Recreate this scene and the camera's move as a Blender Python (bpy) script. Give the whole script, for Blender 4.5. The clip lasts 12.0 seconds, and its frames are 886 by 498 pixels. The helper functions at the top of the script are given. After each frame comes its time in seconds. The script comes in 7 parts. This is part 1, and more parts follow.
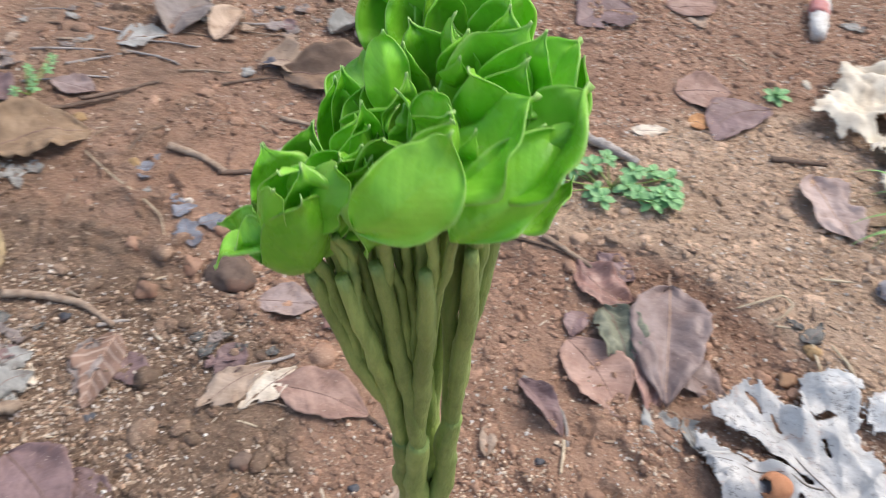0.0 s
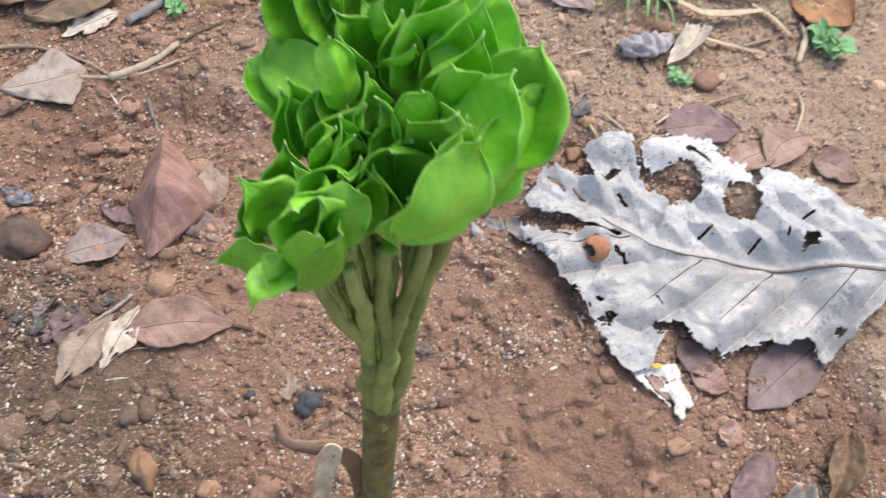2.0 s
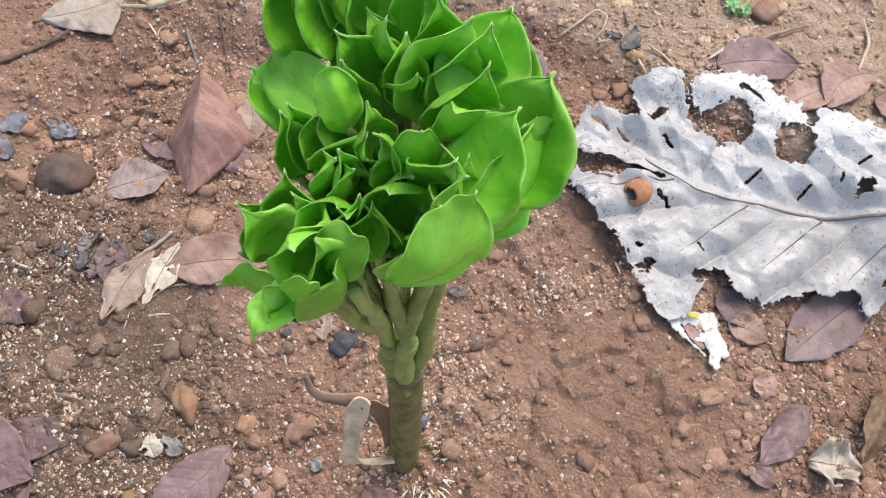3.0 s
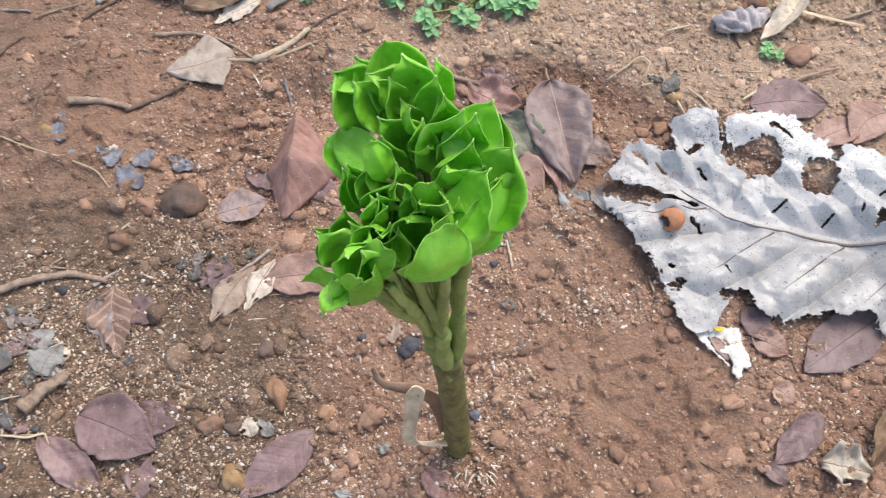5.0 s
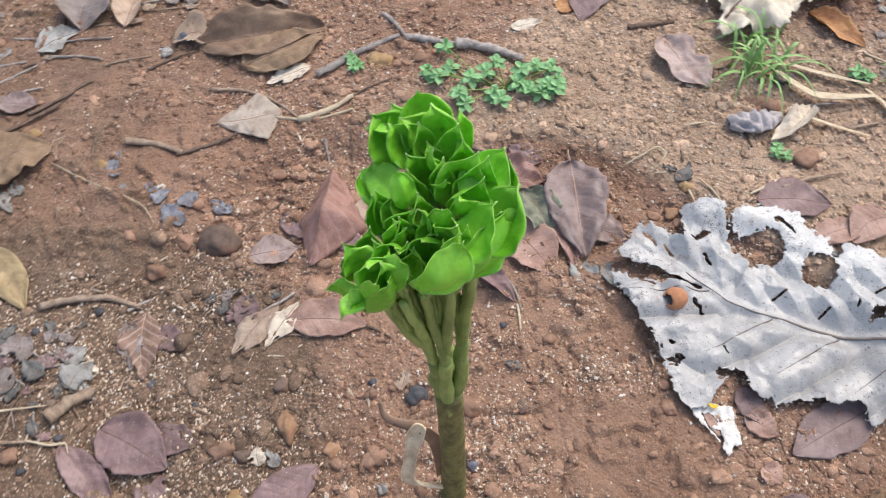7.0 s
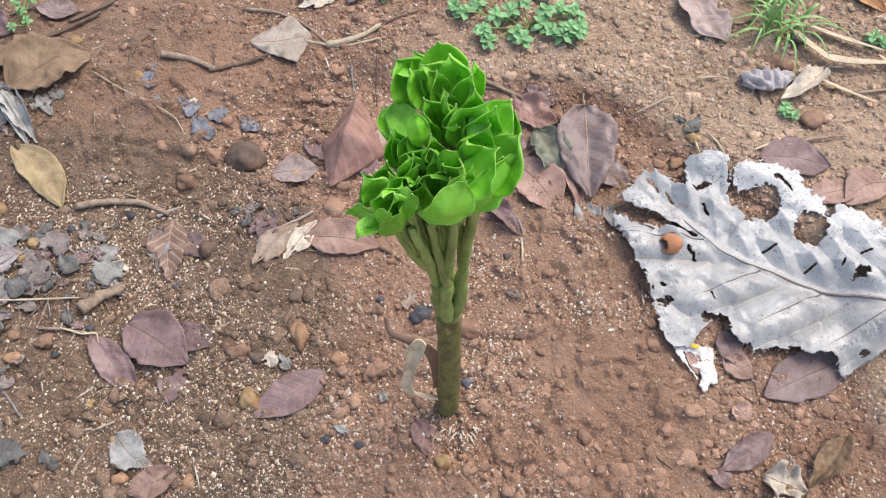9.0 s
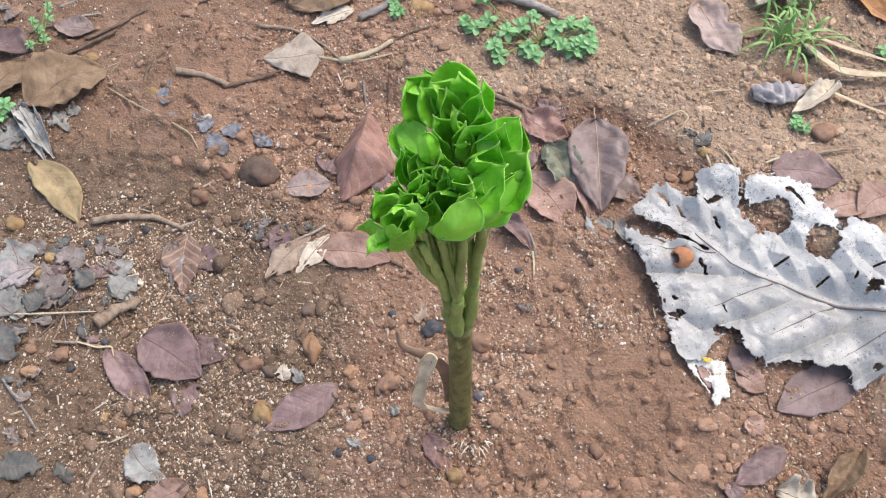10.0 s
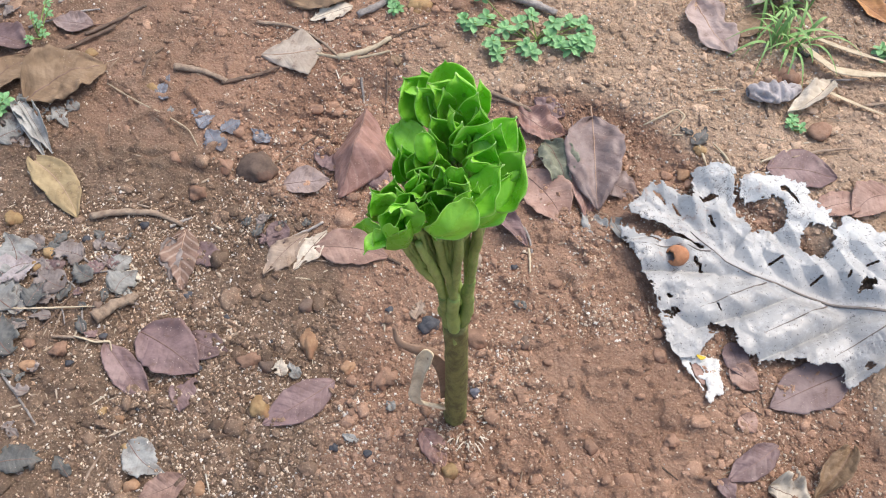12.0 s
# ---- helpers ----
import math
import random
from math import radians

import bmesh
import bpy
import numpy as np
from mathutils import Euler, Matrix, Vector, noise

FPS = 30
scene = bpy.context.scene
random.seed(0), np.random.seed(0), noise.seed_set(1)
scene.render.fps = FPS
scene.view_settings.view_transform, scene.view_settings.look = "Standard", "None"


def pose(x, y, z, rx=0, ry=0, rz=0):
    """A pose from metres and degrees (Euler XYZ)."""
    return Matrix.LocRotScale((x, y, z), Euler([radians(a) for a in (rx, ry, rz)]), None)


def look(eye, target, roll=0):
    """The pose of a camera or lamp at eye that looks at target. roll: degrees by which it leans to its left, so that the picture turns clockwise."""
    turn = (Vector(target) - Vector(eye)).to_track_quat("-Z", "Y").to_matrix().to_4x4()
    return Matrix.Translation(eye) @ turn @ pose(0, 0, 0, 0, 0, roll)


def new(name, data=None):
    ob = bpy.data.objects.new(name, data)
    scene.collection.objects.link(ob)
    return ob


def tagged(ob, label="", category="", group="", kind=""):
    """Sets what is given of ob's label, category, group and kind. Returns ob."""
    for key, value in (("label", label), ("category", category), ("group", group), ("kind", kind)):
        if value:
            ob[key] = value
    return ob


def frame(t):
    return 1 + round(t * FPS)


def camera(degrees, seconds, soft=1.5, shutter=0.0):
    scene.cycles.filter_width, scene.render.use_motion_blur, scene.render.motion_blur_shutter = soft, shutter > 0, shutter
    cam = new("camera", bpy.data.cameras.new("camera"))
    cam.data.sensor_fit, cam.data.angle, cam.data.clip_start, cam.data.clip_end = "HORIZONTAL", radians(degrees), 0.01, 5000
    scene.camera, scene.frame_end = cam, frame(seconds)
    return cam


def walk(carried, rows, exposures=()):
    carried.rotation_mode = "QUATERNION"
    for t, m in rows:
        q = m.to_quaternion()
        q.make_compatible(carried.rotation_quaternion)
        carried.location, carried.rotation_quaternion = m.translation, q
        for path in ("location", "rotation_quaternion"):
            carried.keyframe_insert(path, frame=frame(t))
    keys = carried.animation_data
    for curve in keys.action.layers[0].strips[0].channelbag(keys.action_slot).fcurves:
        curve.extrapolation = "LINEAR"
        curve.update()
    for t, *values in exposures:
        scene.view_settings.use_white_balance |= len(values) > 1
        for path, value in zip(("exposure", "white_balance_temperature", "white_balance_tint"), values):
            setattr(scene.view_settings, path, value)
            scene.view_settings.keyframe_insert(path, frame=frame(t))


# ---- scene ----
cam = camera(56.22, 12.0, soft=1.05, shutter=0.65)
EXPOSURE = 0.63
PATH = [
    (0, (0.0152, -0.2128, 0.7109), (-0.0697, 0.4633, -0.0210), 5.03),
    (0.5, (-0.0261, -0.1994, 0.7135), (0.0338, 0.4770, -0.0205), 11.92),
    (1, (-0.0497, -0.2100, 0.7229), (0.1471, 0.4639, 0.0107), 15.13),
    (1.5, (-0.0702, -0.2083, 0.7416), (0.1748, 0.3623, -0.0423), 14.06),
    (2, (-0.0714, -0.1852, 0.7541), (0.1570, 0.3010, -0.0894), 11.54),
    (2.5, (-0.0629, -0.1568, 0.7696), (0.1203, 0.2877, -0.1072), 9.38),
    (3, (-0.0481, -0.1507, 0.7698), (0.0998, 0.2483, -0.1351), 8.53),
    (3.2, (-0.0462, -0.1563, 0.7631), (0.1000, 0.2512, -0.1383), 8.53),
    (4.8, (-0.0301, -0.2107, 0.8834), (0.0305, 0.2261, -0.0140), -1.87),
    (5, (-0.0296, -0.2174, 0.8883), (0.0188, 0.2274, -0.0060), -3.49),
    (5.5, (-0.0335, -0.2341, 0.8987), (-0.0017, 0.2268, 0.0119), -5.09),
    (6, (-0.0340, -0.2466, 0.9089), (0.0260, 0.2538, 0.0451), -1.77),
    (6.5, (-0.0306, -0.2597, 0.9160), (0.0296, 0.2693, 0.0695), -0.90),
    (7, (-0.0291, -0.2763, 0.9268), (0.0040, 0.2596, 0.0831), -0.61),
    (7.5, (-0.0306, -0.2855, 0.9373), (-0.0158, 0.2210, 0.0751), 0.47),
    (7.7, (-0.0323, -0.2830, 0.9456), (-0.0131, 0.1996, 0.0700), 1.57),
    (9.3, (-0.0234, -0.3084, 0.9853), (-0.0124, 0.1520, 0.0976), 1.99),
    (9.5, (-0.0233, -0.3073, 0.9851), (-0.0184, 0.1562, 0.0990), 1.30),
    (10, (-0.0225, -0.3069, 0.9896), (-0.0256, 0.1667, 0.1088), 0.23),
    (10.5, (-0.0218, -0.3078, 0.9907), (-0.0264, 0.1694, 0.1120), 0.13),
    (11, (-0.0206, -0.3081, 0.9930), (-0.0221, 0.1711, 0.1153), 0.63),
    (11.5, (-0.0214, -0.3089, 0.9957), (-0.0244, 0.1660, 0.1157), 0.39),
    (12, (-0.0217, -0.3080, 0.9964), (-0.0217, 0.1605, 0.1130), 0.87),
]
walk(cam, [(t, look(eye, target, roll)) for t, eye, target, roll in PATH], exposures=((0.0, EXPOSURE + 0.02), (1.0, EXPOSURE - 0.14), (1.5, EXPOSURE - 0.12), (2.2, EXPOSURE + 0.02), (5.0, EXPOSURE + 0.02), (6.5, EXPOSURE - 0.08), (9.5, EXPOSURE), (12.0, EXPOSURE)))

# ---- the lie of the land ----
def hash2(ix, iy, seed):
    n = (ix * 374761393 + iy * 668265263 + seed * 974711) & 0x7FFFFFFF
    n = ((n ^ (n >> 13)) * 1274126177) & 0x7FFFFFFF
    return ((n ^ (n >> 16)) & 0xFFFF) / 65535.0


def vnoise(x, y, seed):
    """Smooth noise of -1 to 1 with cells of one unit."""
    x, y = np.asarray(x, float), np.asarray(y, float)
    ix, iy = np.floor(x).astype(np.int64), np.floor(y).astype(np.int64)
    fx, fy = x - ix, y - iy
    fx, fy = fx * fx * (3 - 2 * fx), fy * fy * (3 - 2 * fy)
    low = hash2(ix, iy, seed) * (1 - fx) + hash2(ix + 1, iy, seed) * fx
    top = hash2(ix, iy + 1, seed) * (1 - fx) + hash2(ix + 1, iy + 1, seed) * fx
    return 2 * (low * (1 - fy) + top * fy) - 1


def smooth(a, b, x):
    t = np.clip((np.asarray(x, float) - a) / (b - a), 0, 1)
    return t * t * (3 - 2 * t)


def bank(x, y):
    """0 in the hollow round the plant, 1 on the higher ground about it."""
    dx, dy = np.asarray(x, float) - 0.02, np.asarray(y, float) - 0.05
    ang = np.arctan2(dy, dx)
    rim = 0.45 + 0.03 * np.sin(3 * ang + 0.8) + 0.02 * np.sin(7 * ang) + 0.25 * smooth(0.3, -0.9, np.sin(ang))
    rim = rim + 0.02 * vnoise(8 * x, 8 * y, 3)
    return smooth(rim - 0.035, rim + 0.035, np.hypot(dx, dy))


def lie(x, y):
    far = smooth(1.5, 6, np.hypot(x, y))
    z = 0.024 * bank(x, y) - 0.004 + 0.006 * vnoise(4 * x, 4 * y, 11) + 0.0035 * vnoise(12 * x, 12 * y, 12)
    return z + far * 0.08 * vnoise(0.35 * x, 0.35 * y, 13)


def hgt(x, y):
    """The height of the soil, with its crumbs."""
    clod = np.abs(vnoise(42 * x, 42 * y, 21))
    z = lie(x, y) + 0.0018 * vnoise(34 * x, 34 * y, 14) + 0.0060 * (0.45 - clod) * smooth(-0.3, 0.5, vnoise(7 * x, 7 * y, 22))
    lumps = smooth(0.1, 0.55, vnoise(58 * x + 2 * vnoise(30 * x, 30 * y, 24), 58 * y, 23))
    z = z + 0.0068 * lumps * smooth(-0.35, 0.4, vnoise(5 * x, 5 * y, 25)) * (1 - 0.6 * bank(x, y) * smooth(0.0, 0.3, x))
    return z + 0.0018 * vnoise(95 * x, 95 * y, 15) + 0.0010 * vnoise(210 * x, 210 * y, 16)


# ---- world and light ----
world = bpy.data.worlds.new("overcast_sky")
scene.world = world
world.use_nodes = True
sky = world.node_tree.nodes.new("ShaderNodeTexSky")
sky.sky_type, sky.sun_disc = "NISHITA", False
sky.sun_elevation, sky.sun_rotation = radians(58), radians(50)
sky.air_density, sky.dust_density, sky.ozone_density = 1.0, 4.0, 0.6
world.node_tree.links.new(sky.outputs[0], world.node_tree.nodes["Background"].inputs[0])
world.node_tree.nodes["Background"].inputs[1].default_value = 0.15
sun_data = bpy.data.lights.new("sun", "SUN")
sun_data.energy, sun_data.angle, sun_data.color = 0.85, radians(35), (1.0, 0.95, 0.88)
sun = new("sun", sun_data)
sun.matrix_world = look((0.9, 0.75, 1.9), (0, 0, 0))


# ---- materials ----
class Nodes:
    """A material's node tree, written from the inputs to the surface."""

    def __init__(self, name, rough=0.7, spec=0.3):
        self.mat = bpy.data.materials.new(name)
        self.mat.use_nodes = True
        self.tree = self.mat.node_tree
        self.bsdf = self.tree.nodes["Principled BSDF"]
        self.set("Roughness", rough)
        self.set("Specular IOR Level", spec)
        self.place = self.add("ShaderNodeTexCoord").outputs["Object"]

    def add(self, kind):
        return self.tree.nodes.new(kind)

    def plug(self, socket, value):
        if isinstance(value, bpy.types.NodeSocket):
            self.tree.links.new(value, socket)
        elif isinstance(value, tuple) and len(value) == 3 and socket.type == "RGBA":
            socket.default_value = (*value, 1)
        else:
            socket.default_value = value

    def set(self, name, value):
        self.plug(self.bsdf.inputs[name], value)

    def noise(self, scale, detail=4, rough=0.6, at=None):
        n = self.add("ShaderNodeTexNoise")
        self.plug(n.inputs["Vector"], at or self.place)
        n.inputs["Scale"].default_value, n.inputs["Detail"].default_value, n.inputs["Roughness"].default_value = scale, detail, rough
        return n.outputs[0]

    def cells(self, scale, feature="F1"):
        n = self.add("ShaderNodeTexVoronoi")
        n.feature = feature
        self.plug(n.inputs["Vector"], self.place)
        n.inputs["Scale"].default_value = scale
        return n.outputs["Distance"]

    def ramp(self, x, a, b, low=0.0, high=1.0):
        n = self.add("ShaderNodeMapRange")
        n.interpolation_type = "SMOOTHSTEP"
        self.plug(n.inputs[0], x)
        for i, v in enumerate((a, b, low, high)):
            n.inputs[i + 1].default_value = v
        return n.outputs[0]

    def math(self, op, a, b=0.0):
        n = self.add("ShaderNodeMath")
        n.operation = op
        self.plug(n.inputs[0], a)
        self.plug(n.inputs[1], b)
        return n.outputs[0]

    def mix(self, f, a, b, kind="MIX"):
        n = self.add("ShaderNodeMix")
        n.data_type, n.blend_type = "RGBA", kind
        self.plug(n.inputs[0], f)
        self.plug(n.inputs[6], a)
        self.plug(n.inputs[7], b)
        return n.outputs[2]

    def vary(self, colour, by=0.2):
        """Each object a little lighter or darker than the next."""
        r = self.add("ShaderNodeObjectInfo").outputs["Random"]
        n = self.add("ShaderNodeHueSaturation")
        self.plug(n.inputs["Color"], colour)
        self.plug(n.inputs["Value"], self.ramp(r, 0, 1, 1 - by, 1 + by))
        return n.outputs[0]

    def island(self, low, high):
        r = self.add("ShaderNodeNewGeometry").outputs["Random Per Island"]
        return self.ramp(r, 0, 1, low, high), r

    def bump(self, height, strength=0.5, depth=0.002, after=None):
        n = self.add("ShaderNodeBump")
        n.inputs["Strength"].default_value, n.inputs["Distance"].default_value = strength, depth
        self.plug(n.inputs["Height"], height)
        if after is not None:
            self.plug(n.inputs["Normal"], after)
        self.set("Normal", n.outputs[0])
        return n.outputs[0]

    def uv(self):
        s = self.add("ShaderNodeSeparateXYZ")
        self.plug(s.inputs[0], self.add("ShaderNodeTexCoord").outputs["UV"])
        return s.outputs[0], s.outputs[1]

    def attr(self, name):
        n = self.add("ShaderNodeAttribute")
        n.attribute_name = name
        return n.outputs["Fac"]


def soil_material(name, loose=False):
    """Damp soil; loose crumbs take the tone of the ground they lie on, each a little lighter or darker."""
    n = Nodes(name, 0.85, 0.25)
    red = n.mix(n.ramp(n.noise(7), 0.35, 0.65), (0.425, 0.268, 0.184), (0.335, 0.201, 0.134))
    tan = n.mix(n.ramp(n.noise(9), 0.35, 0.65), (0.61, 0.445, 0.315), (0.50, 0.36, 0.248))
    c = n.mix(n.ramp(n.math("ADD", n.attr("tan"), n.math("MULTIPLY", n.noise(14), 0.5)), 0.45, 0.95), red, tan)
    grey = n.mix(n.ramp(n.noise(30), 0.4, 0.6), (0.215, 0.160, 0.112), (0.135, 0.100, 0.070))
    c = n.mix(n.ramp(n.math("ADD", n.attr("litter"), n.math("MULTIPLY", n.noise(25, 6), 0.8)), 0.65, 1.1, 0, 0.8), c, grey)
    c = n.mix(n.ramp(n.noise(130, 6, 0.75), 0.45, 0.62, 0, 0.32), c, (0.24, 0.135, 0.09))
    c = n.mix(n.ramp(n.noise(380, 3, 0.7), 0.55, 0.66, 0, 0.7), c, (0.56, 0.41, 0.29))
    if loose:
        h = n.add("ShaderNodeHueSaturation")
        n.plug(h.inputs["Color"], c)
        n.plug(h.inputs["Value"], n.ramp(n.island(0, 1)[1], 0, 1, 0.78, 1.4))
        c = h.outputs[0]
    n.set("Base Color", c)
    n.set("Roughness", n.ramp(n.noise(11), 0.3, 0.7, 0.62, 0.95))
    b = n.bump(n.noise(110, 8, 0.7), 0.9, 0.004 if loose else 0.007)
    if not loose:
        b = n.bump(n.cells(230), 0.6, 0.003, b)
    n.bump(n.noise(600, 4, 0.7), 0.7, 0.002, b)
    return n.mat


def grain_material(name, colours, rough=0.8, spec=0.25):
    """Loose grains and stones: each piece takes a colour between the four."""
    n = Nodes(name, rough, spec)
    f, r = n.island(0, 1)
    c = n.mix(n.ramp(r, 0.0, 0.4), colours[0], colours[1])
    c = n.mix(n.ramp(r, 0.45, 0.75), c, colours[2])
    c = n.mix(n.ramp(r, 0.86, 0.9), c, colours[3])
    c = n.mix(n.ramp(n.noise(240, 5), 0.35, 0.7, 0, 0.4), c, (0.22, 0.115, 0.075))
    n.set("Base Color", c)
    n.bump(n.noise(420, 5), 0.5, 0.002)
    return n.mat


def stone_material(name, a, b, rough=0.75):
    n = Nodes(name, rough, 0.3)
    c = n.mix(n.ramp(n.noise(70, 6, 0.7), 0.35, 0.65), a, b)
    c = n.mix(n.ramp(n.noise(28, 3), 0.5, 0.75, 0, 0.5), c, (0.3, 0.13, 0.075))
    n.set("Base Color", n.vary(c, 0.15))
    n.bump(n.noise(220, 6, 0.7), 0.6, 0.003)
    return n.mat


def dry_material(name, a, b, vein, rough=0.6, spec=0.35, veins=9.0, stain=(0.14, 0.08, 0.06), band=0.06, strong=0.28):
    """A dead leaf: two tones, side veins, stains and dust."""
    n = Nodes(name, rough, spec)
    u, v = n.uv()
    side = n.math("ABSOLUTE", n.math("SUBTRACT", v, 0.5))
    run = n.math("FRACT", n.math("SUBTRACT", n.math("MULTIPLY", u, veins), n.math("MULTIPLY", side, 3.2)))
    line = n.math("ABSOLUTE", n.math("SUBTRACT", run, 0.5))
    c = n.mix(n.ramp(n.noise(38, 5), 0.35, 0.65), a, b)
    c = n.mix(n.math("MULTIPLY", n.ramp(line, 0.0, band, strong, 0.0), n.ramp(n.noise(33), 0.4, 0.65) if band < 0.1 else 1.0), c, vein)
    c = n.mix(n.ramp(n.noise(260, 4, 0.7), 0.5, 0.7, 0, 0.3), c, b)
    c = n.mix(n.ramp(n.noise(85, 6, 0.7), 0.56, 0.72, 0, 0.65), c, stain)
    c = n.mix(n.ramp(n.noise(23, 4, 0.7), 0.6, 0.75, 0, 0.22), c, (0.3, 0.14, 0.085))
    c = n.mix(n.math("MULTIPLY", n.ramp(n.noise(480, 2, 0.5), 0.69, 0.73), n.ramp(n.noise(26, 4), 0.42, 0.62)), c, (0.6, 0.5, 0.4))
    n.set("Base Color", n.vary(c, 0.16))
    n.set("Roughness", n.ramp(n.noise(50), 0.3, 0.7, rough - 0.15, rough + 0.2))
    b = n.bump(n.ramp(line, 0.0, 0.3), 0.16, 0.002)
    b = n.bump(n.noise(45, 4), 0.35, 0.004, b)
    n.bump(n.noise(170, 5), 0.4, 0.002, b)
    return n.mat


def plain_material(name, a, b, scale=90, rough=0.7, spec=0.3, bump=0.4, long=None):
    n = Nodes(name, rough, spec)
    at = n.place
    if long:
        m = n.add("ShaderNodeMapping")
        n.plug(m.inputs[0], n.place)
        m.inputs["Scale"].default_value = long
        at = m.outputs[0]
    c = n.mix(n.ramp(n.noise(scale, 5, 0.65, at), 0.35, 0.68), a, b)
    c = n.mix(n.ramp(n.noise(scale * 4, 3), 0.55, 0.75, 0, 0.4), c, tuple(0.45 * q for q in a))
    n.set("Base Color", n.vary(c, 0.12))
    n.bump(n.noise(scale * 2.5, 5, 0.65, at), bump, 0.002)
    return n.mat


def leaflet_material():
    n = Nodes("glossy_green_leaflet", 0.3, 0.5)
    u, v = n.uv()
    side = n.math("ABSOLUTE", n.math("SUBTRACT", v, 0.5))
    run = n.math("FRACT", n.math("SUBTRACT", n.math("MULTIPLY", u, 8), n.math("MULTIPLY", side, 5)))
    line = n.math("ABSOLUTE", n.math("SUBTRACT", run, 0.5))
    c = n.mix(n.ramp(n.noise(32, 4), 0.35, 0.7), (0.215, 0.61, 0.035), (0.36, 0.75, 0.08))
    c = n.mix(n.ramp(n.noise(90, 5, 0.7), 0.45, 0.7, 0, 0.4), c, (0.14, 0.47, 0.02))
    c = n.mix(n.ramp(line, 0.0, 0.06, 0.07, 0.0), c, (0.27, 0.64, 0.09))
    c = n.mix(n.ramp(side, 0.0, 0.02, 0.16, 0.0), c, (0.3, 0.66, 0.12))
    c = n.mix(n.ramp(side, 0.462, 0.490, 0.0, 0.6), c, (0.47, 0.76, 0.20))
    c = n.mix(n.ramp(u, 0.92, 1.0, 0.0, 0.75), c, (0.56, 0.78, 0.32))
    c = n.vary(c, 0.14)
    n.set("Base Color", c)
    n.set("Roughness", n.ramp(n.noise(70), 0.3, 0.7, 0.20, 0.38))
    b = n.bump(n.ramp(line, 0.0, 0.3), 0.08, 0.0015)
    b = n.bump(n.noise(55, 3), 0.22, 0.004, b)
    n.bump(n.noise(190, 4), 0.2, 0.0015, b)
    t = n.add("ShaderNodeBsdfTranslucent")
    n.plug(t.inputs[0], n.mix(0.5, c, (0.32, 0.80, 0.03)))
    m = n.add("ShaderNodeMixShader")
    m.inputs[0].default_value = 0.26
    out = n.tree.nodes["Material Output"]
    n.plug(m.inputs[1], n.bsdf.outputs[0])
    n.plug(m.inputs[2], t.outputs[0])
    n.plug(out.inputs[0], m.outputs[0])
    return n.mat


def silver_material():
    """The weathered blade: smooth pewter below the midrib, whitened and flaking above it, with specks of rot."""
    n = Nodes("silvery_weathered_leaf", 0.5, 0.65)
    u, v = n.uv()
    c = n.mix(n.ramp(n.noise(16, 4, 0.6), 0.38, 0.64), (0.46, 0.465, 0.455), (0.405, 0.405, 0.395))
    lower = n.math("MULTIPLY", n.ramp(n.math("ADD", v, n.math("MULTIPLY", n.noise(20, 3), 0.03)), 0.53, 0.50), n.ramp(u, 0.42, 0.34))
    c = n.mix(n.math("MULTIPLY", lower, 0.7), c, n.mix(n.ramp(n.noise(26, 4), 0.35, 0.65), (0.375, 0.372, 0.36), (0.325, 0.318, 0.302)))
    upper = n.ramp(n.math("ADD", v, n.math("MULTIPLY", n.noise(45, 5, 0.7), 0.12)), 0.60, 0.66)
    c = n.mix(n.math("MULTIPLY", upper, n.ramp(n.noise(55, 6, 0.7), 0.36, 0.55, 0.2, 0.75)), c, (0.57, 0.59, 0.58))
    c = n.mix(n.math("MULTIPLY", n.ramp(n.noise(110, 6, 0.75), 0.52, 0.60), 0.40), c, (0.53, 0.545, 0.54))
    c = n.mix(n.ramp(n.noise(70, 6, 0.75), 0.62, 0.68, 0, 0.6), c, (0.30, 0.25, 0.215))
    c = n.mix(n.ramp(n.noise(260, 4, 0.7), 0.61, 0.65, 0, 0.9), c, (0.10, 0.09, 0.085))
    # hairline cracks, thickest where the blade has gone white
    crack = n.ramp(n.math("ABSOLUTE", n.math("SUBTRACT", n.noise(42, 5, 0.6), 0.5)), 0.003, 0.009, 1.0, 0.0)
    where = n.math("MULTIPLY", n.ramp(n.noise(22, 2), 0.50, 0.56), n.math("MAXIMUM", upper, n.ramp(u, 0.36, 0.42)))
    c = n.mix(n.math("MULTIPLY", crack, where), c, (0.07, 0.06, 0.055))
    c = n.mix(n.math("MULTIPLY", n.ramp(u, 0.36, 0.44), n.ramp(n.noise(60, 6, 0.75), 0.56, 0.64, 0, 0.55)), c, (0.36, 0.24, 0.18))
    n.set("Base Color", c)
    n.set("Roughness", n.ramp(n.noise(60), 0.3, 0.7, 0.28, 0.5))
    b = n.bump(n.noise(60, 5, 0.6), 0.25, 0.004)
    n.bump(n.noise(320, 4), 0.3, 0.0012, b)
    return n.mat


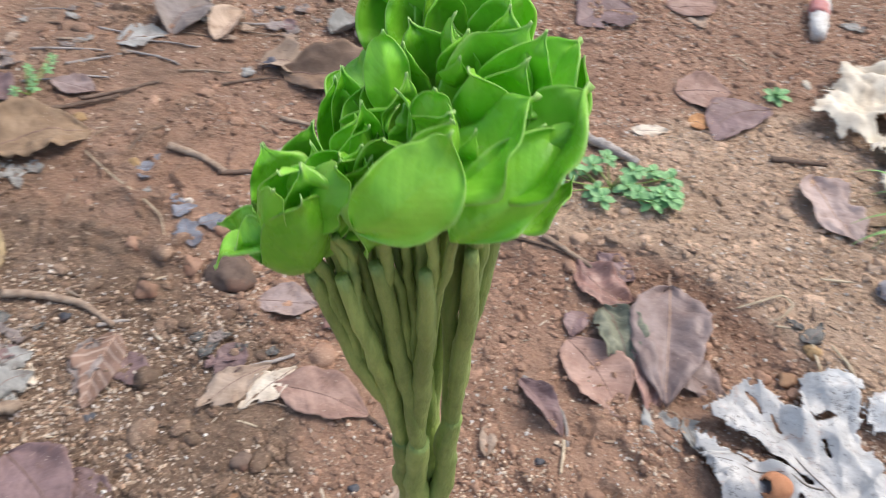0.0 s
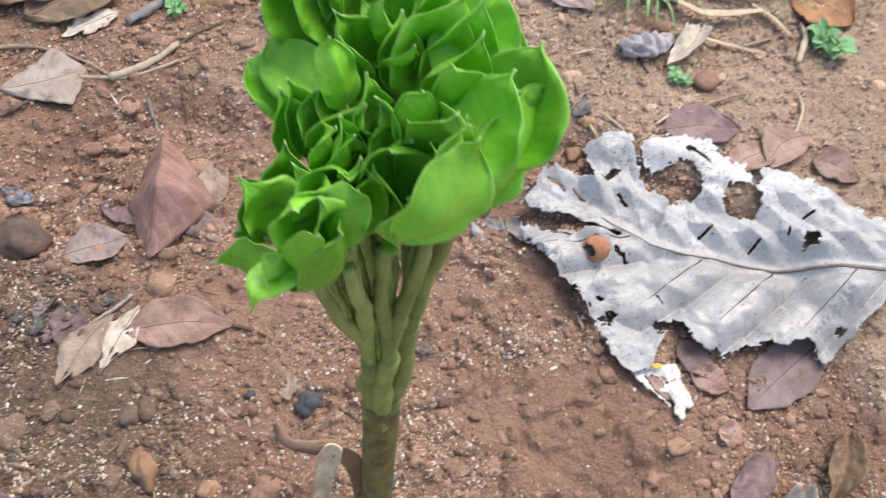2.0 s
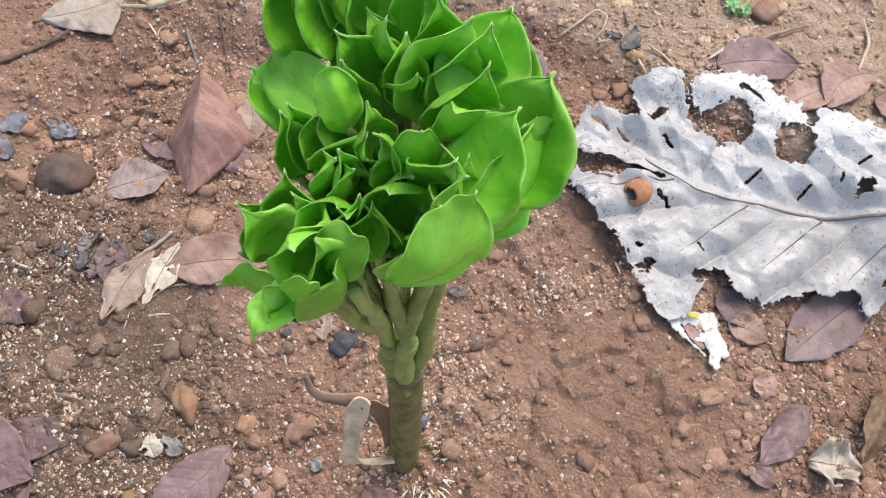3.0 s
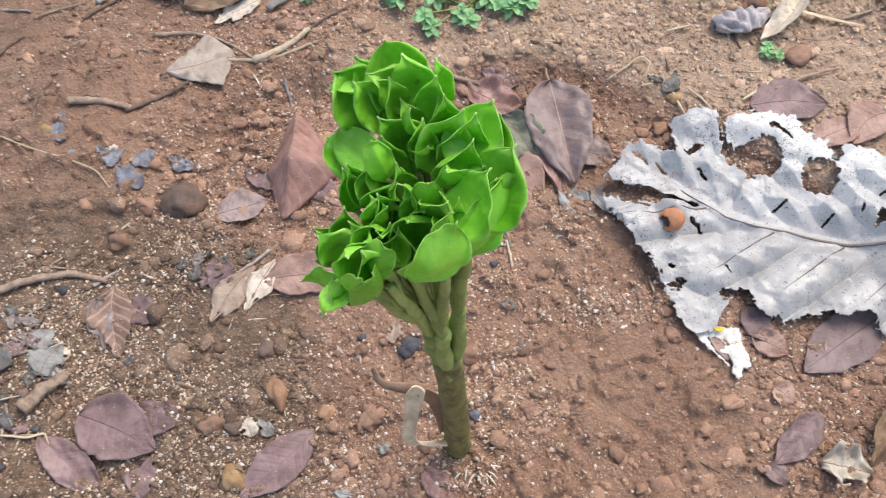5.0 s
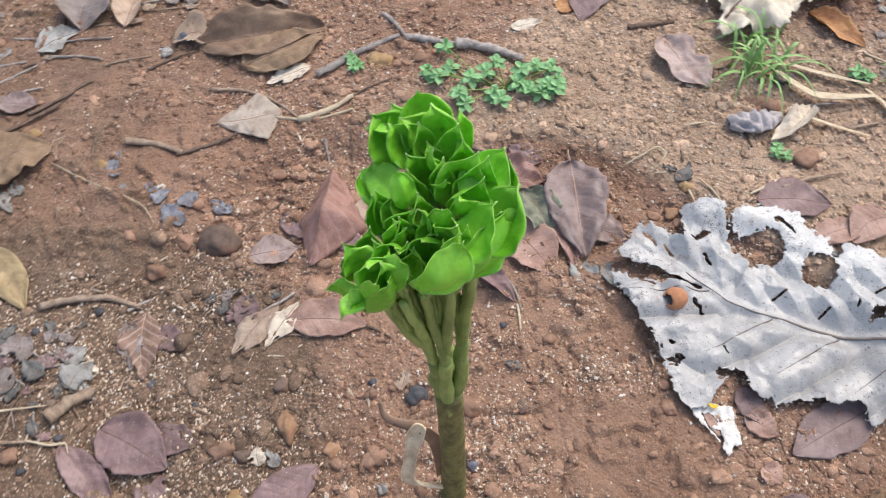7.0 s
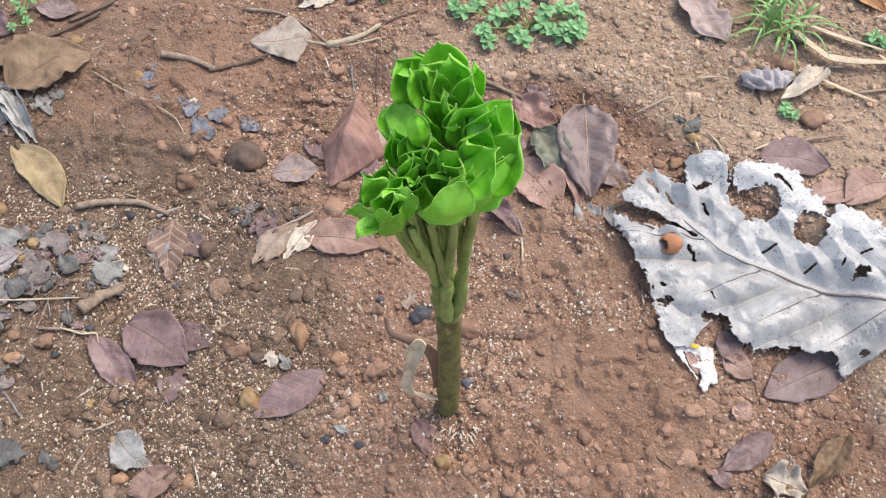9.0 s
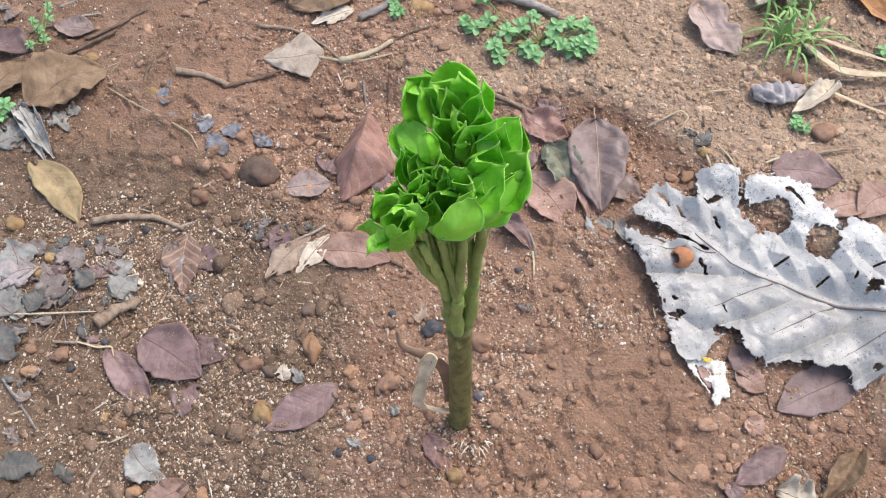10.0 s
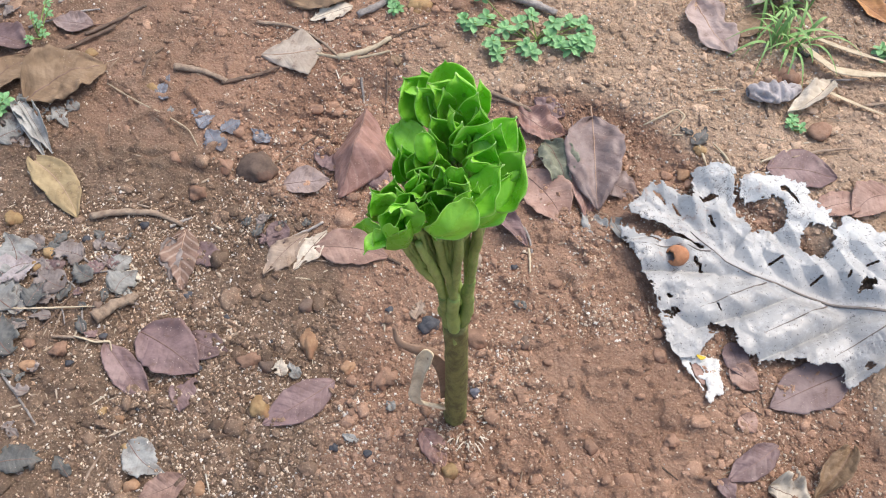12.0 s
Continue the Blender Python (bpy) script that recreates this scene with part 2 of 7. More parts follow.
SOIL = soil_material("damp_red_soil")
CRUMB = soil_material("loose_soil_crumbs", True)
LEAFLET = leaflet_material()
STALK = plain_material("pale_green_stalk", (0.32, 0.42, 0.12), (0.19, 0.27, 0.07), 75, 0.5, 0.4, 0.7, (1, 1, 0.35))
STEM = plain_material("mottled_olive_stem", (0.265, 0.265, 0.09), (0.125, 0.115, 0.045), 110, 0.6, 0.35, 0.5, (1, 1, 0.5))
SILVER = silver_material()
RIB = plain_material("grey_leaf_rib", (0.24, 0.21, 0.185), (0.17, 0.145, 0.125), 80, 0.6)
DRY = {
    "red": dry_material("red_brown_dead_leaf", (0.37, 0.215, 0.175), (0.25, 0.135, 0.105), (0.47, 0.31, 0.26), 0.42, 0.5, band=0.16, strong=0.32),
    "purple": dry_material("purple_brown_dead_leaf", (0.25, 0.168, 0.16), (0.165, 0.107, 0.102), (0.28, 0.198, 0.188), 0.5, 0.42),
    "pink": dry_material("pinkish_brown_dead_leaf", (0.4, 0.265, 0.21), (0.29, 0.18, 0.14), (0.46, 0.33, 0.27)),
    "brown": dry_material("brown_dead_leaf", (0.285, 0.198, 0.122), (0.20, 0.135, 0.082), (0.33, 0.24, 0.16)),
    "tan": dry_material("tan_dead_leaf", (0.39, 0.30, 0.165), (0.30, 0.225, 0.12), (0.44, 0.35, 0.21), veins=7),
    "pale": dry_material("pale_dead_leaf", (0.5, 0.39, 0.3), (0.38, 0.285, 0.21), (0.56, 0.46, 0.36), 0.7, 0.25),
    "cream": dry_material("cream_dead_leaf", (0.64, 0.575, 0.47), (0.5, 0.43, 0.34), (0.68, 0.62, 0.52), 0.7, 0.25),
    "grey": dry_material("grey_dead_leaf", (0.31, 0.265, 0.24), (0.21, 0.175, 0.155), (0.36, 0.32, 0.29), 0.6, 0.35),
    "ash": dry_material("ash_grey_leaf_scrap", (0.37, 0.37, 0.345), (0.24, 0.235, 0.215), (0.42, 0.41, 0.4), 0.65, 0.3),
    "olive": dry_material("grey_green_dead_leaf", (0.28, 0.29, 0.205), (0.19, 0.2, 0.14), (0.33, 0.34, 0.25)),
    "slate": dry_material("dark_wet_leaf_scrap", (0.155, 0.155, 0.143), (0.1, 0.1, 0.09), (0.21, 0.195, 0.185), 0.5, 0.4),
    "ribbed": dry_material("ribbed_brown_dead_leaf", (0.27, 0.17, 0.125), (0.2, 0.125, 0.09), (0.55, 0.45, 0.37), band=0.24, strong=0.45, veins=7),
    "pinkgrey": dry_material("pinkish_grey_dead_leaf", (0.44, 0.345, 0.31), (0.34, 0.26, 0.23), (0.48, 0.39, 0.35), 0.6, 0.35),
    "mauve": dry_material("mauve_grey_dead_leaf", (0.43, 0.385, 0.38), (0.29, 0.25, 0.245), (0.47, 0.43, 0.42), 0.6, 0.35),
    "white": dry_material("white_paper_scrap", (0.84, 0.83, 0.8), (0.72, 0.7, 0.66), (0.86, 0.85, 0.82), 0.55, 0.4, stain=(0.3, 0.18, 0.12)),
    "wet": dry_material("wet_purple_leaf", (0.33, 0.245, 0.23), (0.25, 0.18, 0.17), (0.24, 0.175, 0.17), 0.6, 0.3),
    "silver": dry_material("silver_rolled_leaf", (0.57, 0.57, 0.54), (0.34, 0.33, 0.30), (0.62, 0.61, 0.58), 0.5, 0.45, stain=(0.1, 0.09, 0.08)),
    "sand": dry_material("beige_dead_leaf", (0.47, 0.405, 0.335), (0.36, 0.30, 0.24), (0.5, 0.44, 0.37), 0.65, 0.3),
    "dusky": dry_material("dusky_dead_leaf", (0.345, 0.265, 0.242), (0.245, 0.178, 0.16), (0.42, 0.34, 0.31), 0.5, 0.42),
    # shade is put into this brown, for the steep half of a far leaf
    "shade_brown": dry_material("shaded_brown_dead_leaf", (0.27, 0.185, 0.125), (0.18, 0.118, 0.078), (0.33, 0.24, 0.17), 0.6, 0.35),
    "shard": dry_material("blue_grey_shard", (0.25, 0.265, 0.30), (0.15, 0.155, 0.18), (0.3, 0.31, 0.34), 0.5, 0.4),
    "orange": dry_material("orange_brown_dead_leaf", (0.47, 0.25, 0.1), (0.34, 0.165, 0.075), (0.55, 0.33, 0.15)),
}
RIBS = {
    "dark": plain_material("brown_leaf_rib", (0.25, 0.165, 0.135), (0.17, 0.105, 0.085), 90),
    "light": plain_material("pale_leaf_rib", (0.48, 0.34, 0.25), (0.36, 0.24, 0.17), 90),
}
WOOD = {
    "light": plain_material("pale_dry_stick", (0.4, 0.31, 0.23), (0.25, 0.18, 0.13), 90, 0.75, 0.2, 0.9),
    "dark": plain_material("dark_damp_twig", (0.21, 0.15, 0.112), (0.115, 0.08, 0.06), 90, 0.8, 0.2, 0.9),
    "grey": plain_material("grey_weathered_stick", (0.42, 0.385, 0.355), (0.25, 0.22, 0.195), 90, 0.8, 0.2, 0.9),
    "straw": plain_material("straw", (0.6, 0.51, 0.36), (0.46, 0.37, 0.25), 60, 0.6),
    "white": plain_material("white_rootlet", (0.78, 0.72, 0.6), (0.62, 0.54, 0.42), 120, 0.6),
}
STONES = {
    "orange": stone_material("orange_pebble", (0.43, 0.27, 0.16), (0.33, 0.19, 0.11)),
    "ochre": stone_material("ochre_pebble", (0.42, 0.29, 0.145), (0.32, 0.2, 0.095)),
    "red": stone_material("red_clod", (0.36, 0.225, 0.155), (0.26, 0.155, 0.104), 0.9),
    "brown": stone_material("grey_brown_stone", (0.21, 0.15, 0.115), (0.14, 0.1, 0.078)),
    "black": stone_material("charcoal", (0.07, 0.074, 0.085), (0.11, 0.11, 0.115), 0.6),
    "blue": stone_material("blue_grey_chip", (0.16, 0.165, 0.19), (0.1, 0.1, 0.12), 0.55),
    "seed": stone_material("orange_brown_seed", (0.47, 0.22, 0.11), (0.38, 0.165, 0.08), 0.5),
    "white": stone_material("chalky_pebble", (0.62, 0.57, 0.5), (0.5, 0.43, 0.36)),
}
HERB = plain_material("small_herb_leaf", (0.3, 0.55, 0.25), (0.2, 0.43, 0.17), 80, 0.5, 0.35, 0.3)
GRASS = plain_material("green_grass_blade", (0.30, 0.50, 0.17), (0.20, 0.38, 0.11), 60, 0.5, 0.35, 0.2)
CLEAN_WHITE = plain_material("white_scrap", (0.78, 0.77, 0.73), (0.6, 0.57, 0.52), 120, 0.55, 0.3, 0.8)
YELLOW = plain_material("yellow_print", (0.75, 0.55, 0.04), (0.65, 0.45, 0.03), 120, 0.5)
PINK = plain_material("faded_red_print", (0.55, 0.2, 0.18), (0.6, 0.3, 0.28), 120, 0.5)


# ---- shaping ----
def mesh_of(name, verts, faces, uvs=None, material=None, shade=True):
    me = bpy.data.meshes.new(name)
    me.from_pydata([tuple(v) for v in verts], [], faces)
    if uvs is not None:
        layer = me.uv_layers.new(name="uv")
        idx = np.empty(len(me.loops), np.int32)
        me.loops.foreach_get("vertex_index", idx)
        layer.data.foreach_set("uv", np.asarray(uvs, np.float32)[idx].ravel())
    if material:
        me.materials.append(material)
    if shade:
        me.polygons.foreach_set("use_smooth", np.ones(len(me.polygons), bool))
    me.update()
    return me


def thing(name, at, label, category, group="", kind="", turn=0.0):
    ob = new(name)
    ob.empty_display_size = 0.02
    ob.matrix_world = pose(*at, 0, 0, turn)
    return tagged(ob, label, category, group, kind)


def part(name, mesh, parent, label="", at=None):
    ob = new(name, mesh)
    ob.parent = parent
    if at is not None:
        ob.matrix_basis = at
    return tagged(ob, label)


def solid(name, mesh, at, label, category, group="", kind=""):
    ob = new(name, mesh)
    ob.location = at
    return tagged(ob, label, category, group, kind)


def skin(ob, thick):
    m = ob.modifiers.new("thickness", "SOLIDIFY")
    m.thickness, m.offset = thick, 0
    return ob


def bezier(a, b, c, n):
    a, b, c = (np.array(p, float) for p in (a, b, c))
    t = np.linspace(0, 1, n)[:, None]
    return (1 - t) ** 2 * a + 2 * t * (1 - t) * b + t * t * c


def tube(line, radii, seg=8, squash=1.0, rough=0.0, seed=0):
    """A tapering round bar along a line, closed at both ends."""
    line, rng = np.array(line, float), np.random.default_rng(seed)
    radii = np.interp(np.linspace(0, 1, len(line)), np.linspace(0, 1, len(radii)), radii)
    way = np.gradient(line, axis=0)
    way /= np.linalg.norm(way, axis=1)[:, None] + 1e-12
    side = np.cross(way, (0.31, 0.17, 0.93) if abs(way[0][2]) < 0.9 else (0.2, 1, 0.1))
    side /= np.linalg.norm(side, axis=1)[:, None]
    up = np.cross(side, way)
    ang = np.linspace(0, 2 * np.pi, seg, endpoint=False)
    r = radii[:, None] * (1 + rough * rng.normal(size=(len(line), seg)))
    v = line[:, None] + side[:, None] * (r * np.cos(ang))[..., None] + up[:, None] * (r * np.sin(ang) * squash)[..., None]
    n = len(line)
    f = [(i * seg + k, i * seg + (k + 1) % seg, (i + 1) * seg + (k + 1) % seg, (i + 1) * seg + k) for i in range(n - 1) for k in range(seg)]
    f += [tuple(reversed(range(seg))), tuple((n - 1) * seg + k for k in range(seg))]
    return v.reshape(-1, 3), f


def sheet(nu, nv):
    """The faces and the (u, v) of a grid of nu by nv points."""
    u, v = np.meshgrid(np.linspace(0, 1, nu), np.linspace(0, 1, nv), indexing="ij")
    f = [(i * nv + k, i * nv + k + 1, (i + 1) * nv + k + 1, (i + 1) * nv + k) for i in range(nu - 1) for k in range(nv - 1)]
    return u.ravel(), v.ravel(), f


def pick(verts, faces, uvs):
    """Drops the points that no face uses."""
    used = sorted({i for f in faces for i in f})
    to = {o: n for n, o in enumerate(used)}
    return np.asarray(verts)[used], [tuple(to[i] for i in f) for f in faces], np.asarray(uvs)[used]


def lump(seed, sub=2, rough=0.18, scale=(1, 1, 1)):
    """A worn stone about one unit in radius."""
    bm = bmesh.new()
    bmesh.ops.create_icosphere(bm, subdivisions=sub, radius=1)
    off = Vector((seed * 7.13, seed * 3.7, 1.9))
    for v in bm.verts:
        d = 1 + rough * noise.noise(v.co * 1.1 + off) * 2 + rough * 0.5 * noise.noise(v.co * 2.6 + off)
        v.co = Vector((v.co.x * scale[0], v.co.y * scale[1], v.co.z * scale[2])) * d
    return bm


# ---- the ground: one sheet, fine about the plant, reaching the horizon ----
def axis_steps(low, high, step):
    core = np.arange(low, high, step)
    out = step * np.cumprod(np.full(62, 1.165))
    return np.r_[low - np.cumsum(out)[::-1], core, core[-1] + np.cumsum(out)]


def tone(me, x, y):
    """Marks where the soil is tan, on the higher ground, and where it is dark with litter."""
    near = smooth(2.0, 1.0, np.hypot(x, y - 0.4))
    tan = np.clip(0.82 * bank(x, y) + 0.35 * vnoise(3 * x, 3 * y, 31) - 0.1 - 0.8 * smooth(0.02, -0.38, x) * near - 0.95 * smooth(0.64, 0.84, y + 0.1 * vnoise(3 * x, 3 * y, 36)) * near, 0, 1)
    litter = smooth(0.24, 0.0, np.hypot(0.8 * (x + 0.62), y + 0.04) - 0.24) + smooth(0.12, 0.0, np.abs(y - 1.0 + 0.3 * x) - 0.1) * smooth(0.0, -0.25, x) * 0.6
    litter = litter + 0.7 * smooth(0.85, 1.05, x) * smooth(0.2, 0.5, y) + (0.44 + 0.85 * smooth(0.32, 0.05, y)) * smooth(-0.10, -0.45, x + 0.16 * vnoise(4 * x, 4 * y, 34) + 0.06 * vnoise(13 * x, 13 * y, 35))
    litter = litter * near + 0.6 * (1 - near) * (0.5 + vnoise(1.7 * x, 1.7 * y, 33))
    for name, values in (("tan", tan), ("litter", np.clip(litter, 0, 1))):
        me.attributes.new(name, "FLOAT", "POINT").data.foreach_set("value", values.astype(np.float32))


def build_ground():
    xs, ys = axis_steps(-0.9, 1.15, 0.0029), axis_steps(-0.3, 1.35, 0.0029)
    x, y = (a.ravel() for a in np.meshgrid(xs, ys, indexing="ij"))
    nx, ny = len(xs), len(ys)
    i = np.arange((nx - 1) * (ny - 1))
    a = (i // (ny - 1)) * ny + i % (ny - 1)
    quads = np.stack([a, a + ny, a + ny + 1, a + 1], 1)
    me = bpy.data.meshes.new("ground")
    me.vertices.add(len(x))
    me.vertices.foreach_set("co", np.stack([x, y, hgt(x, y)], 1).astype(np.float32).ravel())
    me.loops.add(quads.size)
    me.loops.foreach_set("vertex_index", quads.astype(np.int32).ravel())
    me.polygons.add(len(quads))
    me.polygons.foreach_set("loop_start", np.arange(0, quads.size, 4, dtype=np.int32))
    me.polygons.foreach_set("use_smooth", np.ones(len(quads), bool))
    tone(me, x, y)
    me.materials.append(SOIL)
    me.update(calc_edges=True)
    me.validate()
    tagged(new("ground", me), "damp red-brown soil with crumbs and grit", "ground", kind="structure")


build_ground()


# ---- the sprouting plant ----
def leaflet_mesh(base, tip, face, width, cup, bulge, seed):
    """A cupped leaflet whose inner side looks along face; its rim waves and its tip ends in a recurved beak."""
    base, tip, inner = np.array(base), np.array(tip), np.array(face)
    rng = np.random.default_rng(seed)
    way = tip - base
    size = np.linalg.norm(way)
    way /= size
    inner = inner - way * (inner @ way)
    inner /= np.linalg.norm(inner)
    side = np.cross(way, inner)
    nu, nv = 30, 19
    u, v, f = sheet(nu, nv)
    s = 2 * v - 1
    line = bezier(base, (base + tip) / 2 - inner * size * 2 * bulge, tip, nu)[np.repeat(np.arange(nu), nv)]
    q = 0.58 + 0.25 * rng.random()
    body = np.clip(u / 0.94, 0, 1) ** q * np.clip(1 - u / 0.94, 0, 1) ** 0.72
    body = body / body.max()
    beak = 0.15 * min(1, 0.018 / width) * np.clip((1 - u) / 0.24, 0, 1) ** 0.8 * smooth(0.6, 0.8, u)
    half = width / 2 * np.maximum(body, beak) + 0.0003
    # the two sides of one leaflet differ
    half = half * (1 + 0.10 * rng.normal() * np.sign(s) * np.abs(s))
    bend = cup * (0.65 + 0.45 * np.sin(np.pi * u))
    r = half / np.maximum(bend, 0.05)
    p, k = 6.3 * rng.random(4), 4.5 + 2.5 * rng.random()
    rim = np.abs(s) ** 2.2 * np.sin(np.pi * np.clip(u, 0, 1)) ** 0.6
    ripple = width * rim * (0.075 * np.sin(u * k + p[0] + 1.7 * np.sign(s)) + 0.040 * np.sin(2.4 * k * u + p[1] - np.sign(s)) + 0.010 * np.sin(5.1 * k * u + p[2] * np.sign(s)))
    roll = -0.24 * half * np.abs(s) ** 7 * (0.6 + 0.8 * vnoise(u * 4 + seed, np.sign(s), 6))
    crease = -0.09 * half * (1 - np.abs(s)) ** 3
    hook = smooth(0.80, 1.0, u) ** 1.6 * 0.30 * min(width, 0.020) * (1 if rng.random() > 0.15 else -0.5)
    swing = smooth(0.78, 1.0, u) * 0.16 * min(width, 0.020) * rng.normal()
    puff = 0.045 * width * vnoise(u * 3 + seed, s * 1.6, 4) + 0.012 * width * vnoise(u * 8 + seed, s * 4, 5)
    co = line + side * (r * np.sin(bend * s) + swing)[:, None] + inner * (r * (1 - np.cos(bend * s)) + ripple + roll + crease - hook + puff)[:, None]
    return mesh_of("leaflet", co, f, np.stack([u, v], 1), LEAFLET)


plant = thing("sprouting_yam_plant", (0, 0, 0), "young plant with glossy cupped green leaflets on a thick stem", "plant")
RING = np.array((-0.0092, -0.0108, 0.292))
v, f = tube(bezier((-0.004, -0.009, -0.02), (-0.003, -0.009, 0.12), RING, 40), (0.0148, 0.0134, 0.0126, 0.0120, 0.0117, 0.0118), 20, 1, 0.022, 4)
part("stem", mesh_of("stem", v, f, material=STEM), plant, "mottled olive-brown stem")
TWIGS = []


def stalk_line(start, mid, end, seed):
    line = bezier(start, mid, end, 20)
    rng = np.random.default_rng(seed)
    line[1:-1] += 0.0006 * rng.normal(size=(18, 3)).cumsum(0) * np.sin(np.linspace(0.1, 3, 18))[:, None]
    return line


def limb(start, mid, end, radii, seed):
    """One fleshy limb with slight swellings along it."""
    line = stalk_line(start, mid, end, seed)
    r = np.interp(np.linspace(0, 1, 20), np.linspace(0, 1, len(radii)), radii) * (1 + 0.06 * np.sin(np.linspace(0, 14, 20) + seed))
    v, f = tube(line, r, 12, 1, 0.02, seed)
    part("branch", mesh_of("branch", v, f, material=STALK), plant, "pale green fleshy branch")
    return line


def main_branch(start, fork, ends, thick, seed):
    """A branch that rises from the stem's head and forks on its way to the crown."""
    start, fork = np.array(start), np.array(fork)
    trunk = limb(start, (start * (1, 1, 0.45) + fork * (0, 0, 0.55)), fork, (thick * 0.85, thick * 1.02, thick, thick * 0.96, thick * 0.92, thick * 0.80), seed)
    for n, end in enumerate(ends):
        root = trunk[18 - n]
        mid = root + (np.array(end) - root) * (0.28, 0.28, 0.52)
        TWIGS.append(limb(root, mid, end, (thick * 0.62, thick * 0.68, thick * 0.64, thick * 0.58, thick * 0.38), seed * 7 + n))


main_branch((-0.0150, -0.0122, 0.272), (-0.0205, -0.0180, 0.368), ((-0.0500, -0.0400, 0.500), (-0.0385, -0.0430, 0.505), (-0.0440, -0.0180, 0.505)), 0.0060, 1)
main_branch((-0.0090, -0.0170, 0.262), (-0.0115, -0.0245, 0.378), ((-0.0270, -0.0440, 0.515), (-0.0110, -0.0430, 0.515), (-0.0230, -0.0200, 0.515)), 0.0060, 2)
main_branch((-0.0030, -0.0100, 0.274), (0.0015, -0.0125, 0.385), ((0.0020, -0.0360, 0.520), (0.0080, -0.0160, 0.520), (-0.0060, -0.0120, 0.520)), 0.0058, 3)
main_branch((-0.0092, -0.0048, 0.274), (-0.0120, 0.0030, 0.372), ((-0.0380, 0.0160, 0.510), (-0.0220, 0.0280, 0.515), (-0.0080, 0.0180, 0.520), (-0.0240, 0.0060, 0.515)), 0.0058, 4)


def leaflet(base, tip, face, width, cup=0.9, bulge=0.15):
    """One leaflet with the stalk that carries it."""
    seed = len(plant.children)
    rng = np.random.default_rng(seed)
    b = np.array(base)
    line = min(TWIGS, key=lambda k: np.linalg.norm(k[-1][:2] - b[:2]))
    root = line[int(rng.integers(5, 17))]
    into = b + (np.array(tip) - b) * 0.05
    mid = root + (b - root) * (0.25, 0.25, 0.7)
    line = stalk_line(root, mid, into, seed)
    v, f = tube(line, (0.0026, 0.0022, 0.0019, 0.0015), 10, 1, 0.03, seed)
    stalk = part("stalk", mesh_of("stalk", v, f, material=STALK), plant, "pale green leaflet stalk")
    skin(part("leaflet", leaflet_mesh(base, tip, face, width, cup, bulge, seed), stalk, "glossy cupped green leaflet"), 0.00035)


leaflet((-0.0285, -0.0613, 0.5476), (-0.0022, -0.0474, 0.5758), (-0.05, 0.98, -0.16), 0.0270, 0.55, 0.16)
leaflet((-0.0095, -0.0478, 0.5520), (0.0091, -0.0276, 0.5811), (-0.45, -0.14, 0.88), 0.0311, 0.60, 0.16)
leaflet((0.0015, -0.0375, 0.5490), (0.0253, -0.0192, 0.5796), (-0.49, -0.04, 0.87), 0.0414, 0.55, 0.18)
leaflet((-0.0033, -0.0504, 0.5387), (0.0250, -0.0217, 0.5650), (-0.49, 0.68, -0.54), 0.0258, 0.60, 0.16)
leaflet((0.0131, -0.0306, 0.5552), (0.0268, -0.0261, 0.5694), (0.53, 0.77, -0.36), 0.0102, 0.70, 0.10)
leaflet((0.0013, -0.0167, 0.5576), (0.0193, 0.0140, 0.5752), (-0.51, -0.43, 0.74), 0.0330, 0.70, 0.16)
leaflet((0.0054, -0.0061, 0.5469), (0.0291, 0.0037, 0.5670), (-0.57, -0.55, 0.62), 0.0306, 0.60, 0.16)
leaflet((-0.0049, -0.0034, 0.5383), (0.0009, -0.0005, 0.5805), (0.07, -0.62, 0.78), 0.0344, 0.98, 0.16)
leaflet((-0.0052, -0.0147, 0.5484), (0.0004, -0.0236, 0.5828), (0.08, 0.82, -0.57), 0.0205, 0.92, 0.14)
leaflet((-0.0130, -0.0274, 0.5448), (-0.0147, -0.0227, 0.5734), (0.14, 0.70, -0.70), 0.0182, 1.03, 0.12)
leaflet((-0.0163, -0.0385, 0.5413), (-0.0112, -0.0435, 0.5810), (-0.21, 0.05, 0.98), 0.0366, 1.21, 0.18)
leaflet((-0.0260, -0.0414, 0.5239), (-0.0195, -0.0480, 0.5750), (-0.30, 0.03, 0.95), 0.0402, 1.21, 0.20)
leaflet((-0.0204, -0.0378, 0.5290), (-0.0260, -0.0370, 0.5631), (-0.15, -0.28, 0.95), 0.0347, 1.15, 0.15)
leaflet((-0.0108, -0.0392, 0.5395), (-0.0143, -0.0417, 0.5761), (-0.36, -0.31, 0.88), 0.0334, 1.15, 0.15)
leaflet((-0.0181, -0.0277, 0.5366), (-0.0194, -0.0266, 0.5613), (-0.15, -0.28, 0.95), 0.0295, 1.15, 0.15)
leaflet((-0.0339, -0.0133, 0.5241), (-0.0355, -0.0166, 0.5546), (-0.15, -0.28, 0.95), 0.0307, 1.15, 0.15)
leaflet((-0.0279, -0.0390, 0.5231), (-0.0315, -0.0428, 0.5522), (-0.13, -0.19, 0.97), 0.0311, 1.15, 0.15)
leaflet((-0.0395, -0.0385, 0.5197), (-0.0329, -0.0400, 0.5547), (0.14, -0.21, 0.97), 0.0282, 1.26, 0.16)
leaflet((-0.0452, -0.0470, 0.5309), (-0.0347, -0.0417, 0.5555), (0.62, 0.62, -0.48), 0.0205, 0.92, 0.16)
leaflet((-0.0420, -0.0338, 0.5200), (-0.0417, -0.0309, 0.5500), (-0.08, -0.39, 0.92), 0.0315, 1.21, 0.16)
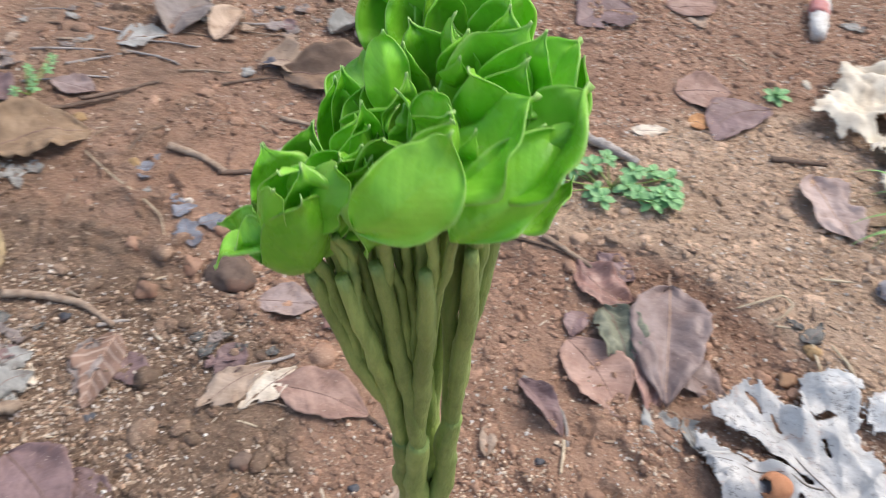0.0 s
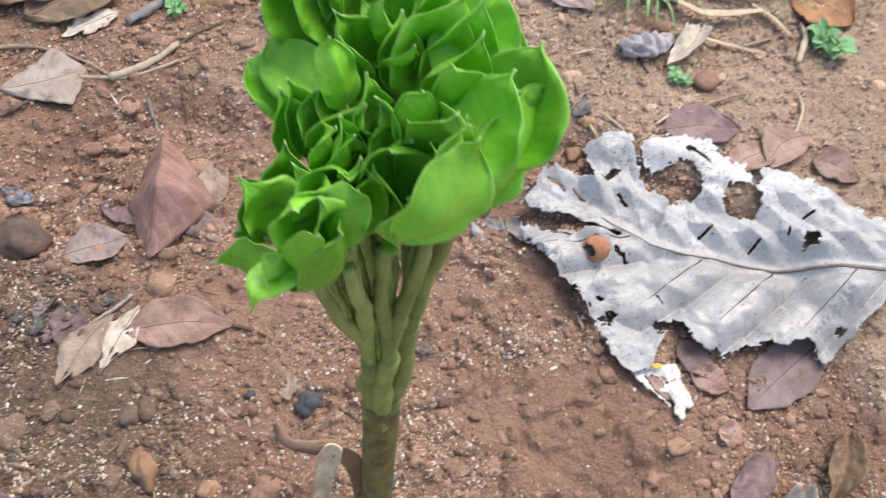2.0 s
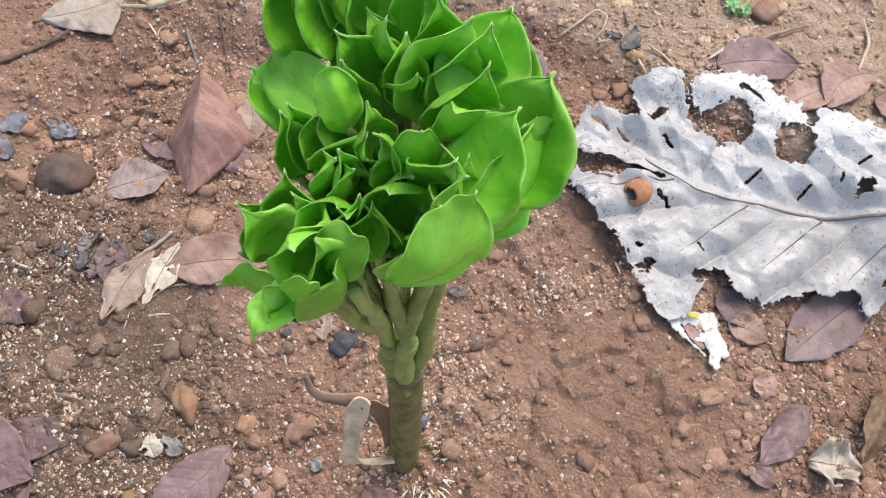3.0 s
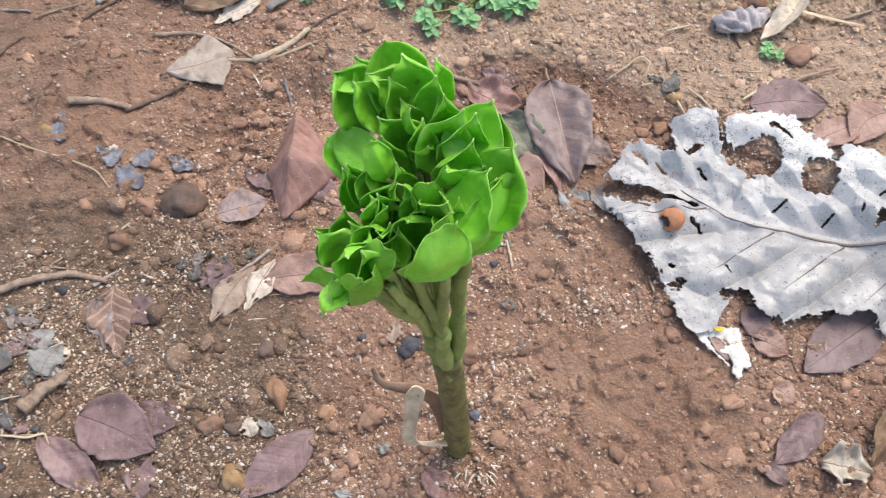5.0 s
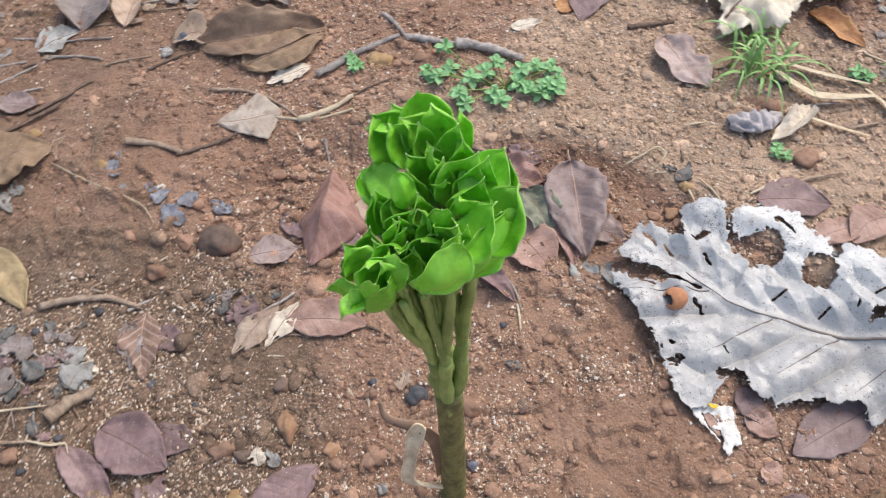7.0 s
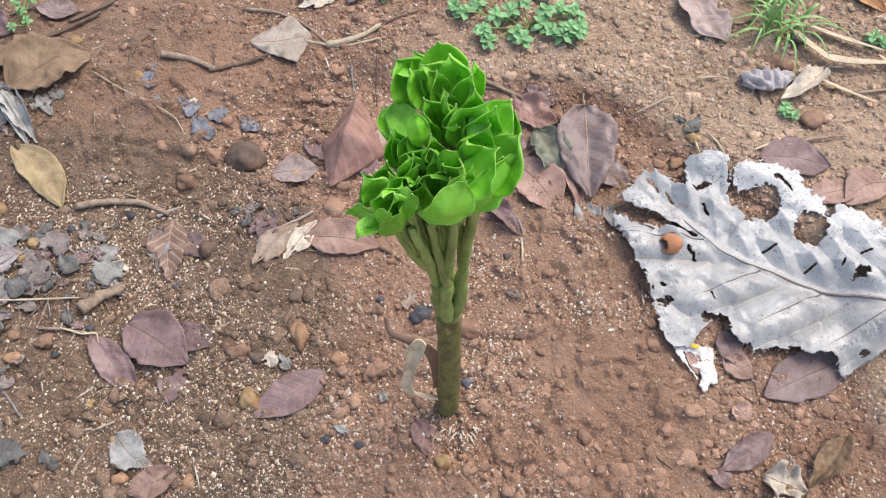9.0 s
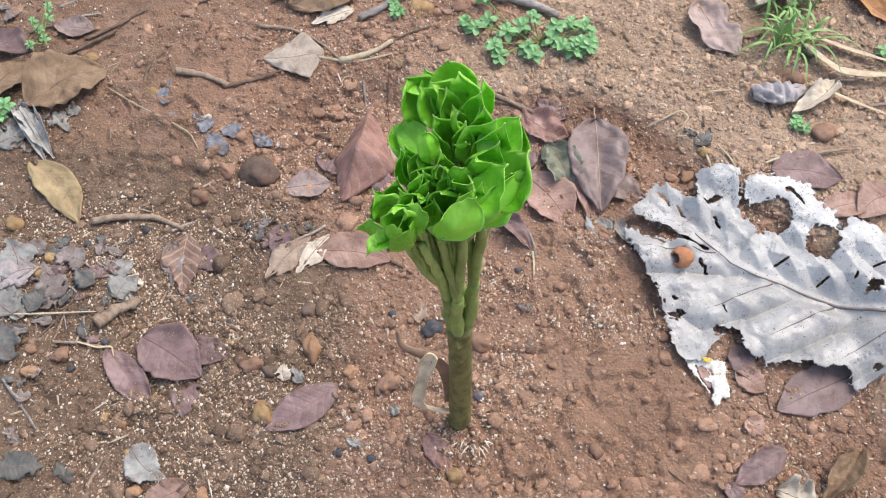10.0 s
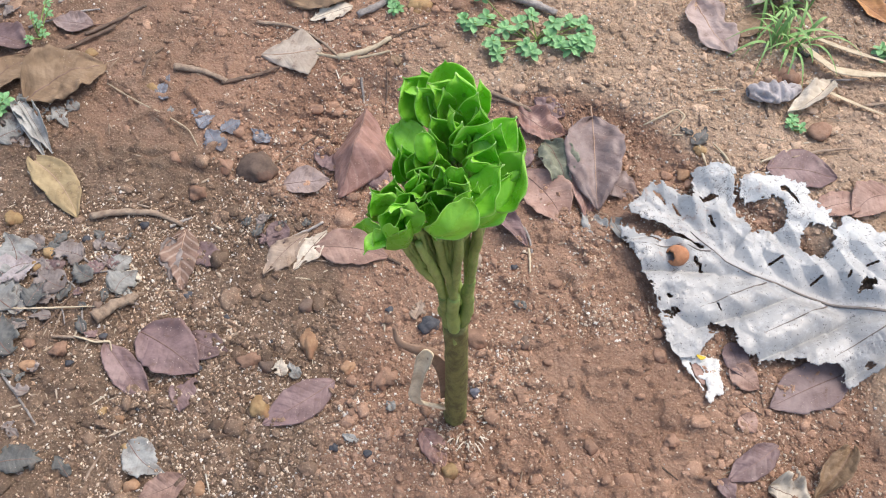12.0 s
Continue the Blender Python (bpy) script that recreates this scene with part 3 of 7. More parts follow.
leaflet((-0.0564, -0.0394, 0.5018), (-0.0479, -0.0528, 0.5546), (-0.01, -0.05, 1.00), 0.0341, 1.26, 0.20)
leaflet((-0.0559, -0.0471, 0.5200), (-0.0502, -0.0555, 0.5574), (0.36, 0.85, -0.39), 0.0150, 1.03, 0.16)
leaflet((-0.0524, -0.0454, 0.5278), (-0.0756, -0.0567, 0.5235), (0.35, 0.33, 0.88), 0.0186, 0.80, 0.10)
leaflet((-0.0586, -0.0420, 0.5169), (-0.0785, -0.0315, 0.5072), (0.35, 0.93, -0.12), 0.0214, 0.69, 0.12)
leaflet((-0.0567, -0.0482, 0.5250), (-0.0684, -0.0527, 0.5240), (0.46, 0.87, -0.17), 0.0157, 0.80, 0.12)
leaflet((-0.0585, -0.0243, 0.5131), (-0.0516, -0.0232, 0.5459), (0.15, -0.43, 0.89), 0.0279, 1.09, 0.14)
leaflet((-0.0529, -0.0289, 0.5220), (-0.0462, -0.0343, 0.5491), (-0.16, 0.07, 0.99), 0.0228, 1.15, 0.14)
leaflet((-0.0648, -0.0238, 0.5015), (-0.0643, -0.0221, 0.5355), (0.37, -0.42, 0.83), 0.0211, 0.92, 0.14)
leaflet((-0.0498, -0.0045, 0.5179), (-0.0496, -0.0033, 0.5503), (0.26, -0.52, 0.82), 0.0198, 1.15, 0.14)
leaflet((-0.0440, -0.0024, 0.5186), (-0.0461, -0.0031, 0.5552), (0.20, -0.43, 0.88), 0.0179, 1.26, 0.14)
leaflet((-0.0453, -0.0114, 0.5192), (-0.0437, -0.0167, 0.5540), (-0.29, -0.06, 0.96), 0.0205, 1.26, 0.14)
leaflet((-0.0402, -0.0165, 0.5236), (-0.0385, -0.0238, 0.5561), (-0.37, -0.03, 0.93), 0.0185, 1.26, 0.14)
leaflet((-0.0345, -0.0202, 0.5228), (-0.0338, -0.0250, 0.5596), (0.14, -0.25, 0.96), 0.0172, 1.26, 0.14)
leaflet((-0.0333, -0.0243, 0.5286), (-0.0382, -0.0376, 0.5551), (-0.11, -0.10, 0.99), 0.0113, 1.15, 0.10)
leaflet((-0.0259, -0.0203, 0.5210), (-0.0234, -0.0250, 0.5667), (-0.57, -0.18, 0.80), 0.0246, 1.09, 0.16)
leaflet((-0.0202, -0.0118, 0.5319), (-0.0265, -0.0152, 0.5627), (-0.06, -0.30, 0.95), 0.0230, 1.26, 0.16)
leaflet((-0.0310, -0.0043, 0.5274), (-0.0438, -0.0017, 0.5516), (-0.13, -0.63, 0.76), 0.0268, 0.92, 0.14)
leaflet((-0.0229, -0.0005, 0.5310), (-0.0318, 0.0015, 0.5634), (-0.03, -0.61, 0.79), 0.0294, 1.03, 0.16)
leaflet((-0.0152, 0.0051, 0.5292), (-0.0252, 0.0125, 0.5688), (0.05, -0.50, 0.86), 0.0334, 1.09, 0.16)
leaflet((-0.0106, 0.0015, 0.5385), (-0.0132, 0.0034, 0.5708), (-0.16, -0.32, 0.93), 0.0216, 1.26, 0.14)
leaflet((-0.0164, 0.0177, 0.5433), (-0.0110, -0.0083, 0.5693), (-0.04, -0.21, 0.98), 0.0145, 1.15, 0.10)
leaflet((-0.0349, -0.0029, 0.5456), (-0.0592, 0.0344, 0.5373), (-0.04, -0.68, 0.73), 0.0232, 0.45, 0.10)
leaflet((-0.0320, -0.0036, 0.5425), (-0.0379, 0.0049, 0.5695), (-0.08, 0.33, -0.94), 0.0157, 0.60, 0.14)
leaflet((-0.0340, 0.0090, 0.5300), (-0.0623, 0.0329, 0.5343), (0.12, -0.51, 0.85), 0.0290, 0.70, 0.12)
leaflet((-0.0244, 0.0314, 0.5395), (-0.0458, 0.0497, 0.5670), (0.07, -0.63, 0.78), 0.0410, 0.86, 0.16)
leaflet((-0.0290, 0.0428, 0.5530), (-0.0523, 0.0443, 0.5608), (0.27, 0.27, 0.92), 0.0151, 0.92, 0.10)
leaflet((-0.0224, 0.0318, 0.5390), (-0.0370, 0.0357, 0.5685), (0.27, -0.69, 0.67), 0.0310, 0.92, 0.14)
leaflet((-0.0130, 0.0363, 0.5362), (-0.0236, 0.0558, 0.5758), (0.25, -0.63, 0.74), 0.0424, 0.92, 0.16)
leaflet((-0.0185, 0.0309, 0.5421), (-0.0227, 0.0283, 0.5711), (0.07, -0.37, 0.93), 0.0245, 1.26, 0.14)
leaflet((-0.0076, 0.0286, 0.5409), (-0.0136, 0.0402, 0.5762), (-0.34, -0.46, 0.82), 0.0351, 0.98, 0.16)
leaflet((-0.0130, 0.0339, 0.5445), (-0.0275, 0.0414, 0.5713), (0.22, -0.55, 0.80), 0.0264, 0.92, 0.14)
leaflet((-0.0037, 0.0211, 0.5477), (-0.0042, 0.0244, 0.5751), (-0.33, -0.38, 0.86), 0.0216, 0.92, 0.14)
leaflet((-0.0129, 0.0184, 0.5454), (-0.0162, 0.0111, 0.5717), (-0.00, -0.17, 0.98), 0.0215, 1.15, 0.14)
leaflet((-0.0269, 0.0333, 0.5311), (-0.0342, 0.0539, 0.5670), (0.29, -0.63, 0.72), 0.0271, 0.80, 0.14)
leaflet((0.0089, -0.0157, 0.5133), (0.0313, -0.0015, 0.5269), (-0.35, 0.1, 0.93), 0.0200, 0.7, 0.14)

# younger leaflets deep in the crown
leaflet((-0.0410, -0.0218, 0.5122), (-0.0496, -0.0282, 0.5432), (-0.10, -0.60, 0.50), 0.0169, 1.10, 0.10)
leaflet((-0.0012, -0.0338, 0.5343), (-0.0056, -0.0392, 0.5653), (-0.07, -0.60, 0.50), 0.0193, 1.10, 0.10)
leaflet((-0.0244, 0.0291, 0.5240), (-0.0228, 0.0368, 0.5550), (-0.04, -0.60, 0.50), 0.0236, 1.10, 0.10)
leaflet((0.0001, -0.0296, 0.5304), (0.0025, -0.0378, 0.5614), (-0.01, -0.60, 0.50), 0.0193, 1.10, 0.10)
leaflet((-0.0051, 0.0110, 0.5295), (-0.0079, 0.0124, 0.5605), (0.02, -0.60, 0.50), 0.0221, 1.10, 0.10)
leaflet((0.0040, -0.0248, 0.5369), (0.0098, -0.0315, 0.5679), (0.05, -0.60, 0.50), 0.0174, 1.10, 0.10)
leaflet((0.0021, 0.0156, 0.5361), (-0.0017, 0.0169, 0.5671), (0.08, -0.60, 0.50), 0.0205, 1.10, 0.10)
leaflet((-0.0355, -0.0189, 0.5085), (-0.0333, -0.0157, 0.5395), (-0.10, -0.60, 0.50), 0.0224, 1.10, 0.10)
leaflet((0.0042, -0.0284, 0.5334), (0.0085, -0.0311, 0.5644), (-0.07, -0.60, 0.50), 0.0215, 1.10, 0.10)
leaflet((-0.0263, -0.0142, 0.5145), (-0.0336, -0.0242, 0.5455), (-0.04, -0.60, 0.50), 0.0192, 1.10, 0.10)
leaflet((0.0000, 0.0314, 0.5393), (0.0045, 0.0394, 0.5703), (-0.01, -0.60, 0.50), 0.0165, 1.10, 0.10)
leaflet((-0.0411, -0.0287, 0.5081), (-0.0424, -0.0307, 0.5391), (0.02, -0.60, 0.50), 0.0167, 1.10, 0.10)
leaflet((-0.0109, 0.0192, 0.5281), (-0.0154, 0.0273, 0.5591), (0.05, -0.60, 0.50), 0.0235, 1.10, 0.10)
leaflet((-0.0213, -0.0257, 0.5273), (-0.0175, -0.0300, 0.5583), (0.08, -0.60, 0.50), 0.0197, 1.10, 0.10)
leaflet((-0.0012, 0.0024, 0.5319), (-0.0007, 0.0015, 0.5629), (-0.10, -0.60, 0.50), 0.0175, 1.10, 0.10)
leaflet((0.0014, -0.0301, 0.5339), (0.0039, -0.0334, 0.5649), (-0.07, -0.60, 0.50), 0.0200, 1.10, 0.10)
leaflet((-0.0020, -0.0100, 0.5380), (0.0060, -0.0160, 0.5770), (-0.04, -0.60, 0.50), 0.0300, 1.10, 0.10)
leaflet((0.0040, 0.0000, 0.5400), (0.0100, -0.0040, 0.5790), (-0.01, -0.60, 0.50), 0.0300, 1.00, 0.10)
leaflet((-0.0040, 0.0080, 0.5380), (0.0020, 0.0100, 0.5770), (0.02, -0.60, 0.50), 0.0280, 1.10, 0.10)
leaflet((-0.0460, -0.0360, 0.5200), (-0.0560, -0.0420, 0.5490), (0.05, -0.60, 0.50), 0.0300, 1.00, 0.10)
leaflet((-0.0400, -0.0420, 0.5220), (-0.0460, -0.0520, 0.5530), (0.08, -0.60, 0.50), 0.0280, 1.00, 0.10)
leaflet((-0.0540, -0.0300, 0.5180), (-0.0660, -0.0300, 0.5410), (-0.10, -0.60, 0.50), 0.0280, 0.90, 0.10)


# ---- dead leaves ----
def dry_leaf(x0, y0, x1, y1, width, style, label, curl=0.12, arch=0.06, fold=0.0, torn=0.0, stalk=0.0, lift=0.0, wide=0.9, name="dead_leaf", rib="dark", tilt=0.0, wave=1.0, tent=0.0, kite=0.0, waist=0.0):
    """A dead leaf from its base to its tip: curl lifts the edges, arch the middle, fold turns one half up; torn bites into it."""
    seed = int(abs(x0 * 7919 + y0 * 104729 + x1 * 1299709)) % 100000
    rng = np.random.default_rng(seed)
    a, b = np.array((x0, y0)), np.array((x1, y1))
    size = np.linalg.norm(b - a)
    way = (b - a) / size
    side = np.array((-way[1], way[0]))
    nu, nv = (34, 19) if size > 0.05 else (20, 11)
    u, v, f = sheet(nu, nv)
    s = 2 * v - 1
    half = width / 2 * np.sin(np.pi * np.clip(u, 0, 1) ** wide) ** 0.72 * (1 - 0.25 * smooth(0.75, 1.0, u)) + 0.0008
    if kite:
        half = width / 2 * np.minimum(u / kite, (1 - u) / (1 - kite)) ** 0.85 + 0.001
    half = half * (1 - waist * np.exp(-(((u - 0.5) / 0.13) ** 2)))
    half = half * (1 + 0.02 * vnoise(u * 41 + seed, np.sign(s), 7) + 0.07 * vnoise(u * 7 + seed, s * 0.5 + 3, 5) + 0.05 * vnoise(u * 19 + seed, np.sign(s), 6))
    swerve = width * 0.12 * rng.normal() * np.sin(np.pi * u)
    across = s * half + swerve
    xy = a + np.outer(u * size, way) + np.outer(across, side)
    if fold:
        turn = np.where(s * np.sign(fold) > 0, abs(fold), 0.0)
        xy = a + np.outer(u * size, way) + np.outer(swerve + s * half * np.cos(turn), side)
    if tent:
        squeeze = np.where(s * np.sign(tent) > 0, 0.66, 1.0)
        xy = a + np.outer(u * size, way) + np.outer(swerve + s * half * squeeze, side)
    soil = lie(xy[:, 0], xy[:, 1])
    z = soil + 0.0035 + lift + abs(tent) * half * (1 - np.abs(s))
    z = z + curl * half * s ** 2 * (1.2 + 0.8 * vnoise(3 * u + seed, s, 8)) + arch * size * np.sin(np.pi * u) * (1 - 0.6 * s ** 2) * 0.6
    z = z + tilt * width * (s + 1) / 2 * np.sin(np.pi * u)
    z = z + wave * (0.0020 * vnoise(u * 5 + seed, s * 2, 9) + 0.0012 * vnoise(u * 13 + seed, s * 5, 10)) * (0.5 + np.abs(s))
    z = z - 0.0010 * (1 - np.abs(s)) ** 4
    if fold:
        z = z + np.where(s * np.sign(fold) > 0, np.abs(s) * half * np.sin(abs(fold)), 0)
    z = np.maximum(z, soil + 0.0022)
    if torn:
        score = 0.8 * vnoise(u * 5 + seed, s * 1.6 + seed, 17) + 0.3 * vnoise(u * 17 + seed, s * 6, 18) + 1.3 * np.abs(s) + 0.5 * smooth(0.5, 1, u)
        limit = np.quantile(score, 1 - torn)
        f = [q for q in f if max(score[i] for i in q) < limit]
    at = np.array((*((a + b) / 2), 0.0))
    at[2] = float(lie(at[0], at[1]))
    co = np.stack([xy[:, 0], xy[:, 1], z], 1) - at
    ob = thing(name, at, label, "leaf", "dead leaves on the soil")
    rib_line = co.reshape(nu, nv, 3)[:, nv // 2] + (0, 0, 0.0002)
    keep, f, uv = pick(co, f, np.stack([u, v], 1))
    skin(part("blade", mesh_of("blade", keep, f, uv, DRY[style]), ob), 0.0005)
    if torn < 0.3:
        rib_line = rib_line[: int(nu * 0.92)]
        if stalk:
            back = np.linspace(stalk, 0.004, 5)[:, None]
            bow = 0.12 * stalk * rng.normal()
            ends = rib_line[0] - np.outer(back, (*way, 0)) + np.outer(np.sin(np.linspace(0, 3, 5)) * bow, (*side, 0.3)) + (0, 0, 0.0008)
            rib_line = np.r_[ends, rib_line]
        r = max(0.0004, min(0.0010, width * 0.013))
        v, f = tube(rib_line, (r * 1.25, r, r * 0.5), 6, 0.8)
        part("midrib", mesh_of("midrib", v, f, material=RIBS[rib]), ob, "thin raised midrib")
    return ob


def scrap(x, y, size, style, label, turn=0.0, thick=0.3, name="leaf_scrap", lift=0.0):
    """A small torn flake of leaf."""
    a = radians(turn)
    dx, dy = size / 2 * math.cos(a), size / 2 * math.sin(a)
    return dry_leaf(x - dx, y - dy, x + dx, y + dy, size * thick * 2, style, label, 0.1, 0.03, torn=0.16, name=name, wide=0.75, wave=1.1, lift=lift)


def stick(x0, y0, x1, y1, width, wood, label, bend=0.025, name="twig", z0=0.0, z1=0.0, knots=0.06, group="twigs on the soil"):
    """A twig that lies along the soil."""
    seed = int(abs(x0 * 6151 + y1 * 24593 + x1 * 49157 + y0 * 769)) % 100000
    rng = np.random.default_rng(seed)
    n = 26
    t = np.linspace(0, 1, n)
    a, b = np.array((x0, y0)), np.array((x1, y1))
    side = np.array((-(b - a)[1], (b - a)[0]))
    xy = a + np.outer(t, b - a) + np.outer(bend * np.sin(np.pi * t) + 0.0045 * rng.normal(size=n).cumsum() * np.sin(np.pi * t) ** 0.5, side)
    r = width / 2
    base = lie(xy[:, 0], xy[:, 1])
    z = np.maximum(base + r * 0.75 + 0.001 + z0 * (1 - t) + z1 * t, base + r * 0.4)
    at = np.array((*((a + b) / 2), float(lie(*((a + b) / 2)))))
    v, f = tube(np.stack([xy[:, 0], xy[:, 1], z], 1) - at, r * (1 + knots * rng.normal(size=7)) * np.linspace(1, 0.65, 7), 10, 0.85, 0.05 + knots * 0.9, seed)
    return solid(name, mesh_of(name, v, f, material=WOOD[wood]), at, label, "twig", group)


def straw(points, width, wood, label, name="straw", rise=0.0):
    """A bent straw or root strand lying loosely on the soil."""
    p = np.array(points, float)
    t = np.linspace(0, len(p) - 1, 6 * len(p))
    xy = np.stack([np.interp(t, np.arange(len(p)), p[:, k]) for k in (0, 1)], 1)
    for _ in range(2):
        xy[1:-1] = (xy[:-2] + 2 * xy[1:-1] + xy[2:]) / 4
    z = lie(xy[:, 0], xy[:, 1]) + 0.003 + width / 2 + rise * np.sin(np.pi * t / t[-1])
    at = np.array((*p.mean(0), float(lie(*p.mean(0)))))
    flat = 0.10 if "blade" in name else 0.7
    v, f = tube(np.c_[xy, z] - at, (width * 0.3, width * 0.42, width * 0.4, width * 0.15), 8, flat, 0.06, len(p))
    return solid(name, mesh_of(name, v, f, material=WOOD[wood]), at, label, "straw", "straws and strands on the soil")


def stone(x, y, w, d, style, label, turn=0.0, flat=0.7, sink=0.36, name="pebble", lift=0.0, rough=0.32):
    """A stone w by d metres across."""
    seed = int(abs(x * 3571 + y * 7717) * 10) % 1000
    h = flat * min(w, d) / 2
    bm = lump(seed, 3 if w > 0.012 else 2, rough, (w / 2, d / 2, h))
    me = bpy.data.meshes.new(name)
    bm.to_mesh(me)
    bm.free()
    me.materials.append(STONES[style])
    me.polygons.foreach_set("use_smooth", np.ones(len(me.polygons), bool))
    ob = solid(name, me, (x, y, float(lie(x, y)) + h * (1 - 2 * sink) + lift), label, "stone", "stones on the soil")
    ob.rotation_euler[2] = radians(turn)
    return ob


# ---- the large silvery leaf ----
def build_big_leaf():
    at = np.array((0.42, 0.19, float(lie(0.42, 0.19))))
    ob = thing("large_dry_leaf", at, "large silvery-grey dead leaf, torn and curled, lying on the soil", "leaf")
    nu, nv = 400, 308
    u, v, f = sheet(nu, nv)
    x, y = 0.205 + 0.475 * u, 0.005 + 0.365 * v
    wob = 0.0035 * vnoise(x * 90, y * 90, 41) + 0.0022 * vnoise(x * 210, y * 210, 42)
    # torn edges step along and across the fibres
    p, q = 0.87 * x + 0.5 * y, 0.87 * y - 0.5 * x
    tear = hash2(np.floor(p * 120 + 0.7 * vnoise(q * 200, p * 90, 38)).astype(np.int64), np.floor(q * 95).astype(np.int64), 37) - 0.5
    fray = hash2(np.floor(p * 310).astype(np.int64), np.floor(q * 260).astype(np.int64), 36) - 0.5
    xs, ys = x + 0.5 * wob + 0.007 * tear + 0.0022 * fray, y + 0.4 * wob + 0.006 * tear - 0.0022 * fray
    top = np.interp(xs, (0.222, 0.243, 0.265, 0.303, 0.320, 0.326, 0.360, 0.381, 0.385, 0.392, 0.417, 0.455, 0.478, 0.487, 0.497, 0.520, 0.551, 0.600, 0.680), (0.272, 0.290, 0.316, 0.308, 0.293, 0.341, 0.350, 0.337, 0.309, 0.328, 0.335, 0.329, 0.316, 0.288, 0.278, 0.267, 0.250, 0.200, 0.130))
    low = np.interp(xs, (0.220, 0.228, 0.250, 0.256, 0.263, 0.270, 0.280, 0.302, 0.316, 0.334, 0.346, 0.351, 0.378, 0.415, 0.448, 0.477, 0.487, 0.516, 0.560, 0.680), (0.262, 0.213, 0.175, 0.135, 0.100, 0.076, 0.062, 0.066, 0.086, 0.100, 0.112, 0.086, 0.060, 0.066, 0.057, 0.052, 0.026, 0.045, 0.066, 0.128))
    inside = np.minimum(np.minimum(top - ys, ys - low), (xs - 0.221) * 2)
    # gaps where the blade has rotted away: centre, half sizes, turn
    for cx, cy, rx, ry, deg in ((0.417, 0.272, 0.026, 0.024, 8), (0.479, 0.230, 0.017, 0.023, -15), (0.455, 0.300, 0.004, 0.016, 40), (0.508, 0.262, 0.005, 0.016, -10), (0.345, 0.298, 0.013, 0.0035, 18), (0.527, 0.160, 0.009, 0.006, 60), (0.518, 0.059, 0.006, 0.0035, 30), (0.274, 0.127, 0.0075, 0.0040, -10), (0.272, 0.148, 0.0035, 0.0022, 0), (0.420, 0.200, 0.009, 0.0009, 25), (0.471, 0.174, 0.007, 0.0008, 35), (0.508, 0.176, 0.004, 0.0008, 70), (0.318, 0.196, 0.0022, 0.011, 15), (0.327, 0.106, 0.008, 0.006, 0), (0.300, 0.280, 0.010, 0.0010, -55), (0.345, 0.262, 0.009, 0.0010, -60), (0.386, 0.290, 0.0035, 0.020, 5), (0.276, 0.296, 0.012, 0.0010, -50), (0.540, 0.190, 0.006, 0.0009, 10), (0.262, 0.238, 0.012, 0.0008, -35), (0.338, 0.136, 0.006, 0.0007, -60)):
        a = radians(deg)
        dx, dy = (xs - cx, ys - cy) if min(rx, ry) > 0.002 else (x + 0.4 * wob - cx, y + 0.4 * wob - cy)
        p, q = (dx * math.cos(a) + dy * math.sin(a)) / rx, (dy * math.cos(a) - dx * math.sin(a)) / ry
        inside = np.minimum(inside, (np.maximum(np.abs(p), np.abs(q)) * 0.5 + np.hypot(p, q) * 0.5 - 1) * min(rx, ry))
    # the cleft that parts the two lobes of the tip
    t = np.clip(((x - 0.228) * 0.1 - (y - 0.262) * 0.036) / (0.1 ** 2 + 0.036 ** 2), 0, 1)
    cleft = np.hypot(x - 0.228 - 0.1 * t, y - 0.262 + 0.036 * t) - (0.0105 - 0.008 * t)
    inside = np.minimum(inside, cleft + wob)
    # distance from the midrib, which bends up into the upper lobe, and the way along it
    rib = np.array(((0.70, 0.080), (0.62, 0.100), (0.547, 0.123), (0.487, 0.142), (0.446, 0.158), (0.391, 0.182), (0.357, 0.200), (0.335, 0.226), (0.300, 0.262), (0.262, 0.292)))
    run = np.r_[0, np.cumsum(np.linalg.norm(np.diff(rib, axis=0), axis=1))]
    far, along, sign = np.full(len(x), 9.0), np.zeros(len(x)), np.ones(len(x))
    for i in range(len(rib) - 1):
        d = rib[i + 1] - rib[i]
        t = np.clip(((x - rib[i, 0]) * d[0] + (y - rib[i, 1]) * d[1]) / (d @ d), 0, 1)
        gx, gy = x - rib[i, 0] - t * d[0], y - rib[i, 1] - t * d[1]
        g = np.hypot(gx, gy)
        hit = g < far
        far, along = np.where(hit, g, far), np.where(hit, run[i] + t * np.linalg.norm(d), along)
        sign = np.where(hit, np.where(d[0] * gy - d[1] * gx < 0, 1, -1), sign)
    up, down = sign * far, -sign * far
    hem = smooth(0.0, 0.03, inside)
    warp = 0.010 * vnoise(x * 14, y * 14, 49)
    z = 0.012 + 0.0022 * vnoise(x * 18, y * 18, 43) + 0.0012 * vnoise(x * 48, y * 48, 44) + 0.0008 * vnoise(x * 120, y * 120, 48)
    # the upper half stands in a sharp fold beside the midrib, with lesser pleats above it
    z += 0.011 * np.clip(1 - np.abs(up + warp - 0.036) / 0.030, 0, 1) ** 1.2 * smooth(0.05, 0.16, along)
    z += 0.006 * np.clip(1 - np.abs(up + warp - 0.080) / 0.020, 0, 1) ** 1.2 * smooth(0.5, 0.3, along) * smooth(0.1, 0.2, along)
    pleat = np.abs((((along - 1.1 * far) / 0.052 + 8 * warp) % 1.0) - 0.5) * 2
    z += 0.0090 * pleat * smooth(0.004, 0.03, up) * smooth(0.12, 0.06, up)
    # the lower half swells between its side veins
    swell = np.abs((((along - 0.95 * far) / 0.082 + 0.28) % 1.0) - 0.5) * 2
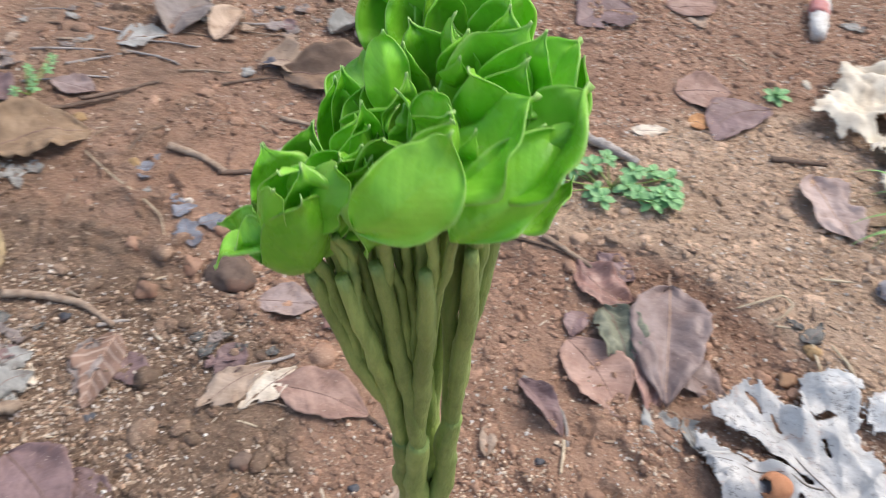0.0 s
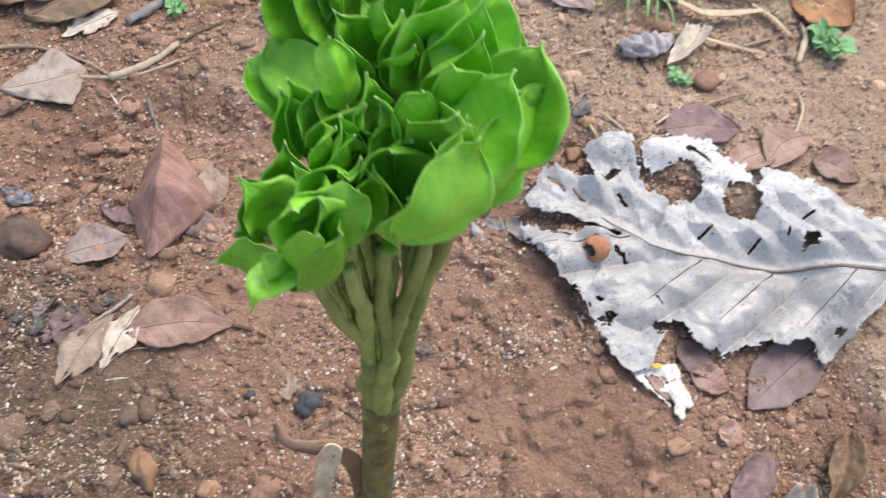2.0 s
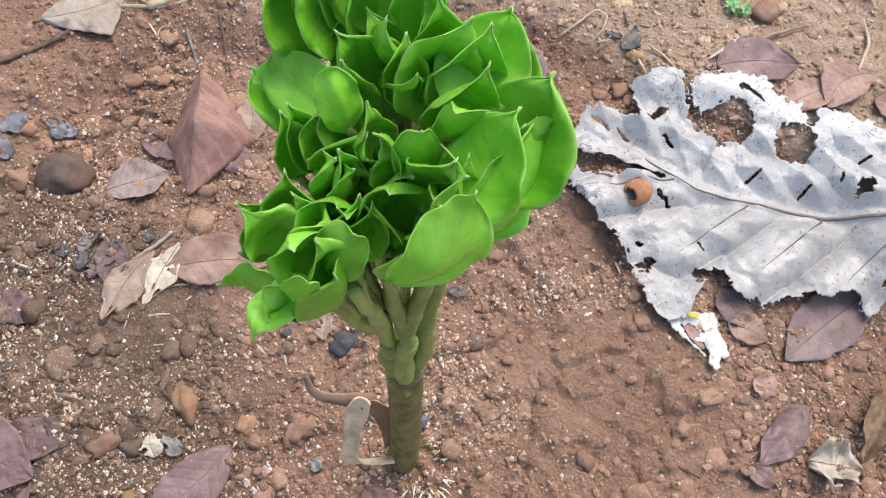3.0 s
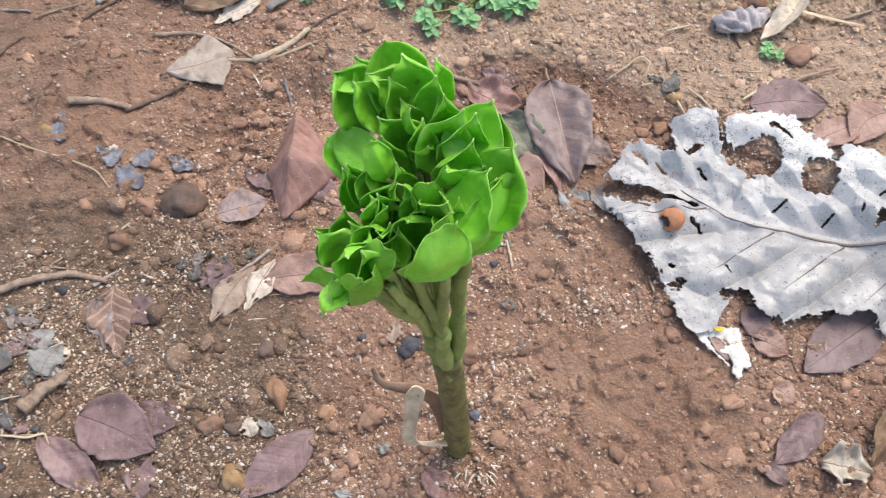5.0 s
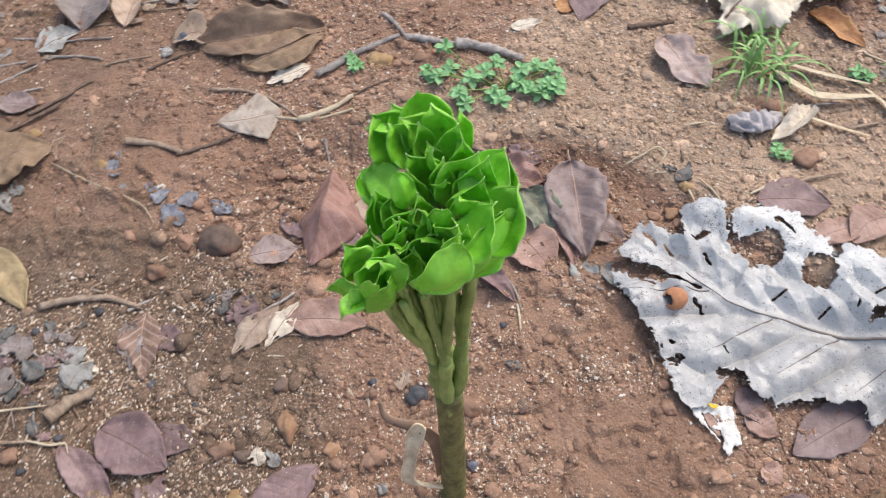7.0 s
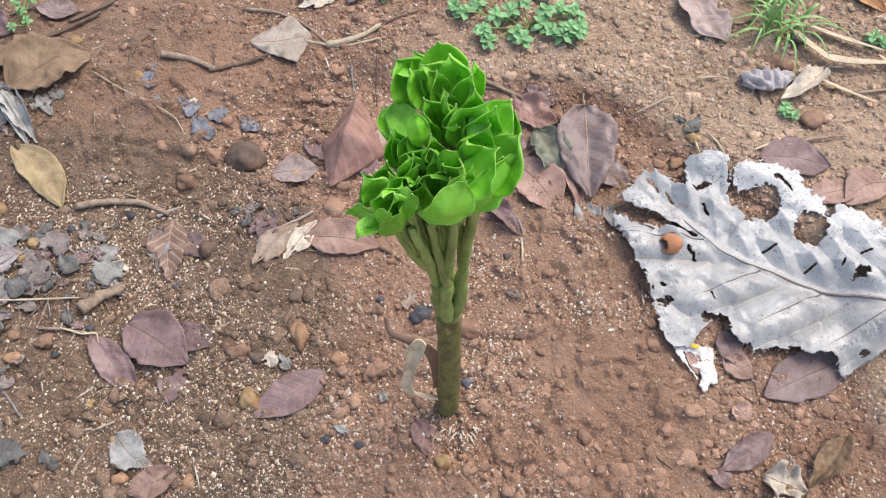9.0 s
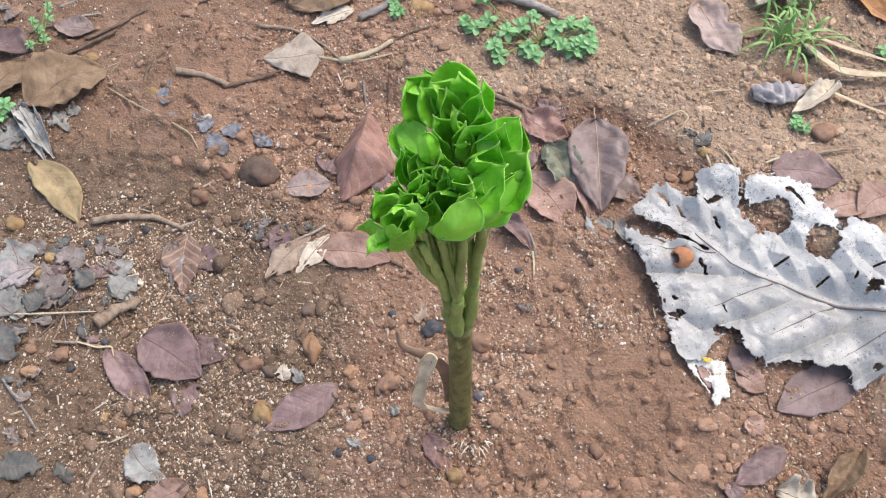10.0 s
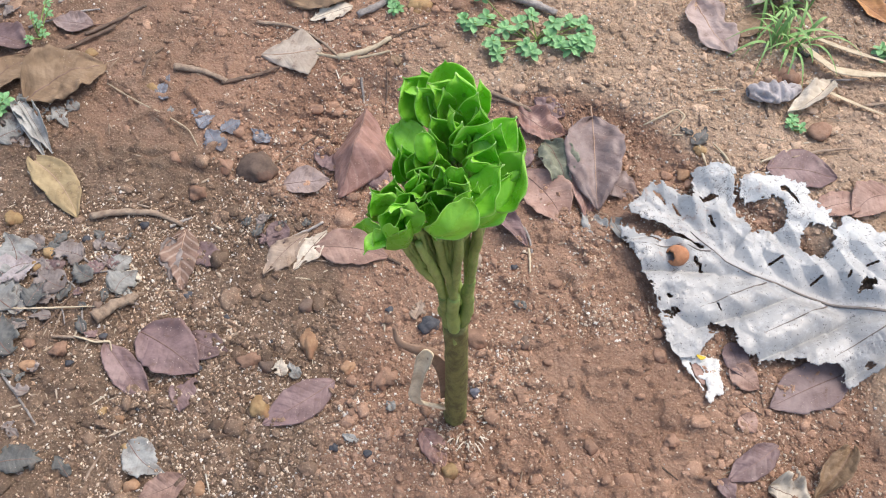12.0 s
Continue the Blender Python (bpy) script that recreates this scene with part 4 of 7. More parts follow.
    z += 0.015 * (1 - (1 - swell) ** 3) * smooth(0.0, 0.03, down) * smooth(0.16, 0.08, down)
    z += 0.004 * np.exp(-((far / 0.006) ** 2))
    # the lobes of the tip curl off the soil
    z += 0.014 * smooth(0.34, 0.26, x) * smooth(0.25, 0.31, y) + 0.012 * np.exp(-(((x - 0.352) / 0.02) ** 2) - ((y - 0.325) / 0.02) ** 2)
    z += 0.010 * smooth(0.30, 0.24, x) * smooth(0.22, 0.10, y) * smooth(0.02, 0.0, inside)
    z *= 0.85 + 0.15 * hem + 0.30 * vnoise(x * 40, y * 40, 45) * (1 - hem)
    z = lie(x, y) + np.maximum(z, 0.0085)
    f = [q for q in f if min(inside[i] for i in q) > 0]
    co = np.stack([x, y, z], 1) - at
    keep, faces, uv = pick(co, f, np.stack([along, 0.5 + up], 1))
    skin(part("blade", mesh_of("blade", keep, faces, uv, SILVER), ob), 0.0007)
    grid = co.reshape(nu, nv, 3)

    def lay(points, radii, name, parent, label=""):
        p = np.array(points)
        ii = np.clip(((p[:, 0] - 0.205) / 0.475 * (nu - 1)).round().astype(int), 0, nu - 1)
        kk = np.clip(((p[:, 1] - 0.005) / 0.365 * (nv - 1)).round().astype(int), 0, nv - 1)
        line = np.c_[p - at[:2], grid[ii, kk, 2]]
        line[1:-1, 2] = (line[:-2, 2] + 2 * line[1:-1, 2] + line[2:, 2]) / 4
        vv, ff = tube(line + (0, 0, 0.0004), radii, 8, 0.8, 0.04)
        return part(name, mesh_of(name, vv, ff, material=RIB), parent, label)

    def on_rib(s):
        return np.array((np.interp(s, run, rib[:, 0]), np.interp(s, run, rib[:, 1])))

    midrib = lay([on_rib(s) for s in np.linspace(0.03, run[-1] * 0.86, 40)], (0.0030, 0.0026, 0.0019, 0.0012, 0.0006), "midrib", ob, "thick grey-brown midrib")
    for k in range(1, 6):
        start = (k - 0.28) * 0.082
        root, way = on_rib(start), on_rib(start + 0.01) - on_rib(start)
        way /= np.linalg.norm(way)
        out = np.array((-way[1], way[0]))
        reach = [root + s * (0.95 * way + out) for s in np.linspace(0.003, 0.078, 22)]
        reach = [p for p in reach if np.interp(p[0], (0.35, 0.48, 0.6), (0.10, 0.066, 0.09)) < p[1]]
        if len(reach) > 7:
            lay(reach, (0.0011, 0.0008, 0.0003), "vein", midrib)


build_big_leaf()


# ---- half of a seed shell ----
def seed_shell(x, y, r, rest):
    """A thin round shell, broken open on one side."""
    bm = lump(5, 4, 0.05, (r, r * 0.95, r * 0.92))
    gap = Vector((-0.80, -0.25, 0.35)).normalized()
    drop = [w for w in bm.verts if w.co.normalized().dot(gap) > 0.90 + 0.05 * noise.noise(w.co * 300)]
    bmesh.ops.delete(bm, geom=drop, context="VERTS")
    me = bpy.data.meshes.new("seed_shell")
    bm.to_mesh(me)
    bm.free()
    me.materials.append(STONES["seed"])
    me.polygons.foreach_set("use_smooth", np.ones(len(me.polygons), bool))
    skin(solid("seed_shell", me, (x, y, rest + 0.9 * r), "orange-brown seed shell broken open on one side", "seed"), 0.0016)


seed_shell(0.290, 0.205, 0.0145, float(lie(0.29, 0.205)) + 0.012)


# dead leaves
dry_leaf(-0.140, 0.460, -0.168, 0.294, 0.108, "red", "red-brown dead leaf folded along its midrib", tent=-0.85, arch=0.05, stalk=0.03, rib="dark", kite=0.60, curl=0.05)
dry_leaf(-0.250, 0.319, -0.183, 0.327, 0.047, "pinkgrey", "small pinkish-grey dead leaf beside a stone", stalk=0.04, curl=0.25)
dry_leaf(-0.089, 0.409, -0.104, 0.346, 0.032, "pale", "small pale dead leaf standing against the red leaf", curl=0.3)
dry_leaf(-0.208, 0.384, -0.162, 0.337, 0.041, "purple", "purple-brown leaf half sunk in soil", torn=0.1)
dry_leaf(-0.140, 0.356, -0.099, 0.309, 0.032, "purple", "purple-brown leaf half hidden under others")
dry_leaf(-0.090, 0.305, -0.123, 0.329, 0.027, "pink", "small pinkish leaf flake under the plant")
dry_leaf(-0.302, 0.540, -0.211, 0.556, 0.090, "sand", "beige angular dead leaf with a torn end", rib="light", kite=0.72, curl=0.05, arch=0.1)
dry_leaf(-0.633, 0.439, -0.528, 0.513, 0.090, "brown", "broad brown dead leaf with a wavy edge", curl=0.45, arch=0.16, stalk=0.02, wave=3.0)
dry_leaf(-0.695, 0.442, -0.649, 0.522, 0.066, "brown", "brown dead leaf curled beside a larger one", curl=0.3, arch=0.12)
dry_leaf(-0.604, 0.343, -0.517, 0.249, 0.048, "tan", "yellowish tan dead leaf lying flat", curl=0.12, arch=0.05, rib='light')
dry_leaf(-0.567, 0.591, -0.631, 0.598, 0.039, "dusky", "small ribbed dusky brown dead leaf", stalk=0.02)
dry_leaf(-0.721, 0.568, -0.652, 0.542, 0.053, "purple", "dark purple-brown leaf curled up", curl=0.35, arch=0.1)
dry_leaf(-0.446, 0.072, -0.383, 0.001, 0.038, "purple", "purple-brown dead leaf with a bent stalk", stalk=0.02)
dry_leaf(-0.409, 0.093, -0.327, 0.040, 0.069, "purple", "broad purple-brown dead leaf lying over another", curl=0.12, arch=0.08, wide=0.8, lift=0.004)
dry_leaf(-0.349, 0.092, -0.295, 0.068, 0.038, "purple", "small purple-brown leaf beside a broad one")
dry_leaf(-0.332, 0.034, -0.343, -0.012, 0.030, "purple", "torn end of a purple leaf under another", torn=0.12)
dry_leaf(-0.156, 0.033, -0.240, -0.025, 0.046, "purple", "purple-brown dead leaf with a pointed tip")
dry_leaf(-0.196, 0.219, -0.096, 0.207, 0.050, "pink", "pinkish-brown pointed leaf lying flat")
stick(-0.096, 0.206, -0.067, 0.187, 0.0046, "dark", "short dark leaf stalk")
dry_leaf(-0.206, 0.239, -0.260, 0.176, 0.041, "pale", "torn cream-coloured dead leaf", kite=0.6, curl=0.1, torn=0.05)
dry_leaf(-0.181, 0.243, -0.221, 0.185, 0.035, "cream", "torn cream-coloured leaf half", kite=0.5, torn=0.05)
dry_leaf(-0.243, 0.256, -0.255, 0.214, 0.031, "purple", "small purple leaf flake under twigs")
dry_leaf(-0.375, 0.246, -0.367, 0.154, 0.048, "ribbed", "brown ribbed dead leaf half covered by soil", torn=0.08, rib='light')
dry_leaf(-0.395, 0.231, -0.386, 0.166, 0.030, "grey", "grey-brown leaf half under another", torn=0.15)
dry_leaf(-0.357, 0.225, -0.319, 0.193, 0.037, "purple", "purple leaf flake pressed into soil", torn=0.15)
dry_leaf(0.088, 0.348, 0.148, 0.261, 0.068, "pink", "pinkish-brown dead leaf beside the plant", curl=0.15)
dry_leaf(0.123, 0.400, 0.152, 0.308, 0.049, "olive", "grey-green crumpled dead leaf", curl=0.5, arch=0.15, torn=0.12, wave=3.0)
dry_leaf(0.195, 0.438, 0.192, 0.281, 0.084, "dusky", "long dusky grey-brown dead leaf with a pale midrib", fold=0.35, curl=0.2, arch=0.1, stalk=0.02, rib="light", lift=0.006, wide=0.8, wave=2.5)
dry_leaf(0.188, 0.350, 0.254, 0.307, 0.046, "dusky", "dusky brown leaf end tucked under another", curl=0.15, wave=1.5)
dry_leaf(0.168, 0.412, 0.176, 0.272, 0.058, "red", "red-brown leaf tucked under a longer one", curl=0.2, stalk=0.03, wave=2.0)
dry_leaf(0.087, 0.454, 0.158, 0.410, 0.048, "red", "dull red dead leaf crumpled at its edge", curl=0.3, wave=2.0)
dry_leaf(0.156, 0.444, 0.110, 0.469, 0.029, "purple", "small purple leaf under a red one")
dry_leaf(0.104, 0.388, 0.091, 0.352, 0.025, "purple", "small purple leaf flake under others")
dry_leaf(0.044, 0.285, 0.093, 0.225, 0.027, "purple", "narrow purple-brown curled leaf", curl=0.6)
dry_leaf(0.020, 0.222, 0.023, 0.187, 0.015, "pale", "small pale flake behind the stem")
dry_leaf(0.172, 0.284, 0.208, 0.236, 0.030, "ash", "grey torn leaf scrap", torn=0.2, curl=0.4)
dry_leaf(0.212, 0.274, 0.236, 0.232, 0.022, "ash", "silvery torn strip off the large leaf", torn=0.15, curl=0.5)
dry_leaf(0.430, 0.344, 0.528, 0.330, 0.064, "purple", "smooth purple-brown dead leaf", curl=0.12, stalk=0.015)
dry_leaf(0.487, 0.277, 0.559, 0.297, 0.043, "pink", "pinkish-brown dead leaf on the soil", curl=0.15)
dry_leaf(0.606, 0.303, 0.534, 0.266, 0.051, "pink", "pinkish tan dead leaf", curl=0.2, arch=0.1)
dry_leaf(0.501, 0.056, 0.387, 0.006, 0.059, "wet", "thin purple-grey leaf pressed flat and wet", curl=0.03, arch=0.0, wave=0.5)
dry_leaf(0.348, 0.091, 0.361, 0.044, 0.034, "purple", "purple-brown leaf under the silvery one")
dry_leaf(0.343, 0.057, 0.378, 0.029, 0.032, "pink", "pale pinkish leaf beside a white scrap")
dry_leaf(0.349, -0.005, 0.364, -0.026, 0.027, "pink", "small flat pinkish leaf flake", wide=0.7)
dry_leaf(0.390, -0.041, 0.320, -0.086, 0.034, "purple", "thin purple-grey dead leaf")
dry_leaf(0.483, -0.040, 0.420, -0.105, 0.036, "brown", "brown dead leaf rolled at one edge", fold=1.0, curl=0.5, arch=0.12, wave=2.5)
dry_leaf(0.368, -0.092, 0.418, -0.112, 0.046, "cream", "crumpled cream-grey dead leaf", curl=0.7, wave=3.5, torn=0.1)
dry_leaf(0.308, -0.085, 0.324, -0.108, 0.021, "purple", "dark purple leaf flake")
dry_leaf(-0.400, -0.048, -0.345, -0.089, 0.041, "ash", "grey lobed leaf piece", torn=0.16, wide=0.7)
dry_leaf(-0.322, -0.092, -0.374, -0.117, 0.036, "pink", "pinkish-brown leaf at the path edge")
dry_leaf(-0.045, -0.027, -0.016, -0.076, 0.029, "red", "red-brown leaf pressed into the soil by the stem", curl=0.05)
dry_leaf(0.372, 0.657, 0.415, 0.546, 0.076, "pinkgrey", "pinkish-grey dead leaf with a pinched middle", rib='light', curl=0.35, arch=0.1, wave=2.0, waist=0.35)
dry_leaf(0.475, 0.628, 0.418, 0.583, 0.032, "brown", "small brown leaf behind grass")
dry_leaf(0.557, 0.504, 0.478, 0.441, 0.036, "cream", "pale grey folded narrow leaf", fold=0.8, curl=0.4, arch=0.14, wave=1.8)
straw(((0.553, 0.502), (0.575, 0.499), (0.597, 0.505)), 0.0045, "grey", "curved grey leaf stalk", rise=0.006)
dry_leaf(-0.169, 0.638, -0.235, 0.610, 0.032, "cream", "pale cream dead leaf fragment", torn=0.12)
dry_leaf(-0.641, 0.441, -0.574, 0.350, 0.028, "silver", "silver-grey rolled dead leaf", torn=0.12, wave=2.0, curl=0.9, arch=0.1)
dry_leaf(-0.655, 0.444, -0.581, 0.342, 0.012, "silver", "pale rolled leaf strip", curl=0.9, arch=0.1)
dry_leaf(-0.661, 0.373, -0.620, 0.404, 0.046, "ash", "grey flat leaf under a rolled one", torn=0.1)
dry_leaf(-0.590, 0.430, -0.562, 0.396, 0.024, "ash", "small ash-grey leaf scrap", torn=0.2)
# scraps of leaf in the litter
scrap(-0.594, 0.200, 0.0449, "ash", "ash-grey torn leaf scrap", turn=120, thick=0.39)
scrap(-0.559, 0.176, 0.0371, "grey", "grey-brown leaf scrap on the soil", turn=144, thick=0.34)
scrap(-0.591, 0.159, 0.0516, "ash", "ash-grey torn leaf scrap", turn=113, thick=0.26)
scrap(-0.533, 0.177, 0.0357, "grey", "grey-brown leaf scrap on the soil", turn=51, thick=0.32)
scrap(-0.570, 0.131, 0.0510, "ash", "ash-grey torn leaf scrap", turn=102, thick=0.26)
scrap(-0.510, 0.140, 0.0292, "slate", "dark wet leaf scrap", turn=73, thick=0.26)
scrap(-0.569, 0.088, 0.0429, "slate", "dark wet leaf scrap", turn=26, thick=0.36)
scrap(-0.534, 0.104, 0.0288, "grey", "grey-brown leaf scrap on the soil", turn=179, thick=0.29)
scrap(-0.446, 0.184, 0.0299, "ash", "ash-grey torn leaf scrap", turn=50, thick=0.42)
scrap(-0.431, 0.168, 0.0269, "cream", "cream leaf scrap on the soil", turn=78, thick=0.4)
scrap(-0.451, 0.151, 0.0265, "slate", "dark wet leaf scrap", turn=143, thick=0.32)
scrap(-0.472, 0.186, 0.0224, "grey", "grey-brown leaf scrap on the soil", turn=151, thick=0.33)
scrap(-0.434, 0.144, 0.0207, "ash", "ash-grey torn leaf scrap", turn=119, thick=0.26)
scrap(-0.505, 0.202, 0.0255, "grey", "grey-brown leaf scrap on the soil", turn=121, thick=0.34)
scrap(-0.566, 0.209, 0.0301, "grey", "grey-brown leaf scrap on the soil", turn=162, thick=0.4)
scrap(-0.531, 0.219, 0.0257, "slate", "dark wet leaf scrap", turn=48, thick=0.26)
scrap(-0.477, 0.211, 0.0226, "grey", "grey-brown leaf scrap on the soil", turn=67, thick=0.4)
scrap(-0.208, 0.046, 0.0257, "ash", "ash-grey torn leaf scrap", turn=122, thick=0.29)
scrap(-0.224, 0.049, 0.0243, "cream", "cream leaf scrap on the soil", turn=98, thick=0.4)
scrap(-0.131, -0.040, 0.0219, "ash", "ash-grey torn leaf scrap", turn=161, thick=0.25)
scrap(-0.514, -0.072, 0.0398, "slate", "dark wet leaf scrap", turn=140, thick=0.25)
scrap(-0.471, -0.080, 0.0269, "slate", "dark wet leaf scrap", turn=127, thick=0.34)
scrap(-0.273, 0.244, 0.0263, "slate", "dark wet leaf scrap", turn=60, thick=0.28)
scrap(-0.290, 0.259, 0.0202, "slate", "dark wet leaf scrap", turn=78, thick=0.31)
scrap(0.346, 0.400, 0.0374, "slate", "dark wet leaf scrap", turn=53, thick=0.3)
scrap(0.327, 0.408, 0.0212, "slate", "dark wet leaf scrap", turn=145, thick=0.28)
scrap(-0.366, 0.411, 0.0306, "shard", "flat blue-grey shard on the soil", turn=50, thick=0.33)
scrap(-0.437, 0.474, 0.0460, "shard", "narrow blue-grey shard on the soil", turn=80, thick=0.2)
scrap(-0.350, 0.381, 0.0442, "shard", "flat blue-grey shard on the soil", turn=125, thick=0.39)
scrap(-0.380, 0.425, 0.0246, "shard", "flat blue-grey shard on the soil", turn=143, thick=0.3)
scrap(-0.331, 0.405, 0.0326, "shard", "flat blue-grey shard on the soil", turn=42, thick=0.39)
scrap(-0.434, 0.459, 0.0249, "shard", "flat blue-grey shard on the soil", turn=93, thick=0.34)
scrap(-0.422, 0.429, 0.0164, "ash", "ash-grey torn leaf scrap", turn=91, thick=0.29)
scrap(-0.295, 0.400, 0.0226, "shard", "flat blue-grey shard on the soil", turn=138, thick=0.41)
scrap(-0.279, 0.397, 0.0248, "shard", "flat blue-grey shard on the soil", turn=2, thick=0.26)
scrap(0.080, 0.138, 0.0192, "slate", "dark wet leaf scrap", turn=151, thick=0.31)
scrap(0.532, 0.561, 0.0346, "slate", "dark wet leaf scrap", turn=152, thick=0.41)
scrap(-0.085, 0.001, 0.0154, "ash", "ash-grey torn leaf scrap", turn=121, thick=0.41)
scrap(-0.053, 0.129, 0.0295, "pale", "pale leaf scrap on the soil", turn=71, thick=0.34)
scrap(-0.098, 0.532, 0.0222, "brown", "brown leaf scrap on the soil", turn=121, thick=0.38)
scrap(0.429, 0.514, 0.0221, "pale", "pale leaf scrap on the soil", turn=43, thick=0.36)
scrap(0.502, 0.252, 0.0168, "ash", "ash-grey torn leaf scrap", turn=170, thick=0.33)
scrap(0.499, 0.527, 0.0205, "grey", "grey-brown leaf scrap on the soil", turn=123, thick=0.29)
scrap(-0.249, 0.242, 0.0231, "purple", "purple leaf scrap on the soil", turn=64, thick=0.27)
scrap(-0.592, 0.192, 0.0657, "ash", "flat ash-grey leaf piece in the litter", turn=115, thick=0.4, lift=0.003)
scrap(-0.577, 0.166, 0.0592, "mauve", "flat mauve-grey leaf piece in the litter", turn=29, thick=0.4, lift=0.003)
scrap(-0.590, 0.141, 0.0658, "ash", "flat ash-grey leaf piece in the litter", turn=124, thick=0.4, lift=0.003)
scrap(-0.531, 0.156, 0.0486, "grey", "flat grey-brown leaf piece in the litter", turn=151, thick=0.4, lift=0.003)
scrap(-0.568, 0.079, 0.0598, "slate", "flat dark leaf piece in the litter", turn=114, thick=0.4, lift=0.003)
scrap(-0.518, 0.194, 0.0449, "grey", "flat grey-brown leaf piece in the litter", turn=168, thick=0.4, lift=0.003)
scrap(-0.545, 0.136, 0.0423, "slate", "flat dark leaf piece in the litter", turn=67, thick=0.4, lift=0.003)
scrap(-0.437, 0.159, 0.0416, "ash", "flat ash-grey leaf piece in the litter", turn=59, thick=0.4, lift=0.003)
scrap(-0.491, 0.169, 0.0370, "slate", "flat dark leaf piece in the litter", turn=143, thick=0.4, lift=0.003)
scrap(-0.513, -0.079, 0.0489, "slate", "flat dark leaf piece in the litter", turn=7, thick=0.4, lift=0.003)
# further off
# one folded leaf in two pieces; the upper's darker brown paints its shadow side
dry_leaf(-0.345, 0.698, -0.148, 0.722, 0.088, "shade_brown", "upper half of a large folded brown dead leaf, shade in its colour", fold=0.9, arch=0.10, wave=2.5)
dry_leaf(-0.272, 0.642, -0.150, 0.700, 0.070, "brown", "lower half of the same large folded brown dead leaf", curl=0.2, arch=0.12, wave=2.0, lift=0.004)
dry_leaf(-0.382, 0.708, -0.318, 0.698, 0.060, "pale", "pale brown ragged leaf end", curl=0.3, torn=0.1)
dry_leaf(-0.261, 0.844, -0.203, 0.773, 0.057, "grey", "grey folded dead leaf", curl=0.5, arch=0.2)
dry_leaf(-0.307, 0.807, -0.283, 0.862, 0.047, "ash", "ash-grey rolled scrap on the soil", curl=0.6)
dry_leaf(0.716, 0.539, 0.774, 0.472, 0.133, "orange", "orange and grey dead leaf lying flat", curl=0.15)
dry_leaf(0.594, 0.267, 0.637, 0.228, 0.054, "pink", "pinkish-brown dead leaf on the soil", curl=0.15)
dry_leaf(0.610, 0.693, 0.674, 0.615, 0.040, "orange", "narrow orange-brown curved leaf", curl=0.5)
dry_leaf(0.729, 0.721, 0.808, 0.749, 0.072, "purple", "small purple-grey dead leaf")
dry_leaf(0.754, 0.995, 0.837, 0.967, 0.084, "tan", "tan leaf behind the crumpled pale one")
dry_leaf(1.031, 1.153, 0.956, 0.845, 0.154, "purple", "large pinkish-grey dead leaf", arch=0.1)
dry_leaf(0.131, 1.009, 0.046, 0.936, 0.102, "purple", "dull purple dead leaf with a ragged edge", torn=0.08)
dry_leaf(0.198, 0.803, 0.278, 0.818, 0.074, "pink", "pinkish-tan dead leaf lying flat")
dry_leaf(0.331, 0.793, 0.250, 0.703, 0.065, "purple", "dull purple leaf beside a pinkish one")
dry_leaf(0.185, 1.034, 0.268, 1.069, 0.068, "pink", "pale pinkish leaf on the soil")
dry_leaf(0.140, 0.697, 0.188, 0.708, 0.022, "cream", "small cream leaf flake")
dry_leaf(0.216, 0.742, 0.247, 0.740, 0.033, "orange", "small orange leaf flake")
dry_leaf(-0.527, 0.741, -0.500, 0.834, 0.084, "grey", "grey-purple folded dead leaf", curl=0.6, arch=0.15)
dry_leaf(-0.590, 0.702, -0.527, 0.741, 0.052, "ash", "pale torn dead leaf strip", torn=0.15)
dry_leaf(-0.461, 0.746, -0.449, 0.829, 0.046, "pale", "pale brown dead leaf, curled", curl=0.5)
scrap(0.777, 0.687, 0.0516, "ash", "ash-grey torn leaf scrap", turn=34, thick=0.35)
scrap(0.846, 0.743, 0.0449, "grey", "grey-brown leaf scrap on the soil", turn=34, thick=0.35)
scrap(0.828, 0.859, 0.0418, "grey", "grey-brown leaf scrap on the soil", turn=70, thick=0.35)
scrap(0.807, 0.628, 0.0503, "slate", "dark wet leaf scrap", turn=28, thick=0.35)
scrap(0.736, 0.619, 0.0362, "ash", "ash-grey torn leaf scrap", turn=143, thick=0.35)
scrap(0.741, 0.572, 0.0289, "grey", "grey-brown leaf scrap on the soil", turn=152, thick=0.35)
scrap(0.761, 0.828, 0.0314, "grey", "grey-brown leaf scrap on the soil", turn=68, thick=0.35)
scrap(0.889, 1.051, 0.0417, "grey", "grey-brown leaf scrap on the soil", turn=5, thick=0.35)
scrap(0.230, 1.004, 0.0468, "pale", "pale leaf scrap on the soil", turn=128, thick=0.35)
scrap(-0.386, 0.808, 0.0381, "grey", "grey-brown leaf scrap on the soil", turn=19, thick=0.35)
scrap(-0.199, 0.904, 0.0416, "ash", "ash-grey torn leaf scrap", turn=110, thick=0.35)
scrap(-0.077, 0.909, 0.0373, "grey", "grey-brown leaf scrap on the soil", turn=30, thick=0.35)
scrap(0.481, 1.058, 0.0398, "ash", "ash-grey torn leaf scrap", turn=169, thick=0.35)
# twigs and sticks
stick(-0.427, 0.510, -0.347, 0.487, 0.0110, "light", "pale broken stick with a rough end", name='stick')
stick(-0.355, 0.485, -0.269, 0.521, 0.0076, "dark", "dark damp stick beside a pale one", bend=-0.03, name='stick')
stick(-0.317, 0.606, -0.184, 0.538, 0.0061, "light", "long fibrous pale twig", bend=0.12)
stick(-0.186, 0.536, -0.106, 0.571, 0.0110, "straw", "split fibrous twig on the soil", bend=-0.08)
stick(-0.219, 0.545, -0.107, 0.548, 0.0060, "straw", "fibrous twig strand on the soil", bend=-0.1)
